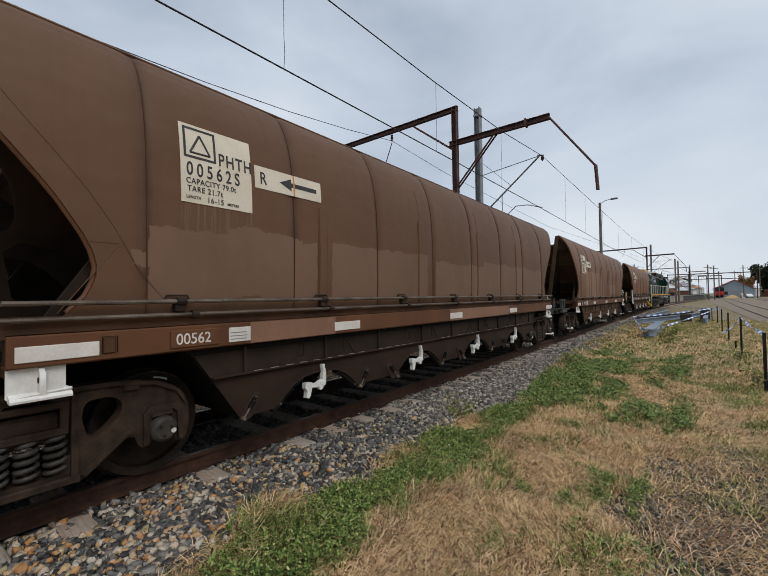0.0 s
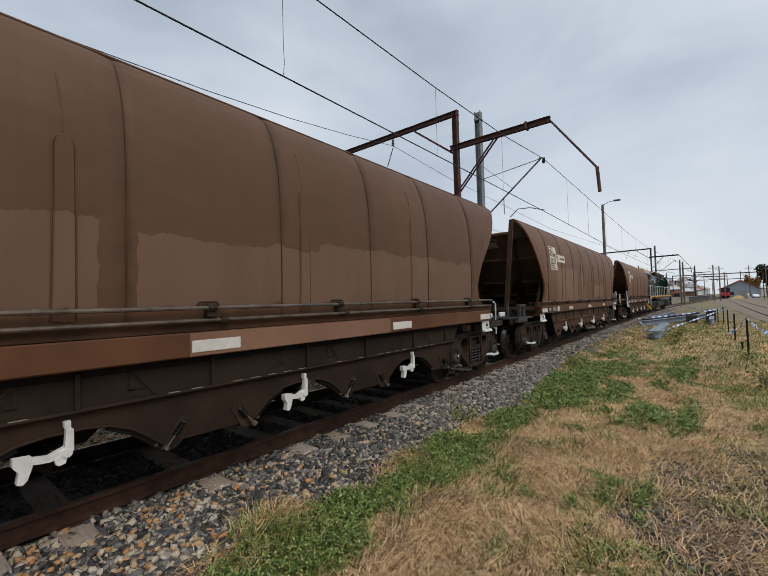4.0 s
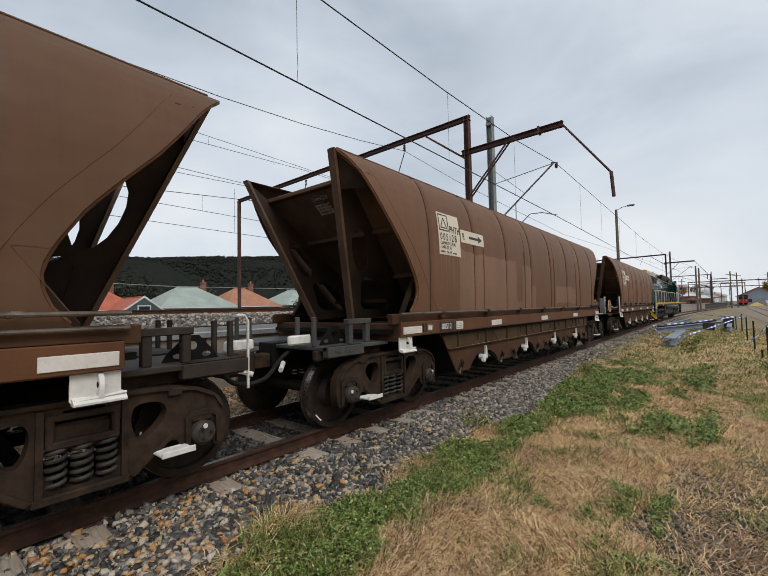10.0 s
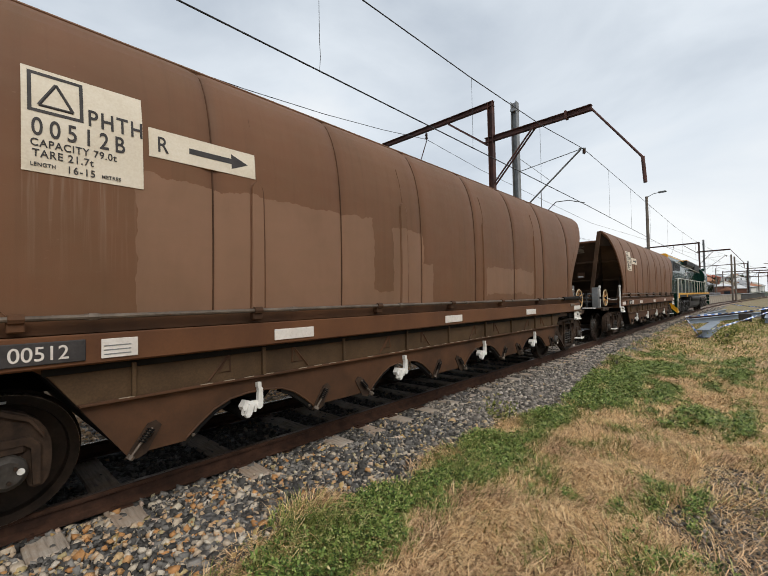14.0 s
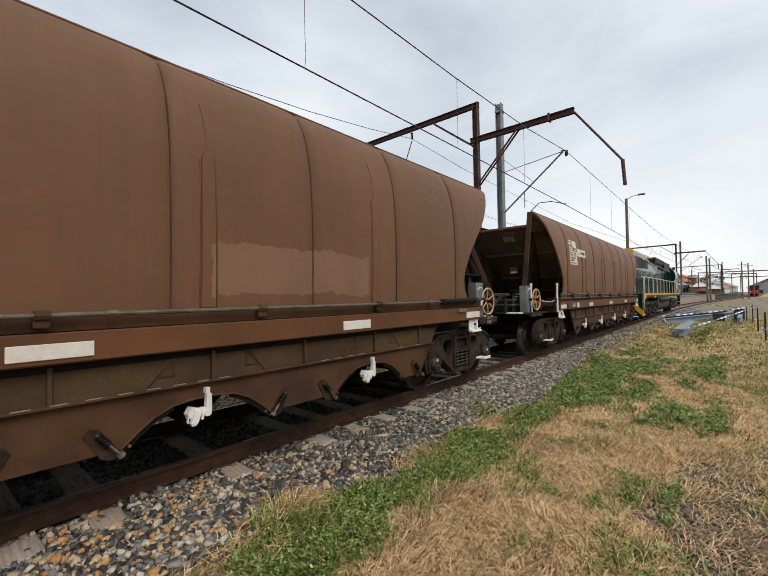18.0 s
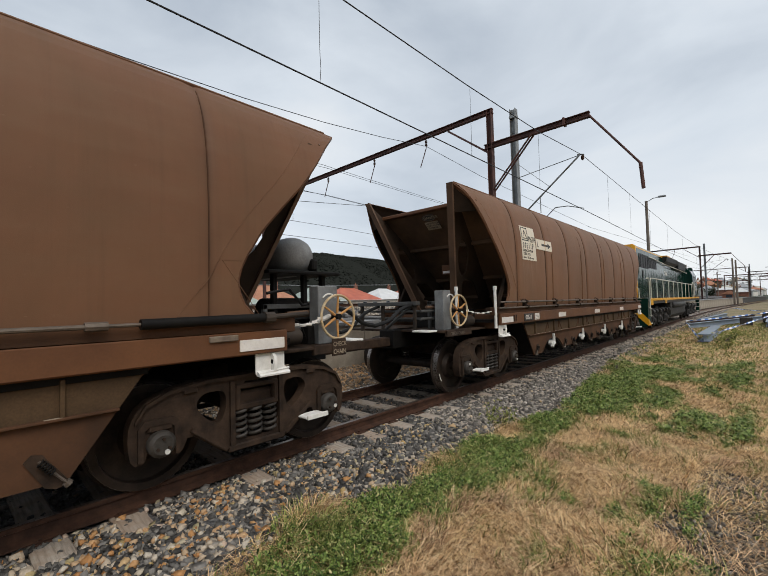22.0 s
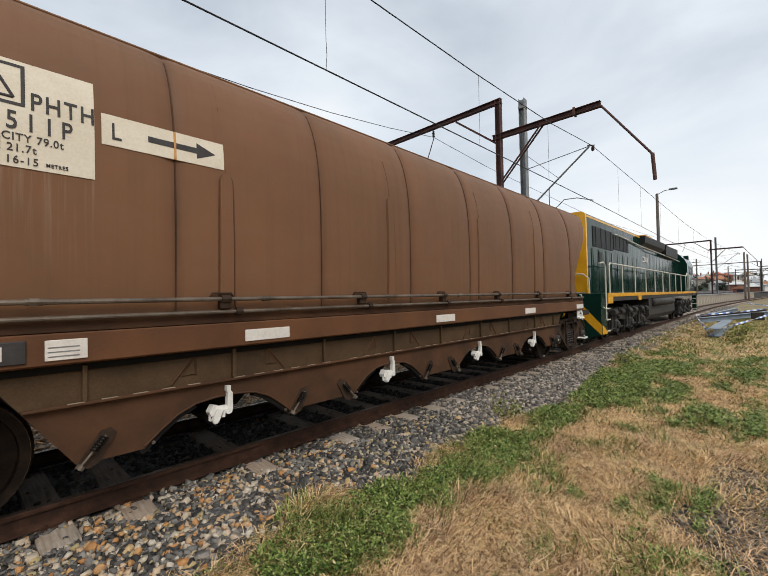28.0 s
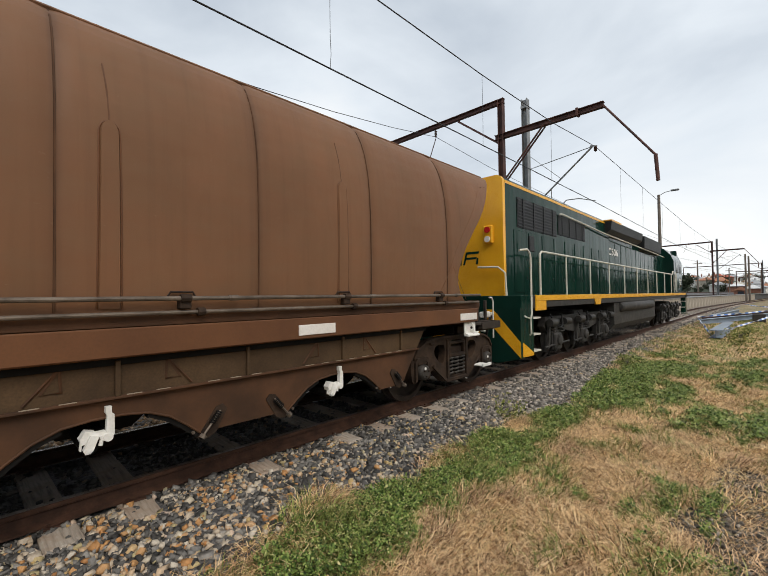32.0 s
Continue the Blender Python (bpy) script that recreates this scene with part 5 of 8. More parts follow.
wagon_b = hopper_wagon("hopper_wagon", "brown hopper wagon with pale patches and a domed air tank", "00512", "B", 1, "R", 1, P_B)
wagon_c = hopper_wagon("hopper_wagon", "plain brown hopper wagon coupled to the green locomotive", "00511", "P", 1, "L", -1, P_C)
for key_, ob_ in (("A", wagon_a), ("B", wagon_b), ("C", wagon_c)):
    ob_.matrix_world = pose(WAGON_X[key_], TY, 0)

# ---- ground and track ----
def ground_height(x, y):
    """Ballast shoulder along the rails, falling to the grass where the walker stands; a low bank on the far side."""
    d = y - TY
    if d < 0:
        z = np.interp(-d, [0, 1.35, 1.75, 2.3, 3.0, 5.0, 9.0], [-0.19, -0.178, -0.205, -0.255, -0.28, -0.29, -0.30])
    else:
        z = np.interp(d, [0, 1.35, 1.8, 2.4, 3.0, 4.5], [-0.19, -0.19, -0.22, -0.18, -0.12, -0.10])
    return float(z)


def make_ground():
    xs = sorted({-900, -400, -150, -60, -30, *np.round(np.linspace(-12, 60, 145), 2), 70, 85, 110, 160, 300, 600, 1500, 4000})
    ys = sorted({-4000, -1200, -300, -80, -30, -12, *np.round(np.linspace(-8, 9, 86), 2), 10, 12, 20, 45, 120, 300, 900, 3000})
    v, n = [], len(ys)
    for x in xs:
        for y in ys:
            rough = 0.035 * noise.noise((x * 0.9, y * 0.9, 3.1)) + 0.012 * noise.noise((x * 4.0, y * 4.0, 1.7))
            v.append((x, y, ground_height(x, y) + (rough if abs(y) < 10 and -15 < x < 70 else 0)))
    f = [(i * n + j, (i + 1) * n + j, (i + 1) * n + j + 1, i * n + j + 1) for i in range(len(xs) - 1) for j in range(n - 1)]
    return solid("ground", Shape().add(v, f), M_ground, "flat ground of dry and green grass beside ballast", "ground", kind="structure", smooth=80)


make_ground()
RAILP = [(-0.07, -0.155), (0.07, -0.155), (0.07, -0.142), (0.012, -0.115), (0.011, -0.045), (0.036, -0.034), (0.036, -0.006), (0.028, 0.0), (-0.028, 0.0), (-0.036, -0.006), (-0.036, -0.034), (-0.011, -0.045), (-0.012, -0.115), (-0.07, -0.142)]


def bend(x):
    """How far the line has swung to the right of its straight course."""
    return 0.0 if x < 36 else -(x - 36) ** 2 / 1400 if x < 85 else -(49 ** 2) / 1400 - 0.07 * (x - 85)


def sweep(section, xs, course):
    """A section (across, up) drawn along a course y(x)."""
    s, n = Shape(), len(section)
    v = [(x, course(x) + a, b_) for x in xs for a, b_ in section]
    f = [(i * n + k, i * n + (k + 1) % n, (i + 1) * n + (k + 1) % n, (i + 1) * n + k) for i in range(len(xs) - 1) for k in range(n)]
    return s.add(v, f + [tuple(range(n)), tuple(range(len(v) - n, len(v)))])


RUN_X = [-40, 0, 20, 36, 42, 48, 54, 60, 66, 72, 78, 85, 110, 140, 200, 320]


def rail_line(name, course, z, xs, parent, top):
    r = part(name, sweep([(a, z + b_) for a, b_ in RAILP], xs, course), M_rail, parent, "rusty steel rail")
    part("running_surface", sweep([(-0.026, z - 0.004), (0.026, z - 0.004), (0.026, z + 0.0015), (-0.026, z + 0.0015)], xs, course), top, r, "worn top of the rail")
    return r


track = thing("railway_track", "rusty rails on weathered sleepers in grey ballast", "railway track", kind="structure")
rail_line("rail", lambda x: TY - 0.752 + bend(x), 0, RUN_X, track, M_railtop)
rail_line("rail", lambda x: TY + 0.752 + bend(x), 0, RUN_X, track, M_railbright)
random.seed(4)
SLEEPERS = [Shape().box(-0.125, 0.125, -1.22, 1.22, -0.30, -0.155, 0.015).mesh("sleeper", m) for m in (M_timber, M_darktimber)]
CLIP = Shape().box(-0.09, 0.09, -0.14, 0.14, -0.156, -0.142, 0.004).rod((-0.05, -0.1, -0.145), (-0.05, -0.1, -0.120), 0.014, 6).rod((0.05, 0.1, -0.145), (0.05, 0.1, -0.120), 0.014, 6).mesh("base_plate", M_rail)
SLEEPER_X = [4.52 + 0.605 * k for k in range(140)] + [3.915, 3.325] + [3.325 - 0.558 * k for k in range(1, 14)]
BURIED = (2.77, 1.65)
for x in sorted(SLEEPER_X):
    o = part("sleeper", SLEEPERS[0], None, track)
    o.matrix_basis = pose(x, TY + bend(x) + random.uniform(-0.04, 0.04), random.uniform(-0.010, 0.004) - (0.03 if min(abs(x - q) for q in BURIED) < 0.1 else 0), 0, 0, random.uniform(-2.5, 2.5))
    if -3 < x < 22:
        for y in (-0.752, 0.752):
            part("base_plate", CLIP, None, o).location = (0, y, 0.0)


# ---- loose stones: many small faceted lumps in one mesh each ----
def lump_templates(n_kinds, seed):
    rng = np.random.default_rng(seed)
    base = np.array([[sx, sy, sz] for sz in (-0.8, 0.8) for sx, sy in ((-0.8, -0.8), (0.8, -0.8), (0.8, 0.8), (-0.8, 0.8))])
    tris = np.array([[0, 2, 1], [0, 3, 2], [4, 5, 6], [4, 6, 7], [0, 1, 5], [0, 5, 4], [1, 2, 6], [1, 6, 5], [2, 3, 7], [2, 7, 6], [3, 0, 4], [3, 4, 7]])
    kinds = []
    for _ in range(n_kinds):
        q = base + rng.uniform(-0.5, 0.5, base.shape)
        q[4:, :2] *= rng.uniform(0.35, 1.0)
        kinds.append(q * np.array([1.0, rng.uniform(0.6, 0.95), rng.uniform(0.45, 0.75)]))
    return kinds, tris


def scatter_lumps(name, places, sizes, seed, mat, label):
    """places: n x 3 array; every lump turned at random."""
    rng = np.random.default_rng(seed)
    kinds, tris = lump_templates(24, seed)
    kinds = np.array(kinds)
    n = len(places)
    pick, yaw, tilt = rng.integers(0, len(kinds), n), rng.uniform(0, 6.283, n), rng.normal(0, 0.45, n)
    v = kinds[pick] * sizes[:, None, None]
    c, s = np.cos(tilt)[:, None], np.sin(tilt)[:, None]
    v = np.stack([v[..., 0] * c - v[..., 2] * s, v[..., 1], v[..., 0] * s + v[..., 2] * c], -1)
    c, s = np.cos(yaw)[:, None], np.sin(yaw)[:, None]
    v = np.stack([v[..., 0] * c - v[..., 1] * s, v[..., 0] * s + v[..., 1] * c, v[..., 2]], -1) + places[:, None, :]
    return raw_mesh(name, v.reshape(-1, 3), (tris[None] + (np.arange(n) * v.shape[1])[:, None, None]).reshape(-1, 3), mat, label)


def raw_mesh(name, v, tris, mat, label, category="stones"):
    me = bpy.data.meshes.new(name)
    me.vertices.add(len(v))
    me.vertices.foreach_set("co", np.asarray(v, np.float32).ravel())
    me.loops.add(3 * len(tris))
    me.loops.foreach_set("vertex_index", np.asarray(tris, np.int32).ravel())
    me.polygons.add(len(tris))
    me.polygons.foreach_set("loop_start", np.arange(0, 3 * len(tris), 3, dtype=np.int32))
    me.update(calc_edges=True)
    me.materials.append(mat)
    return tagged(new(name, me), label, category, kind="stuff")


def stone_build(stops):
    def build(t, b):
        g = t.nodes.new("ShaderNodeNewGeometry")
        c = ramp(t, g.outputs["Random Per Island"], stops)
        v = co(t)
        c = mix(t, 0.45, c, ramp(t, noise_of(t, v, 35.0, 4.0, 0.65), [(0.3, (0.28, 0.27, 0.26)), (0.7, (0.8, 0.78, 0.75))]), "OVERLAY")
        t.links.new(c, b.inputs["Base Color"])
        b.inputs["Specular IOR Level"].default_value = 0.3
        bump(t, b, noise_of(t, v, 90.0, 5.0, 0.65), 0.6, 0.006)
    return build


M_stone = material("mixed_ballast_stone", stone_build([(0.0, (0.027, 0.026, 0.025)), (0.35, (0.073, 0.069, 0.065)), (0.62, (0.140, 0.133, 0.124)), (0.80, (0.237, 0.222, 0.203)), (0.85, (0.350, 0.294, 0.225)), (0.90, (0.460, 0.400, 0.320)), (0.93, (0.360, 0.312, 0.181)), (0.97, (0.400, 0.263, 0.100)), (1.0, (0.520, 0.400, 0.325))]), 0.75)
M_stonegrey = material("grey_ballast_stone", stone_build([(0.0, (0.045, 0.041, 0.038)), (0.4, (0.126, 0.115, 0.103)), (0.75, (0.251, 0.227, 0.200)), (0.92, (0.412, 0.358, 0.295)), (0.965, (0.450, 0.421, 0.392)), (1.0, (0.439, 0.308, 0.140))]), 0.75)
# darker stone tones: oil plus the shade beneath the train
M_stonedark = material("oily_shaded_ballast_stone", stone_build([(0.0, (0.015, 0.0145, 0.014)), (0.5, (0.036, 0.033, 0.031)), (0.85, (0.066, 0.058, 0.052)), (0.93, (0.12, 0.10, 0.085)), (1.0, (0.2, 0.13, 0.075))]), 0.7)
M_stonewarm = material("cream_and_orange_stone", stone_build([(0.0, (0.50, 0.45, 0.38)), (0.35, (0.42, 0.34, 0.255)), (0.6, (0.46, 0.31, 0.185)), (0.8, (0.44, 0.235, 0.095)), (1.0, (0.36, 0.17, 0.065))]), 0.7)
M_stonepath = material("dark_path_gravel", stone_build([(0.0, (0.03, 0.028, 0.026)), (0.4, (0.08, 0.072, 0.064)), (0.75, (0.17, 0.15, 0.13)), (0.9, (0.34, 0.30, 0.26)), (1.0, (0.50, 0.45, 0.39))]), 0.85)
M_stonetan = material("tan_ballast_stone", stone_build([(0.0, (0.07, 0.062, 0.054)), (0.3, (0.18, 0.14, 0.105)), (0.6, (0.34, 0.22, 0.125)), (0.85, (0.38, 0.21, 0.09)), (1.0, (0.45, 0.39, 0.32))]), 0.85)


def on_path(x, y):
    """Where dark gravel shows through beside the walker."""
    wob = np.array([noise.noise((a * 1.1, b_ * 1.1, 2.0)) + 0.4 * noise.noise((a * 3.5, b_ * 3.5, 2.0)) for a, b_ in zip(x, y)])
    return ((x - 4.5) / 2.0) ** 2 + ((y + 0.5) / 0.95) ** 2 < 1 + 0.9 * wob


def edge_y(x):
    """Where the ballast gives way to grass."""
    course = np.interp(x, [-8, 1.0, 1.35, 1.95, 2.5, 3.1, 3.6, 5.5, 6.8, 8.8, 11.5, 16, 60], [2.9, 2.75, 2.74, 3.02, 2.95, 2.60, 2.80, 2.78, 2.42, 2.70, 3.0, 3.3, 3.35])
    return course + np.array([0.10 * noise.noise((a * 1.3, 5.0, 0.0)) + 0.10 * noise.noise((a * 3.7, 9.0, 0.0)) for a in x])


def bed(rng, n, x0, x1, y0, y1, bare=0.12):
    x, y = rng.uniform(x0, x1, n), rng.uniform(y0, y1, n)
    keep = y > edge_y(x) - 0.05 * rng.uniform(0, 1, n) if y0 < 3.2 else np.ones(n, bool)
    near = np.array(sorted(SLEEPER_X))
    near = near[np.clip(np.searchsorted(near, x), 1, len(near) - 1)[:, None] - np.array([0, 1])[None]]
    off = abs(near - x[:, None]).min(1)
    buried = np.min([abs(x - q) for q in BURIED], 0) < 0.15
    on_sleeper = (off < 0.155) & (abs(y - TY) < 1.235) & ~buried
    chance = np.where(abs(y - TY) > 0.90, bare * 0.25, np.where(abs(y - TY) < 0.6, bare * 1.6, 0.9))
    keep &= (np.minimum(abs(y - TY + 0.752), abs(y - TY - 0.752)) > 0.085) & (~on_sleeper | (rng.uniform(0, 1, n) < chance))
    x, y = x[keep], y[keep]
    z = np.array([ground_height(a, b_) for a, b_ in zip(x, y)]) + rng.uniform(-0.034, 0.022, len(x))
    return np.stack([x, y, z], 1)


def stone_sizes(rng, n, lo, hi):
    return rng.uniform(lo, hi, n) * np.where(rng.uniform(0, 1, n) < 0.1, 1.35, 1.0)


def lay_ballast():
    rng = np.random.default_rng(11)
    p = bed(rng, 9000, -7.0, -0.8, 2.6, 4.2)
    scatter_lumps("ballast", p, stone_sizes(rng, len(p), 0.024, 0.046), 10, M_stone, "loose grey and cream ballast stones behind the walker")
    p = bed(rng, 36000, -0.8, 5.0, 2.3, 4.2)
    scatter_lumps("ballast", p, stone_sizes(rng, len(p), 0.012, 0.036), 1, M_stone, "loose dark grey, cream and orange ballast stones between rail and grass")
    p = bed(rng, 3600, -0.8, 3.4, 2.4, 4.0)
    p = p[rng.uniform(0, 1, len(p)) < np.clip(1.5 - 0.42 * p[:, 0], 0.1, 1)]
    p[:, 2] += 0.012
    scatter_lumps("ballast", p, stone_sizes(rng, len(p), 0.014, 0.036), 9, M_stonewarm, "cream and orange quartz stones among the ballast")
    p = bed(rng, 38000, 5.0, 13.0, 2.2, 4.2)
    scatter_lumps("ballast", p, stone_sizes(rng, len(p), 0.016, 0.040), 6, M_stonegrey, "loose grey ballast stones beside the rail")
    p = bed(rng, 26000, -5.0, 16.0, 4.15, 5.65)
    scatter_lumps("ballast", p, stone_sizes(rng, len(p), 0.018, 0.038), 7, M_stonedark, "ballast stones between the two rails, darkened for oil and shade")
    p = bed(rng, 10500, -5.0, 12.0, 5.65, 6.3)
    scatter_lumps("ballast", p, stone_sizes(rng, len(p), 0.02, 0.042), 8, M_stone, "mixed ballast stones beyond the second rail")
    p = bed(rng, 20000, 13.0, 26.0, 2.8, 6.2)
    scatter_lumps("ballast", p, stone_sizes(rng, len(p), 0.026, 0.046), 2, M_stonegrey, "loose grey ballast stones along the track")
    p = bed(rng, 8000, 26.0, 60.0, 3.3, 6.6)
    p[:, 1] += np.array([bend(a) for a in p[:, 0]])
    scatter_lumps("ballast", p, rng.uniform(0.04, 0.07, len(p)), 3, M_stonegrey, "grey ballast stones further along the track")
    p = bed(rng, 24000, -5.0, 12.0, 6.2, 8.35)
    scatter_lumps("ballast", p, stone_sizes(rng, len(p), 0.026, 0.05), 4, M_stonetan, "tan and orange stones heaped along the platform wall")
    x, y = rng.uniform(2.2, 6.6, 15000), rng.uniform(-1.6, 0.75, 15000)
    ok = on_path(x, y)
    x, y = x[ok], y[ok]
    z = np.array([ground_height(a, b_) for a, b_ in zip(x, y)]) + rng.uniform(0.0, 0.02, len(x))
    scatter_lumps("path_gravel", np.stack([x, y, z], 1), rng.uniform(0.005, 0.019, len(x)) , 5, M_stonepath, "dark gravel showing through thin dry grass")


lay_ballast()

# ---- grass and clover: blades and leaves gathered into a few large meshes ----
def blade_build(stops, other=None):
    """Tones picked blade by blade, with a second range of tones in wandering patches."""
    def build(t, b):
        g = t.nodes.new("ShaderNodeNewGeometry")
        c = ramp(t, g.outputs["Random Per Island"], stops)
        if other:
            patch = noise_of(t, co(t), 1.4, 4.0, 0.65)
            c = mix(t, ramp(t, patch, [(0.50, (0, 0, 0)), (0.66, (0.8, 0.8, 0.8))]), c, ramp(t, g.outputs["Random Per Island"], other))
        t.links.new(c, b.inputs["Base Color"])
        b.inputs["Specular IOR Level"].default_value = 0.2
        thin, both = t.nodes.new("ShaderNodeBsdfTranslucent"), t.nodes.new("ShaderNodeMixShader")
        both.inputs[0].default_value = 0.12
        t.links.new(c, thin.inputs["Color"])
        t.links.new(b.outputs[0], both.inputs[1])
        t.links.new(thin.outputs[0], both.inputs[2])
        t.links.new(both.outputs[0], t.nodes["Material Output"].inputs["Surface"])
    return build


M_dry = material("dry_straw_grass", blade_build([(0.0, (0.05, 0.030, 0.016)), (0.25, (0.38, 0.22, 0.11)), (0.5, (0.76, 0.50, 0.255)), (0.85, (0.97, 0.74, 0.44)), (1.0, (0.72, 0.52, 0.23))],
                                                [(0.0, (0.045, 0.026, 0.016)), (0.4, (0.38, 0.225, 0.13)), (0.75, (0.72, 0.47, 0.28)), (1.0, (0.90, 0.68, 0.43))]), 0.8)
M_green = material("green_grass_blade", blade_build([(0.0, (0.05, 0.07, 0.018)), (0.4, (0.18, 0.21, 0.055)), (0.75, (0.34, 0.36, 0.11)), (1.0, (0.62, 0.55, 0.27))]), 0.7)
M_clover = material("clover_leaf", blade_build([(0.0, (0.012, 0.022, 0.006)), (0.25, (0.065, 0.115, 0.026)), (0.6, (0.175, 0.25, 0.055)), (0.9, (0.33, 0.40, 0.12)), (1.0, (0.56, 0.48, 0.24))]), 0.5)
# green patches on the ground: middle x, y, half lengths along x and y, strength
GREEN = [(2.2, 2.36, 0.85, 0.40, 0.95), (1.7, 2.3, 0.5, 0.26, 0.8), (2.9, 2.38, 0.45, 0.36, 0.85), (4.1, 2.36, 1.0, 0.42, 1.05), (5.0, 2.25, 0.6, 0.22, 0.8), (6.1, 2.35, 1.1, 0.28, 0.9), (7.9, 2.1, 1.3, 0.55, 1.1), (9.6, 2.3, 1.6, 0.75, 1.15), (11.6, 1.9, 1.3, 0.8, 1.0), (9.0, 1.35, 1.2, 0.28, 0.8),
         (7.3, 0.75, 0.9, 0.35, 0.75), (7.7, 0.15, 0.8, 0.2, 0.6), (4.3, 0.45, 0.6, 0.12, 0.6), (16.2, 2.2, 2.2, 0.45, 0.85), (12.6, 0.5, 2.6, 0.5, 0.55), (19, 1.4, 4.5, 1.2, 0.45), (26, 0.6, 7.5, 2.2, 0.5), (36, 0.4, 9.0, 2.4, 0.5), (17, -0.8, 5.0, 1.0, 0.5), (9.6, -0.6, 1.6, 0.4, 0.6)]


def greenness(x, y):
    g = np.interp(x, [0, 7, 12, 20], [-0.55, -0.5, -0.12, -0.05])
    for cx, cy, a, b_, k in GREEN:
        g = np.maximum(g, k - ((x - cx) / a) ** 2 - ((y - cy) / b_) ** 2)
    wob = np.array([noise.noise((p * 1.4, q * 2.0, 4.0)) + 0.7 * noise.noise((p * 4.5, q * 4.5, 1.0)) + 0.4 * noise.noise((p * 12.0, q * 12.0, 1.0)) for p, q in zip(x, y)])
    return g + 1.1 * wob


def blades(name, x, y, h, w, lay, rng, mat, label):
    """Curved tapering blades: five points each, leaning over by lay, neighbours combed much the same way."""
    n = len(x)
    z = np.array([ground_height(a, b_) for a, b_ in zip(x, y)]) - 0.01
    comb = np.array([5.0 * noise.noise((a * 1.1, b_ * 1.1, 2.0)) for a, b_ in zip(x, y)]) - 1.2
    a, lean_a = rng.uniform(0, 6.283, n), comb + rng.normal(0, 1.3, n)
    side = np.stack([np.cos(a), np.sin(a), np.zeros(n)], 1) * w[:, None]
    drift = np.stack([np.cos(lean_a), np.sin(lean_a), np.zeros(n)], 1)
    foot = np.stack([x, y, z], 1)
    mid = foot + drift * (lay * h * 0.40)[:, None] + np.array([0, 0, 1]) * (h * (0.62 - 0.28 * lay))[:, None]
    tip = foot + drift * (lay * h * 1.1)[:, None] + np.array([0, 0, 1]) * (h * (1.0 - 0.72 * lay))[:, None]
    v = np.stack([foot - side, foot + side, mid - side * 0.7, mid + side * 0.7, tip], 1).reshape(-1, 3)
    t = np.array([[0, 1, 3], [0, 3, 2], [2, 3, 4]])
    return raw_mesh(name, v, (t[None] + (np.arange(n) * 5)[:, None, None]).reshape(-1, 3), mat, label, "grass")


def clover(name, x, y, size, rng, label):
    """Three rounded leaflets on a level spray."""
    n = len(x)
    z = np.array([ground_height(a, b_) for a, b_ in zip(x, y)]) + rng.uniform(0.01, 0.10, n)
    v, t = [], []
    turn = rng.uniform(0, 6.283, n)
    tilt = rng.normal(0, 0.45, (n, 2))
    for k in range(3):
        a = turn + k * 2.094
        pts = []
        for r, off in ((0.1, 0.0), (0.7, 0.55), (1.15, 0.38), (1.2, 0.0), (1.15, -0.38), (0.7, -0.55)):
            dx, dy = size * r * np.cos(a + off), size * r * np.sin(a + off)
            pts.append(np.stack([x + dx, y + dy, z + dx * tilt[:, 0] + dy * tilt[:, 1]], 1))
        v.append(np.stack(pts, 1))
    v = np.concatenate(v, 1).reshape(-1, 3)
    base = np.array([[0, 1, 2], [0, 2, 3], [0, 3, 4], [0, 4, 5]])
    tri = np.concatenate([base + 6 * k for k in range(3)])
    return raw_mesh(name, v, (tri[None] + (np.arange(n) * 18)[:, None, None]).reshape(-1, 3), M_clover, label, "clover")


def edge_ok(x, y):
    return y < edge_y(x) + 0.03


def gravel_gap(x, y, rng):
    """Grass is thin over the dark gravel."""
    bare = on_path(x, y)
    return ~bare | (rng.uniform(0, 1, len(x)) < 0.28)


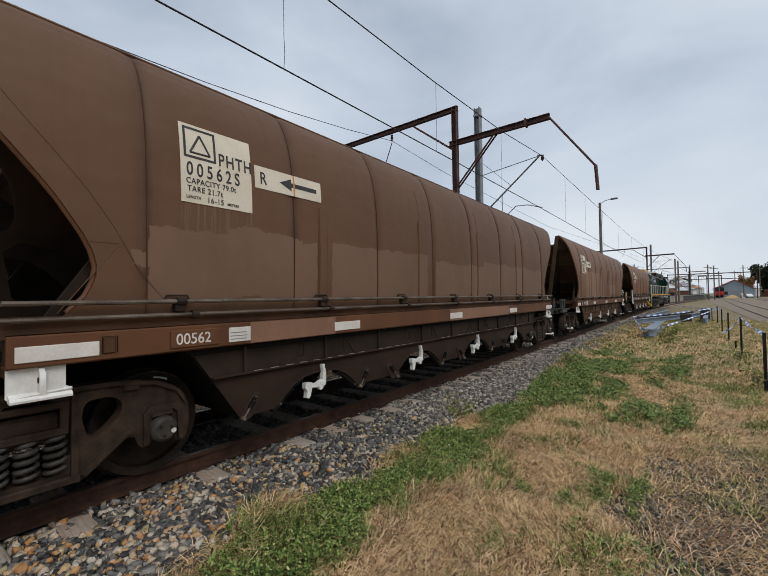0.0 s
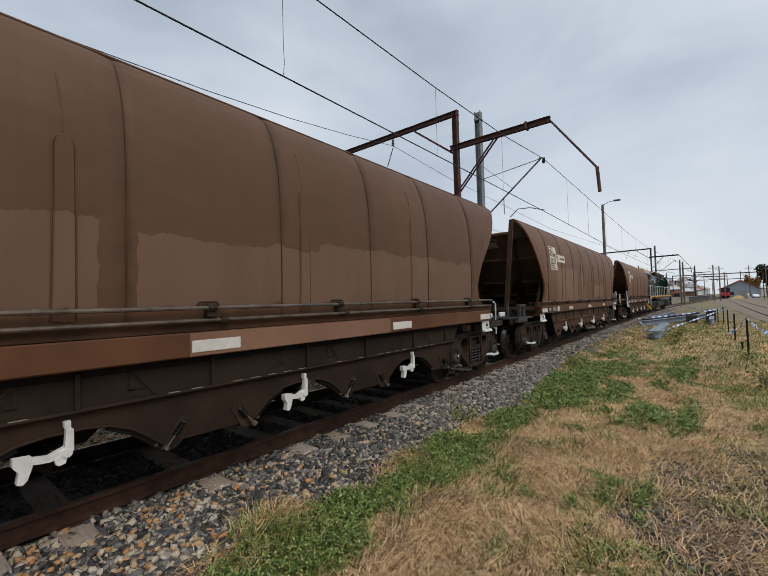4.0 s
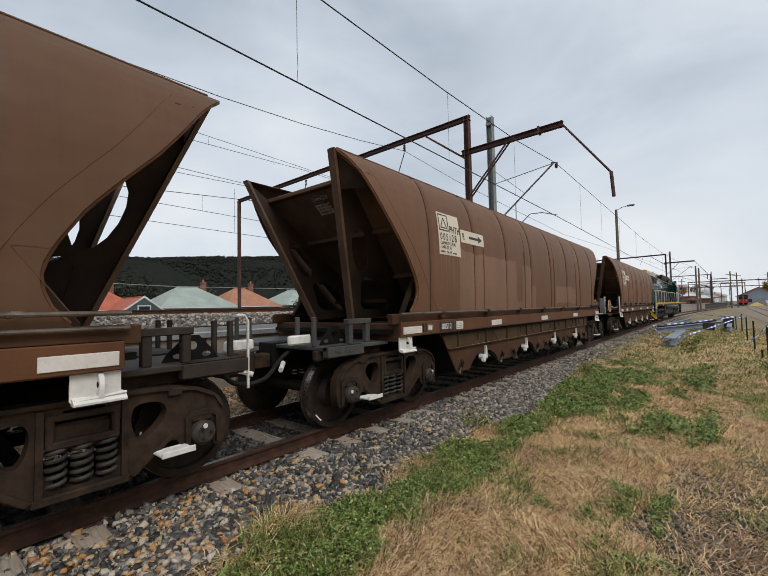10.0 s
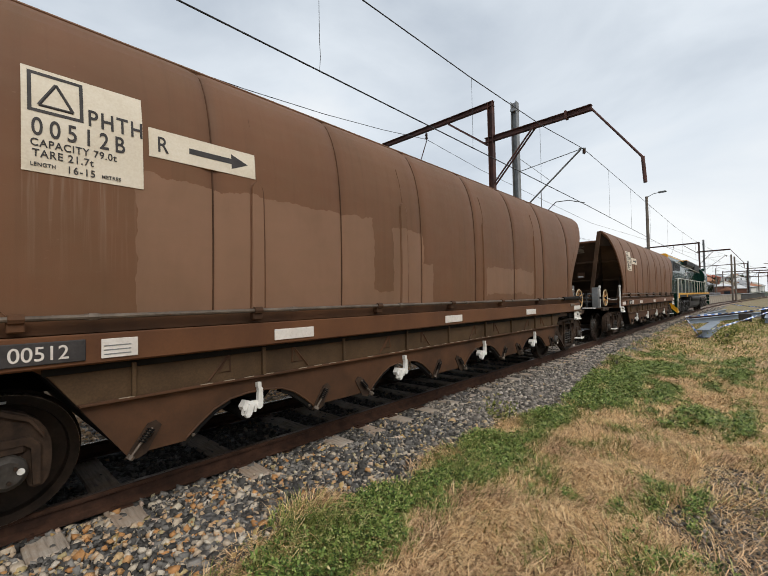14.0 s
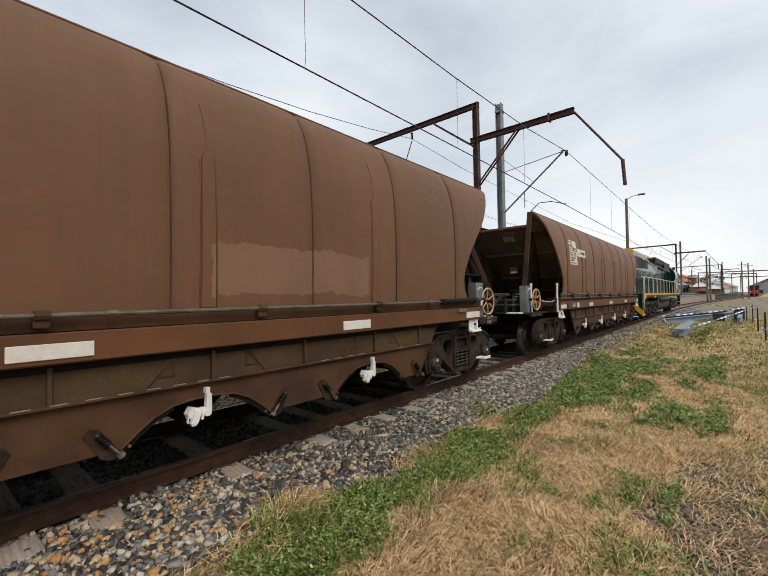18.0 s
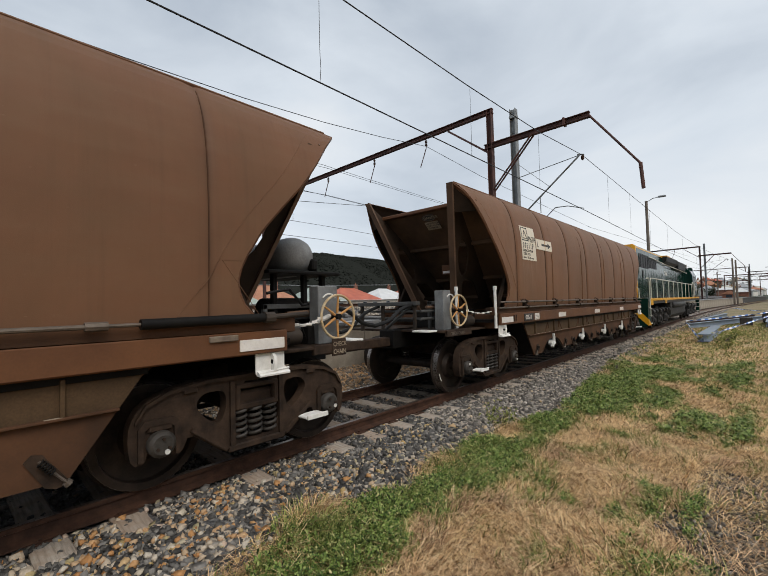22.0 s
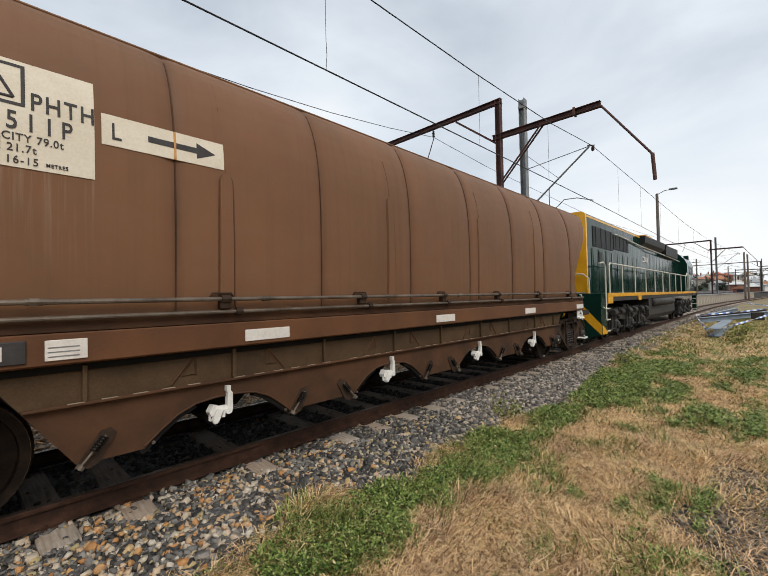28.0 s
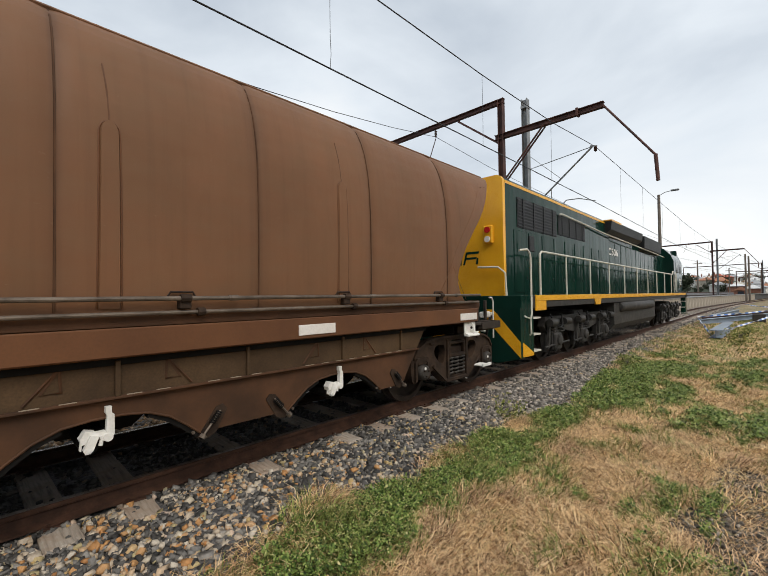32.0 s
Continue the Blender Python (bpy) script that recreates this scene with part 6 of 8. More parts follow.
def grow():
    rng = np.random.default_rng(5)
    for x0, x1, y0, y1, n, tall, wide in ((-7.0, 0.6, -4.5, 3.1, 45000, 0.14, 0.004), (0.5, 9.0, -4.5, -0.7, 47000, 0.14, 0.004), (0.2, 6.5, -0.9, 3.2, 125000, 0.17, 0.0031), (6.0, 13.0, -3.2, 3.4, 105000, 0.13, 0.0042), (12.0, 36.0, -6.5, 3.8, 80000, 0.14, 0.008)):
        x, y = rng.uniform(x0, x1, n), rng.uniform(y0, y1, n)
        ok = edge_ok(x, y) & gravel_gap(x, y, rng)
        x, y = x[ok], y[ok]
        g = greenness(x, y)
        tuft = np.array([noise.noise((a * 1.7, b_ * 1.7, 7.0)) + 0.5 * noise.noise((a * 5.0, b_ * 5.0, 7.0)) for a, b_ in zip(x, y)])
        dry = rng.uniform(-0.6, 0.75, len(x)) > g
        h = tall * rng.uniform(0.5, 1.45, len(x)) * (1 + 0.7 * tuft)
        blades("dry_grass", x[dry], y[dry], h[dry], wide * rng.uniform(0.6, 1.6, dry.sum()), rng.uniform(0.75, 1.28, dry.sum()), rng, M_dry, "matted straw-coloured dry grass")
        wet = ~dry
        blades("green_grass", x[wet], y[wet], 0.8 * h[wet], 1.3 * wide * rng.uniform(0.7, 1.5, wet.sum()), rng.uniform(0.3, 0.95, wet.sum()), rng, M_green, "short green grass among the straw")
    for x0, x1, n, size in ((0.8, 6.5, 80000, 0.0165), (6.0, 15.0, 60000, 0.022)):
        x, y = rng.uniform(x0, x1, n), rng.uniform(0.1, 3.1, n)
        ok = (greenness(x, y) > rng.uniform(0.0, 0.45, n)) & edge_ok(x, y)
        clover("clover", x[ok], y[ok], size * rng.uniform(0.6, 1.3, ok.sum()), rng, "low dark green clover along the ballast edge")


grow()

# ---- overhead line: portals, mast, wires ----
M_insul = plain("brown_glazed_insulator", (0.09, 0.05, 0.035), (0.05, 0.03, 0.025), 8.0, 0.25)
M_pole = plain("weathered_wood_pole", (0.19, 0.16, 0.13), (0.11, 0.09, 0.075), 3.0, 0.9, relief=0.5)


def insulator(x, y, z, length=0.42):
    s = Shape().rod((x, y, z), (x, y, z - length), 0.018, 6)
    for k in range(4):
        zz = z - length * (0.25 + 0.17 * k)
        s.lathe([(zz + 0.025, 0.02), (zz, 0.065), (zz - 0.02, 0.06), (zz - 0.025, 0.02)], (x, y, 0), "z", 12)
    return s


def portal(x, dy):
    """A rusty steel portal over the far tracks, with an arm reaching out over this one."""
    w = thing("line_portal", "rust-brown steel portal with an arm over the track", "overhead gantry", "steel portals along the line", place=pose(x, dy, 0))
    post = Shape().box(-0.11, 0.11, 7.58, 7.60, -0.3, 9.40, 0).box(-0.11, 0.11, 7.77, 7.79, -0.3, 9.40, 0).box(-0.012, 0.012, 7.58, 7.79, -0.3, 9.40, 0)
    part("post", post, M_rustbeam, w)
    part("post", Shape().box(-0.09, 0.09, 24.8, 24.98, -0.3, 9.05, 0.01), M_rustbeam, w)
    beam = Shape()
    sec = [(-0.09, 0.10), (0.09, 0.10), (0.09, 0.075), (0.012, 0.075), (0.012, -0.075), (0.09, -0.075), (0.09, -0.10), (-0.09, -0.10), (-0.09, -0.075), (-0.012, -0.075), (-0.012, 0.075), (-0.09, 0.075)]
    beam.add([(a, y, z + b_) for y, z in ((7.55, 9.32), (25.0, 9.02)) for a, b_ in sec], [tuple(range(12)), tuple(range(12, 24))] + [(k, (k + 1) % 12, 12 + (k + 1) % 12, 12 + k) for k in range(12)])
    part("beam", beam, M_rustbeam, w)
    part("brace", Shape().box(-0.04, 0.04, -0.04, 0.04, 0, 2.45, 0.005), M_rustbeam, w).matrix_basis = pose(0, 7.75, 7.62, math.degrees(-math.atan2(2.0, 1.55)))
    arm = Shape()
    arm.add([(a, y, z + b_) for y, z in ((7.95, 7.90), (3.95, 7.95)) for a, b_ in sec], [tuple(range(12)), tuple(range(12, 24))] + [(k, (k + 1) % 12, 12 + (k + 1) % 12, 12 + k) for k in range(12)])
    part("arm", arm, M_rustbeam, w)
    for dx in (-0.09, 0.09):
        part("brace", Shape().rod((dx, 7.6, 6.05), (dx, 5.95, 7.85), 0.035, 6), M_rustbeam, w)
    part("clamp", Shape().box(-0.13, 0.13, 4.75, 4.83, 7.80, 8.08, 0.01), M_rustbeam, w)
    part("drop_rod", Shape().rod((0, 3.98, 7.93), (0, 2.53, 5.88), 0.035, 8), M_rustbeam, w)
    part("drop_arm", Shape().rod((0, 2.53, 5.90), (0, 2.48, 5.06), 0.055, 8).rod((-0.14, 2.53, 5.72), (0.16, 2.53, 5.76), 0.02, 6), M_rustbeam, w)
    for y in (10.9, 14.2, 17.9, 21.4):
        part("insulator", insulator(0, y, 9.32 - 0.0172 * (y - 7.55) - 0.10), M_insul, w)
        part("hanger", Shape().rod((0, y, 8.72), (0.0, y + 0.35, 7.9), 0.022, 6), M_rustbeam, w)
    return w


first_portal = portal(15.0, 0.0)
for x_ in (80.0, 150.0, 225.0):
    copy_thing(first_portal, pose(x_, bend(x_), 0))


def line_mast(x, dy):
    w = thing("line_mast", "grey steel mast with a hinged wire bracket", "overhead mast", "grey line masts", place=pose(x, dy, 0))
    sec = [(-0.15, 7.53), (0.15, 7.53), (0.15, 7.55), (0.01, 7.55), (0.01, 7.76), (0.15, 7.76), (0.15, 7.78), (-0.15, 7.78), (-0.15, 7.76), (-0.01, 7.76), (-0.01, 7.55), (-0.15, 7.55)]
    part("mast", Shape().prism(sec, -0.3, 10.15, "z"), M_steel, w)
    part("band", Shape().box(-0.17, 0.17, 7.51, 7.80, 9.72, 9.84, 0.01), M_steel, w)
    part("bracket_tube", Shape().rod((0, 7.5, 5.25), (0, 4.98, 7.35), 0.035), M_steel, w)
    part("top_tie", Shape().rod((0, 7.5, 7.03), (0, 4.90, 7.37), 0.016, 6).rod((0, 5.05, 7.40), (0, 4.80, 7.34), 0.03, 8), M_steel, w)
    part("insulator", insulator(0, 4.86, 7.36, 0.24), M_insul, w)
    part("steady_arm", Shape().tube([(0, 6.35, 5.12), (0, 6.0, 5.42), (0, 5.5, 5.40), (0, 4.9, 5.20)], 0.02, 6).rod((0, 6.6, 6.0), (0, 6.6, 5.3), 0.02, 6), M_steel, w)
    part("stay", Shape().rod((0, 7.5, 7.6), (0, 6.2, 6.35), 0.012, 6), M_steel, w)
    return w


first_mast = line_mast(17.2, 0.0)
for x_ in (84.0, 152.0):
    copy_thing(first_mast, pose(x_, bend(x_), 0))


def wire(name, points, r, label, parent=None):
    s = Shape().tube(points, r, 6)
    return part(name, s, M_wire, parent, label) if parent else solid(name, s, M_wire, label, "wire")


def sag(p, q, drop, n=14):
    p, q = Vector(p), Vector(q)
    return [p.lerp(q, k / n) - Vector((0, 0, drop * 4 * (k / n) * (1 - k / n))) for k in range(n + 1)]


def bent(pts):
    return [(x, y + bend(x), z) for x, y, z in pts]


near_line = thing("overhead_wires", "carrier wire and contact wire with thin droppers over the track", "overhead line")
carrier = [(-45, 4.9, 7.3), (-20, 4.9, 6.78), (-8, 4.9, 6.68), (0, 4.9, 6.69), (4.7, 4.9, 6.74), (8.5, 4.9, 6.81), (13, 4.9, 6.99), (17.3, 4.9, 7.37), (22, 4.9, 7.33), (30, 4.9, 7.26), (42, 4.9, 7.15), (54, 4.9, 7.12), (70, 4.9, 7.2), (84, 4.9, 7.4), (110, 4.9, 7.0), (152, 4.9, 7.37)]
wire("carrier_wire", bent(carrier), 0.012, "", near_line)
contact = [(-45, 4.9, 5.1), (0, 4.95, 5.12), (10, 4.9, 5.12), (17.2, 4.78, 5.05), (36, 4.9, 5.05), (60, 4.9, 5.05), (84, 4.8, 5.05), (120, 4.9, 5.05), (152, 4.9, 5.05)]
wire("contact_wire", bent(contact), 0.012, "", near_line)
for x in (-8.0, -3.0, 3.97, 8.6, 12.8, 21.0, 25.5, 31.0, 38.0, 46.0, 55.0, 66.0, 76.0):
    zc = float(np.interp(x, [p[0] for p in carrier], [p[2] for p in carrier]))
    wire("dropper", [(x, 4.9 + bend(x), zc), (x, 4.9 + bend(x), 5.6), (x + 0.03, 4.92 + bend(x), 5.35), (x, 4.91 + bend(x), 5.1)], 0.0045, "", near_line)
far_line = thing("overhead_wires", "carrier, feeder and contact wires over the further tracks", "overhead line")
wire("feeder_wire", [(-30, 10.9, 7.9), (-6, 10.9, 7.6), (0.5, 10.9, 7.6), (3, 10.9, 7.66), (6, 10.9, 7.79), (9, 10.9, 8.02), (12, 10.9, 8.36), (15, 10.9, 8.80), (20, 10.9, 8.5), (40, 10.9, 8.1), (80, 9.5, 8.8), (150, 4, 8.8)], 0.011, "", far_line)
# across the further tracks: offset, height beside the walker, height at the portal
for y, z, top in ((18.0, 9.78, 9.66), (18.0, 9.12, 9.54), (18.0, 7.87, 7.92), (18.0, 7.48, 7.95), (18.0, 6.17, 6.14), (18.0, 5.36, 5.33), (14.2, 5.32, 6.6)):
    near = [(-55, y, top), (-35, y, z - 0.1 * (top - z)), (-15, y, z - 0.3 * (top - z)), (-5, y, z - 0.2 * (top - z)), (2.3, y, z), (8.6, y, z + 0.45 * (top - z)), (15, y, top)]
    wire("wire", near, 0.011, "", far_line)
    for x0, x1 in ((15, 80), (80, 150)):
        wire("wire", bent(sag((x0, y, top), (x1, y, top), 0.25)), 0.011, "", far_line)
for x in (-6.0, 2.3, 6.5, 10.6):
    wire("dropper", [(x, 18.0, 7.55), (x, 18.0, 5.36)], 0.006, "", far_line)
for x in (-3.0, 4.4, 9.0, 12.6):
    wire("dropper", [(x, 18.0, 6.9), (x, 18.0, 6.16)], 0.006, "", far_line)
    wire("spacer", [(x + 0.3, 18.0, 9.70), (x + 0.3, 18.0, 9.3)], 0.006, "", far_line)

lamp = thing("street_lamp", "tall weathered wooden pole with a small lamp head", "lamp post", place=pose(43, 7.0, 0))
part("pole", Shape().rod((0, 0, -0.3), (0, 0, 10.3), 0.16, 12, 0.11), M_pole, lamp)
part("lamp_arm", Shape().tube([(0, 0, 10.2), (0, -0.5, 10.45), (0, -1.0, 10.5)], 0.03, 6), M_steel, lamp)
part("lamp_head", Shape().box(-0.14, 0.14, -1.5, -0.9, 10.44, 10.58, 0.04), M_steel, lamp)
# slender masts and poles far along the line
FARPOLE = Shape().rod((0, 0, -0.3), (0, 0, 9.5), 0.17, 8, 0.13).mesh("pole", M_pole)
for x, y, h in ((100, 3.15, 0.90), (102, 2.75, 0.87), (135, -2.6, 0.95), (142, -4.0, 0.95), (170, -6, 0.9), (185, -13, 1.15), (205, -19, 1.2), (190, 2, 0.95), (240, -14, 1.2), (118, 12, 0.95), (165, 9, 0.95)):
    p_ = thing("line_pole", "slender dark pole far along the line", "pole", "poles along the line", place=pose(x, y, 0))
    part("pole", FARPOLE, None, p_).scale = (1, 1, h)
    if x > 103:
        part("cross_arm", Shape().box(-0.06, 0.06, -0.9, 0.9, 8.6 * h, 8.75 * h, 0), M_pole, p_)
for x, y0, y1 in ((180, -16, 8), (250, -24, 10), (205, -8, -1)):
    g_ = thing("line_portal", "plain steel portal far down the line", "overhead gantry", "steel portals along the line", place=pose(x, 0, 0))
    for y in (y0, y1):
        part("post", Shape().box(-0.12, 0.12, y - 0.12, y + 0.12, -0.3, 8.6), M_rustbeam, g_)
    part("beam", Shape().box(-0.12, 0.12, y0, y1, 8.2, 8.5), M_rustbeam, g_)

# ---- diesel locomotive: x along the train from its middle ----


def gloss_green(t, b):
    """Dark green gloss paint on thin doors that ripple, streaked with grime."""
    v = co(t)
    c = ramp(t, noise_of(t, v, 1.2, 6.0, 0.6), [(0.35, (0.005, 0.024, 0.018)), (0.7, (0.008, 0.036, 0.026))])
    grime = ramp(t, noise_of(t, co(t, (9.0, 1.0, 0.5)), 1.4, 5.0, 0.6), [(0.5, (0, 0, 0)), (0.75, (0.5, 0.5, 0.5))])
    t.links.new(mix(t, grime, c, (0.007, 0.014, 0.012)), b.inputs["Base Color"])
    t.links.new(ramp(t, noise_of(t, co(t, (6.0, 1.0, 0.6)), 1.6, 4.0, 0.6), [(0.4, (0.05,) * 3), (0.7, (0.2,) * 3)]), b.inputs["Roughness"])
    b.inputs["Specular IOR Level"].default_value = 0.07
    bump(t, b, noise_of(t, co(t, (2.2, 1.0, 0.3)), 1.5, 2.0, 0.5), 0.4, 0.04)


M_locogreen = material("glossy_dark_green_paint", gloss_green, 0.14)
M_locoyellow = plain("glossy_yellow_paint", (0.80, 0.40, 0.022), (0.66, 0.31, 0.018), 1.4, 0.3, relief=0.08, fleck=0.12)
M_louvre = plain("black_louvre", (0.010, 0.010, 0.011), (0.006, 0.006, 0.006), 5.0, 0.5)
M_cream = plain("cream_hand_rail_paint", (0.62, 0.60, 0.52), (0.48, 0.46, 0.40), 6.0, 0.4)
M_underloco = plain("grey_black_running_gear", (0.05, 0.046, 0.042), (0.014, 0.013, 0.012), 5.0, 0.6, relief=0.5)
M_pane = plain("dark_cab_glass", (0.03, 0.035, 0.04), (0.02, 0.024, 0.028), 1.0, 0.06, relief=0.0, fleck=0.0)
M_red = plain("red_lens", (0.5, 0.02, 0.02), (0.35, 0.015, 0.015), 3.0, 0.2)
LOCO_X = 57.4


def loco():
    w = thing("diesel_locomotive", "dark green diesel locomotive with yellow end and cream rails", "locomotive", place=pose(LOCO_X, TY, 0))
    H = 1.03
    def section(half, top, r=0.32):
        return [(-half, 1.55), (-half, top - r)] + [(-half + r - r * math.cos(radians(a)), top - r + r * math.sin(radians(a))) for a in (20, 45, 70)] + [(-half + r, top)] + \
               [(half - r, top)] + [(half - r + r * math.cos(radians(a)), top - r + r * math.sin(radians(a))) for a in (70, 45, 20)] + [(half, top - r), (half, 1.55)]
    rear = part("rear_hood", Shape().prism(section(H, 3.98, 0.14), -10.60, -3.3, "x"), M_locogreen, w)
    part("end_panel", Shape().prism(section(H + 0.004, 3.985, 0.14), -10.66, -10.56, "x"), M_locoyellow, w, "yellow end panel")
    for s in (-1, 1):
        part("roof_stripe", Shape().box(-10.55, -3.3, *sorted((s * (H + 0.006), s * (H - 0.10))), 3.82, 3.88, 0.0), M_locoyellow, rear, "yellow roof stripe")
        for x0, x1, lz, hz in ((-10.04, -7.86, 2.99, 3.62), (-7.76, -5.72, 3.06, 3.56)):
            g = part("louvre_panel", Shape().box(x0, x1, *sorted((s * (H + 0.012), s * (H - 0.05))), lz, hz, 0.0), M_louvre, rear, "black louvred intake")
            n = 9
            for k in range(n):
                z = lz + 0.03 + (hz - lz - 0.02) / n * k
                part("slat", Shape().prism([(s * (H + 0.012), z), (s * (H + 0.026), z - 0.010), (s * (H + 0.026), z + 0.002), (s * (H + 0.012), z + 0.024)], x0 + 0.03, x1 - 0.03, "x"), M_louvre, g)
            for k in range(4):
                xx = x0 + (x1 - x0) * (k + 0.5) / 4
                part("mullion", Shape().box(xx - 0.02, xx + 0.02, *sorted((s * (H + 0.030), s * H)), lz, hz), M_louvre, g)
    hood = part("engine_hood", Shape().prism(section(0.98, 3.70, 0.25), -3.3, 6.4, "x"), M_locogreen, w)
    for s in (-1, 1):
        flare = Shape().prism([(s * 0.9, 3.38), (s * 1.22, 3.62), (s * 1.25, 3.90), (s * 0.8, 3.93), (s * 0.7, 3.4)], -3.75, 0.6, "x")
        part("radiator_flare", flare, M_louvre, hood, "black radiator flare")
        part("flare_stripe", Shape().box(-3.75, -2.6, *sorted((s * 1.255, s * 0.9)), 3.88, 3.935), M_locoyellow, hood, "yellow roof stripe")
        part("brake_cowl", Shape().prism([(s * 0.85, 3.25), (s * 1.20, 3.40), (s * 1.22, 3.88), (s * 0.6, 3.95)], 1.1, 4.6, "x"), M_louvre, hood)
        for x0, x1, top, half in [(-10.2 + 0.72 * k, -10.2 + 0.72 * k + 0.66, 2.92, H) for k in range(9)] + [(-3.2 + 0.76 * k, -3.2 + 0.76 * k + 0.7, 3.28, 0.98) for k in range(12)]:
            d = part("hood_door", Shape().box(x0, x1, *sorted((s * (half + 0.012), s * (half - 0.02))), 1.62, top, 0.006), M_locogreen, w, "green engine-room door")
            for z in (1.9, 2.3):
                part("door_latch", Shape().box(x1 - 0.085, x1 - 0.06, *sorted((s * (half + 0.024), s * half)), z, z + 0.06, 0.004), M_louvre, d)
    part("gutter_pipe", Shape().tube([(-7.76, -H - 0.05, 3.56), (-7.6, -H - 0.06, 3.58), (-5.4, -H - 0.05, 3.52), (-3.9, -1.1, 3.46), (2.0, -1.15, 3.36), (5.6, -1.15, 3.30)], 0.022, 6), M_cream, w)
    part("hatch", Shape().box(-9.50, -9.24, -H - 0.03, -H + 0.02, 2.52, 2.86, 0.01), M_louvre, w)
    # cab and nose
    cab = part("cab", Shape().prism([(-1.42, 1.55), (-1.42, 3.15), (-1.30, 3.45), (-1.0, 3.80), (-0.6, 3.92), (0.6, 3.92), (1.0, 3.80), (1.30, 3.45), (1.42, 3.15), (1.42, 1.55)], 6.4, 8.9, "x"), M_locogreen, w)
    nose = Shape().prism([(8.9, 1.55), (8.9, 3.85), (9.15, 3.75), (9.9, 3.05), (10.25, 2.6), (10.3, 1.55)], -1.2, 1.2)
    part("nose", nose, M_locogreen, w)
    for s in (-1, 1):
        part("cab_window", Shape().box(7.0, 7.75, *sorted((s * 1.43, s * 1.38)), 2.55, 3.12, 0.03), M_pane, cab, "dark cab window")
        part("cab_window", Shape().box(8.0, 8.6, *sorted((s * 1.43, s * 1.38)), 2.55, 3.12, 0.03), M_pane, cab, "dark cab window")
        part("cab_lettering", Shape().box(8.0, 8.6, *sorted((s * 1.428, s * 1.40)), 2.2, 2.26).box(8.0, 8.55, *sorted((s * 1.428, s * 1.40)), 2.1, 2.15).box(8.05, 8.5, *sorted((s * 1.428, s * 1.40)), 2.0, 2.05), M_cream, cab, "small pale lettering")
    writing("road_number", "C506", 0.33, -3.3, -1.008, 2.86, M_white, hood, 1.1, 1.5, 0.02)
    marks = Shape()
    for y in (0.62, 0.24, -0.16):
        q = y - 0.30
        marks.prism([(y, 2.43), (q - 0.02, 2.43), (q - 0.03, 2.48), (y - 0.02, 2.48)], -10.665, -10.66, "x").prism([(y + 0.06, 2.21), (y + 0.015, 2.21), (y - 0.05, 2.45), (y - 0.005, 2.45)], -10.665, -10.66, "x")
        marks.prism([(y + 0.02, 2.32), (q + 0.04, 2.32), (q + 0.03, 2.365), (y + 0.01, 2.365)], -10.665, -10.66, "x").prism([(q + 0.05, 2.21), (q + 0.0, 2.21), (q - 0.01, 2.34), (q + 0.03, 2.34)], -10.665, -10.66, "x")
    part("end_emblem", marks, M_locogreen, w, "dark green lettering shapes")
    for y in (-0.72, 0.72):
        lampbox = part("marker_lamp", Shape().box(-10.72, -10.64, y - 0.10, y + 0.10, 2.61, 2.98, 0.02), M_locoyellow, w)
        part("lens", Shape().rod((-10.72, y, 2.89), (-10.745, y, 2.89), 0.062, 14), M_red, lampbox, "red lamp lens")
        part("lens", Shape().rod((-10.72, y, 2.70), (-10.745, y, 2.70), 0.062, 14), M_reflect, lampbox, "clear lamp lens")
    # deck, yellow edge, headstock, steps
    part("deck", Shape().box(-10.28, 10.6, -1.42, 1.42, 1.30, 1.55, 0.01), M_underloco, w)
    part("deck_end", Shape().box(-10.76, -10.28, -1.425, 1.425, 1.28, 1.552, 0.01), M_locogreen, w)
    for s in (-1, 1):
        part("deck_edge", Shape().box(-10.12, 10.0, *sorted((s * 1.445, s * 1.41)), 1.44, 1.555, 0.004), M_locoyellow, w, "yellow deck edge")
        part("deck_bracket", Shape().box(-10.12, -9.6, *sorted((s * 1.44, s * 1.40)), 1.24, 1.45, 0.01), M_locoyellow, w)
        part("deck_bracket", Shape().prism([(-6.35, 1.44), (-5.75, 1.44), (-5.85, 1.28), (-6.25, 1.28)], *sorted((s * 1.44, s * 1.40))), M_locoyellow, w)
        for x0, x1, d in ((-10.72, -10.22, 1), (9.9, 10.35, -1)):
            skirt = part("step_skirt", Shape().box(x0, x1, *sorted((s * 1.42, s * 1.2)), 0.36, 1.50, 0.01), M_locogreen, w)
            for z in (0.42, 0.75, 1.08):
                part("step", Shape().box(x1 if d > 0 else x0 - 0.35, x1 + 0.35 if d > 0 else x0, *sorted((s * 1.42, s * 1.15)), z, z + 0.03), M_cream, w)
        rail_ = Shape().tube([(-9.78, s * 1.40, 1.30), (-9.8, s * 1.40, 1.5), (-9.8, s * 1.40, 2.40), (-9.7, s * 1.40, 2.46), (6.0, s * 1.40, 2.46), (6.15, s * 1.40, 2.62), (6.35, s * 1.40, 2.62), (6.42, s * 1.40, 2.5), (6.42, s * 1.40, 1.55)], 0.024, 8)
        hr = part("hand_rail", rail_, M_cream, w, "cream walkway rail")
        for k in range(9):
            x = -8.3 + 1.75 * k
            part("stanchion", Shape().rod((x, s * 1.40, 1.5), (x, s * 1.40, 2.46), 0.02, 6), M_cream, hr)
